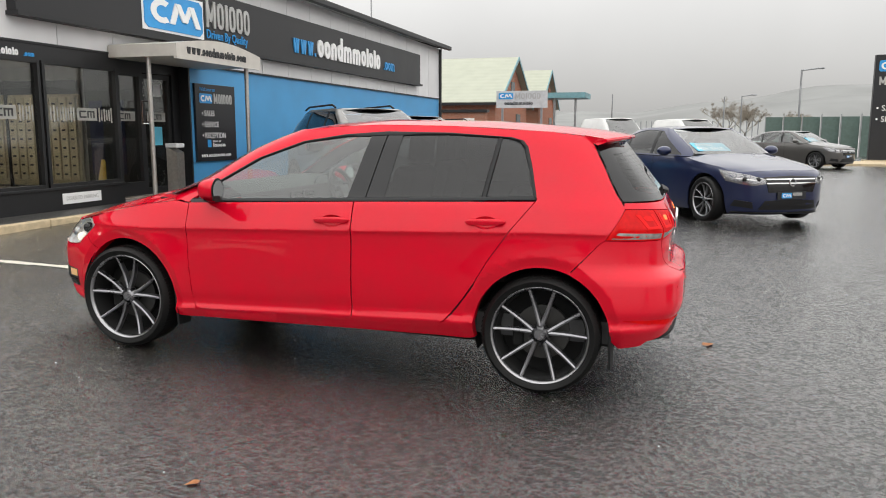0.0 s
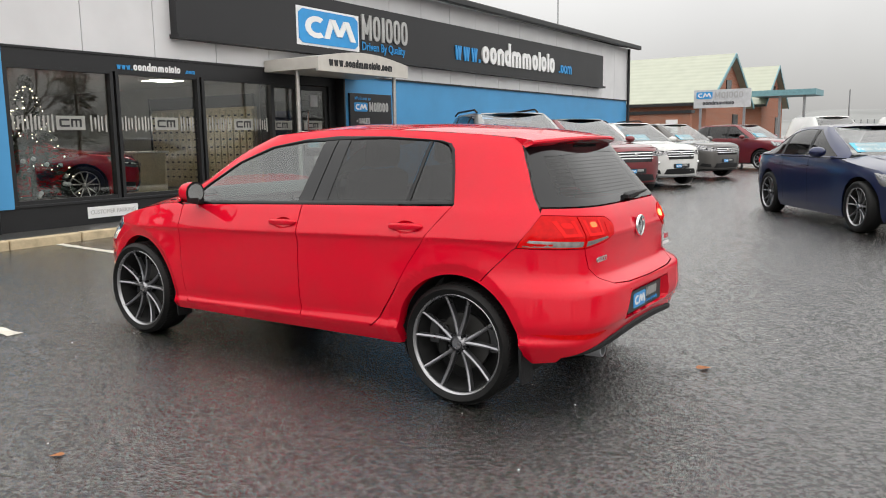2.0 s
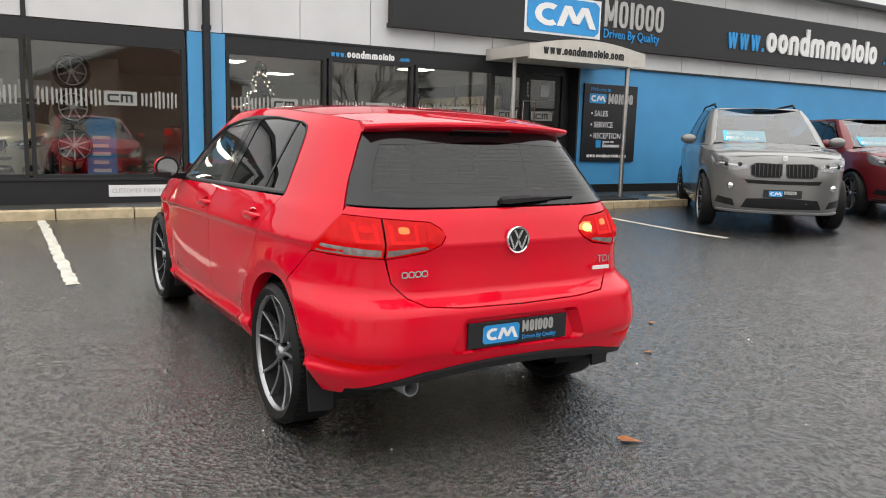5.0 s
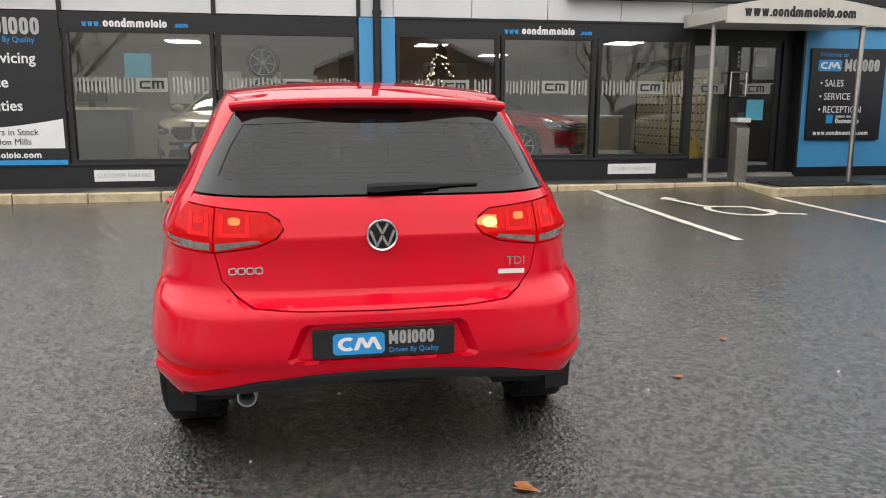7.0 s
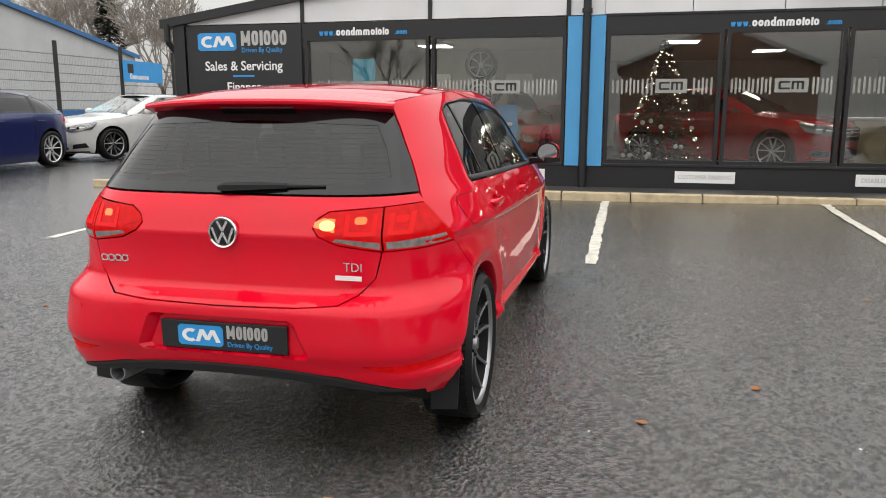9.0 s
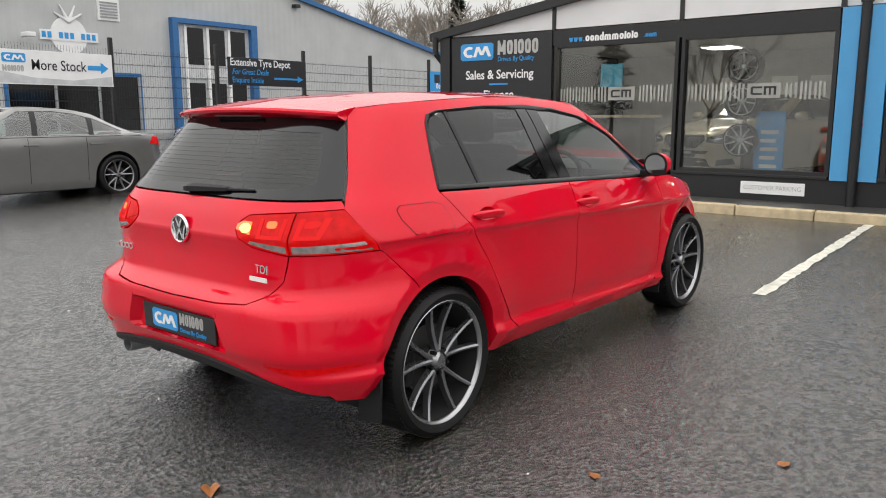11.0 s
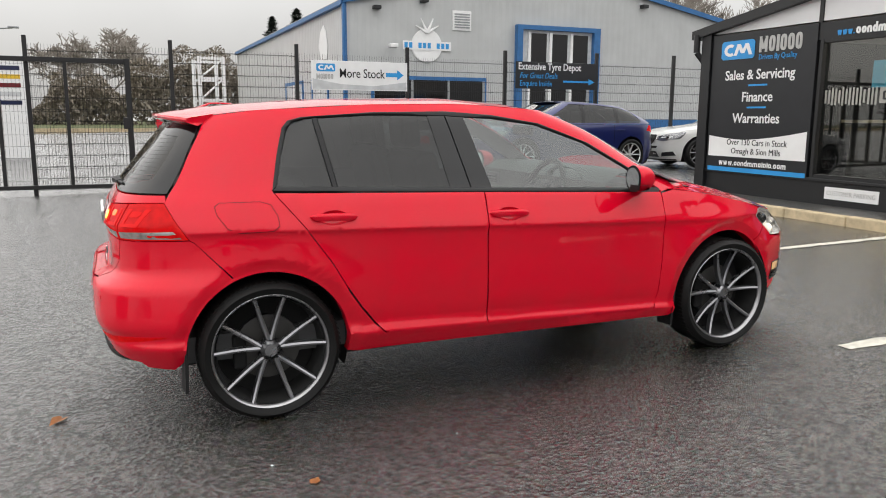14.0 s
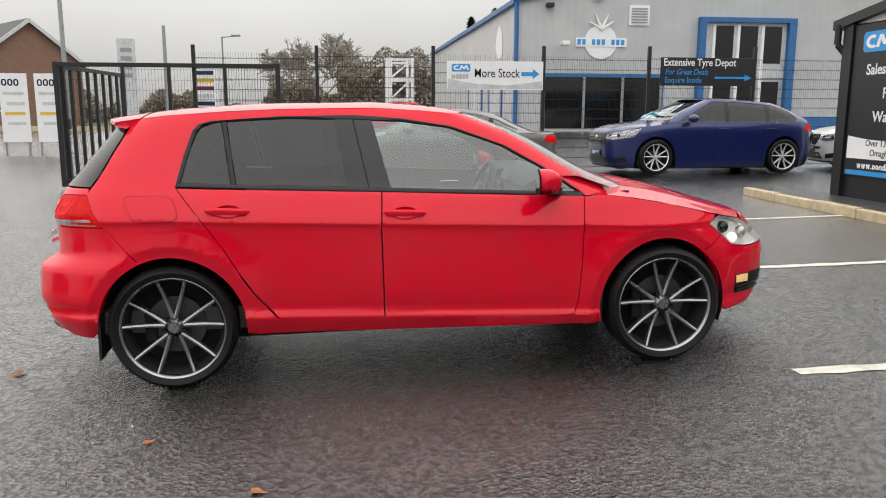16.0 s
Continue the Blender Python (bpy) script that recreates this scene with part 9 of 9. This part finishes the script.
pigeonholes()
s = thing("reception_desk", "dark wooden reception desk with monitors", "desk", m=pose(-12.0, 0.6, 0.27))
part("front", boxed(-0.3, 0.3, -1.1, 0.9, 0.0, 1.0, bevel=0.01), "interior", s)
part("top", boxed(-0.4, 0.4, -1.2, 1.0, 1.0, 1.05, bevel=0.01), "cream", s)
for y in (-0.6, 0.3):
    part("monitor", boxed(-0.05, 0.0, y - 0.25, y + 0.25, 1.15, 1.5, bevel=0.01), "gloss_black", s)
    part("stand", boxed(-0.06, 0.02, y - 0.06, y + 0.06, 1.05, 1.15), "trim", s)
s = thing("blue_stand", "blue roll-up banner stand with white bars", "banner", m=pose(-9.7, 4.35, 0.27))
part("sheet", boxed(-0.01, 0.01, -0.2, 0.2, 0.05, 1.1), "sign_blue", s)
part("foot", boxed(-0.1, 0.1, -0.22, 0.22, 0.0, 0.05), "galv", s)
for k in range(5):
    part("text_bar", boxed(0.011, 0.014, -0.12, 0.12 - 0.03 * (k % 2), 0.3 + 0.12 * k, 0.35 + 0.12 * k), "sign_white", s)
s = thing("wheel_rack", "black display post inside the window", "rack", m=pose(-9.75, 3.98, 0.27))
part("post", boxed(-0.02, 0.02, -0.02, 0.02, 0.02, 1.95, bevel=0.004), "gloss_black", s)
part("base", boxed(-0.16, 0.16, -0.2, 0.2, 0.0, 0.02, bevel=0.006), "gloss_black", s)
for z in (0.69, 1.23, 1.72):
    bm = bmesh.new()
    rod(bm, (0.0, 0, z), (0.14, 0, z), 0.012, 8)
    part("peg", bm, "galv", s)
for z, tyre, kind in ((0.96, 0.0, "silver multi-spoke alloy wheel on the display post"), (1.50, 0.06, "silver alloy wheel with black tyre on the display post"), (1.99, 0.06, "silver alloy wheel with black tyre on the display post")):
    s = thing("display_wheel", kind, "wheel", m=pose(-9.62, 3.98, z, 0, 0, -90), group="display wheels")
    wheel(s, Matrix.Identity(4), r=0.235 + tyre * 0.3, rim=0.225 - tyre * 0.5, w=0.19, spokes=10 if tyre == 0 else 7, finish="silver_wheel", lip="silver_wheel", twin=False)
s = thing("window_card", "blue and white card stuck to the window", "card", group="window cards")
part("card", boxed(XF - 0.07, XF - 0.064, 2.15, 2.5, 1.72, 2.05), "card", s)
for y0, y1 in ((2.75, 3.25), (3.5, 4.1), (1.7, 2.2)):
    s = thing("wall_poster", "pale printed poster on the back wall", "poster", group="posters")
    part("sheet", boxed(-15.22, -15.2, y0, y1, 1.4, 2.1), "sign_white", s)
part("wall_inner", boxed(-15.4, -15.24, -0.75, 5.4, 0.27, 2.62), "room", SHOW)
s = thing("green_poster", "dark green notice hung inside the showroom", "poster", group="posters")
part("sheet", boxed(-13.2, -13.18, 7.0, 7.9, 1.0, 2.2), "fence_green", s)
s = thing("wet_floor_cone", "yellow plastic floor cone inside the door", "cone", m=pose(-9.6, 11.15, 0.27))
part("cone", lathe(bmesh.new(), [(0.0, 0.62), (0.03, 0.6), (0.14, 0.03), (0.17, 0.0)], 20, axis="Z"), "yellow", s, smooth=40)

# ---- small things on the ground ----
rnd = random.Random(21)
for x, y, sc in ((0.24, 5.30, 0.85), (-0.70, 6.37, 0.5), (-1.78, 2.45, 0.5), (-1.21, 6.91, 0.55), (-3.05, 7.89, 0.4)):
    bm = bmesh.new()
    pts = [(0.05 * math.cos(a) * (1 + 0.4 * math.cos(5 * a)) * sc, 0.035 * math.sin(a) * (1 + 0.3 * math.cos(3 * a)) * sc) for a in [6.283 * k / 18 for k in range(18)]]
    vs = [bm.verts.new((px, py, 0.006 + 0.012 * abs(py) / 0.035)) for px, py in pts]
    c = bm.verts.new((0, 0, 0.004))
    for i in range(18):
        bm.faces.new((c, vs[i], vs[(i + 1) % 18]))
    ob = part("dead_leaf", bm, "leaf", None)
    tagged(ob, "curled brown dead leaf on wet asphalt", "leaf", group="dead leaves")
    ob.matrix_world = Matrix.Translation((x, y, gz(x, y))) @ Matrix.Rotation(rnd.uniform(0, 6), 4, "Z")
vs, fs = [], []
for i in range(90):
    x, y = rnd.uniform(-5, 4), rnd.uniform(-1, 12)
    e = rnd.uniform(0.003, 0.007)
    z = gz(x, y)
    o = len(vs)
    a = rnd.uniform(0, 6.28)
    for k in range(4):
        vs.append((x + e * math.cos(a + 1.57 * k) * (1 if k % 2 else 1.6), y + e * math.sin(a + 1.57 * k), z + 0.001))
    vs.append((x, y, z + e * 0.7))
    fs += [(o, o + 1, o + 4), (o + 1, o + 2, o + 4), (o + 2, o + 3, o + 4), (o + 3, o, o + 4)]
me = bpy.data.meshes.new("grit")
me.from_pydata(vs, [], fs)
me.materials.append(M["sign_grey"])
tagged(new("grit", me), "scattered pale stones and bits on the asphalt", "grit", kind="stuff")
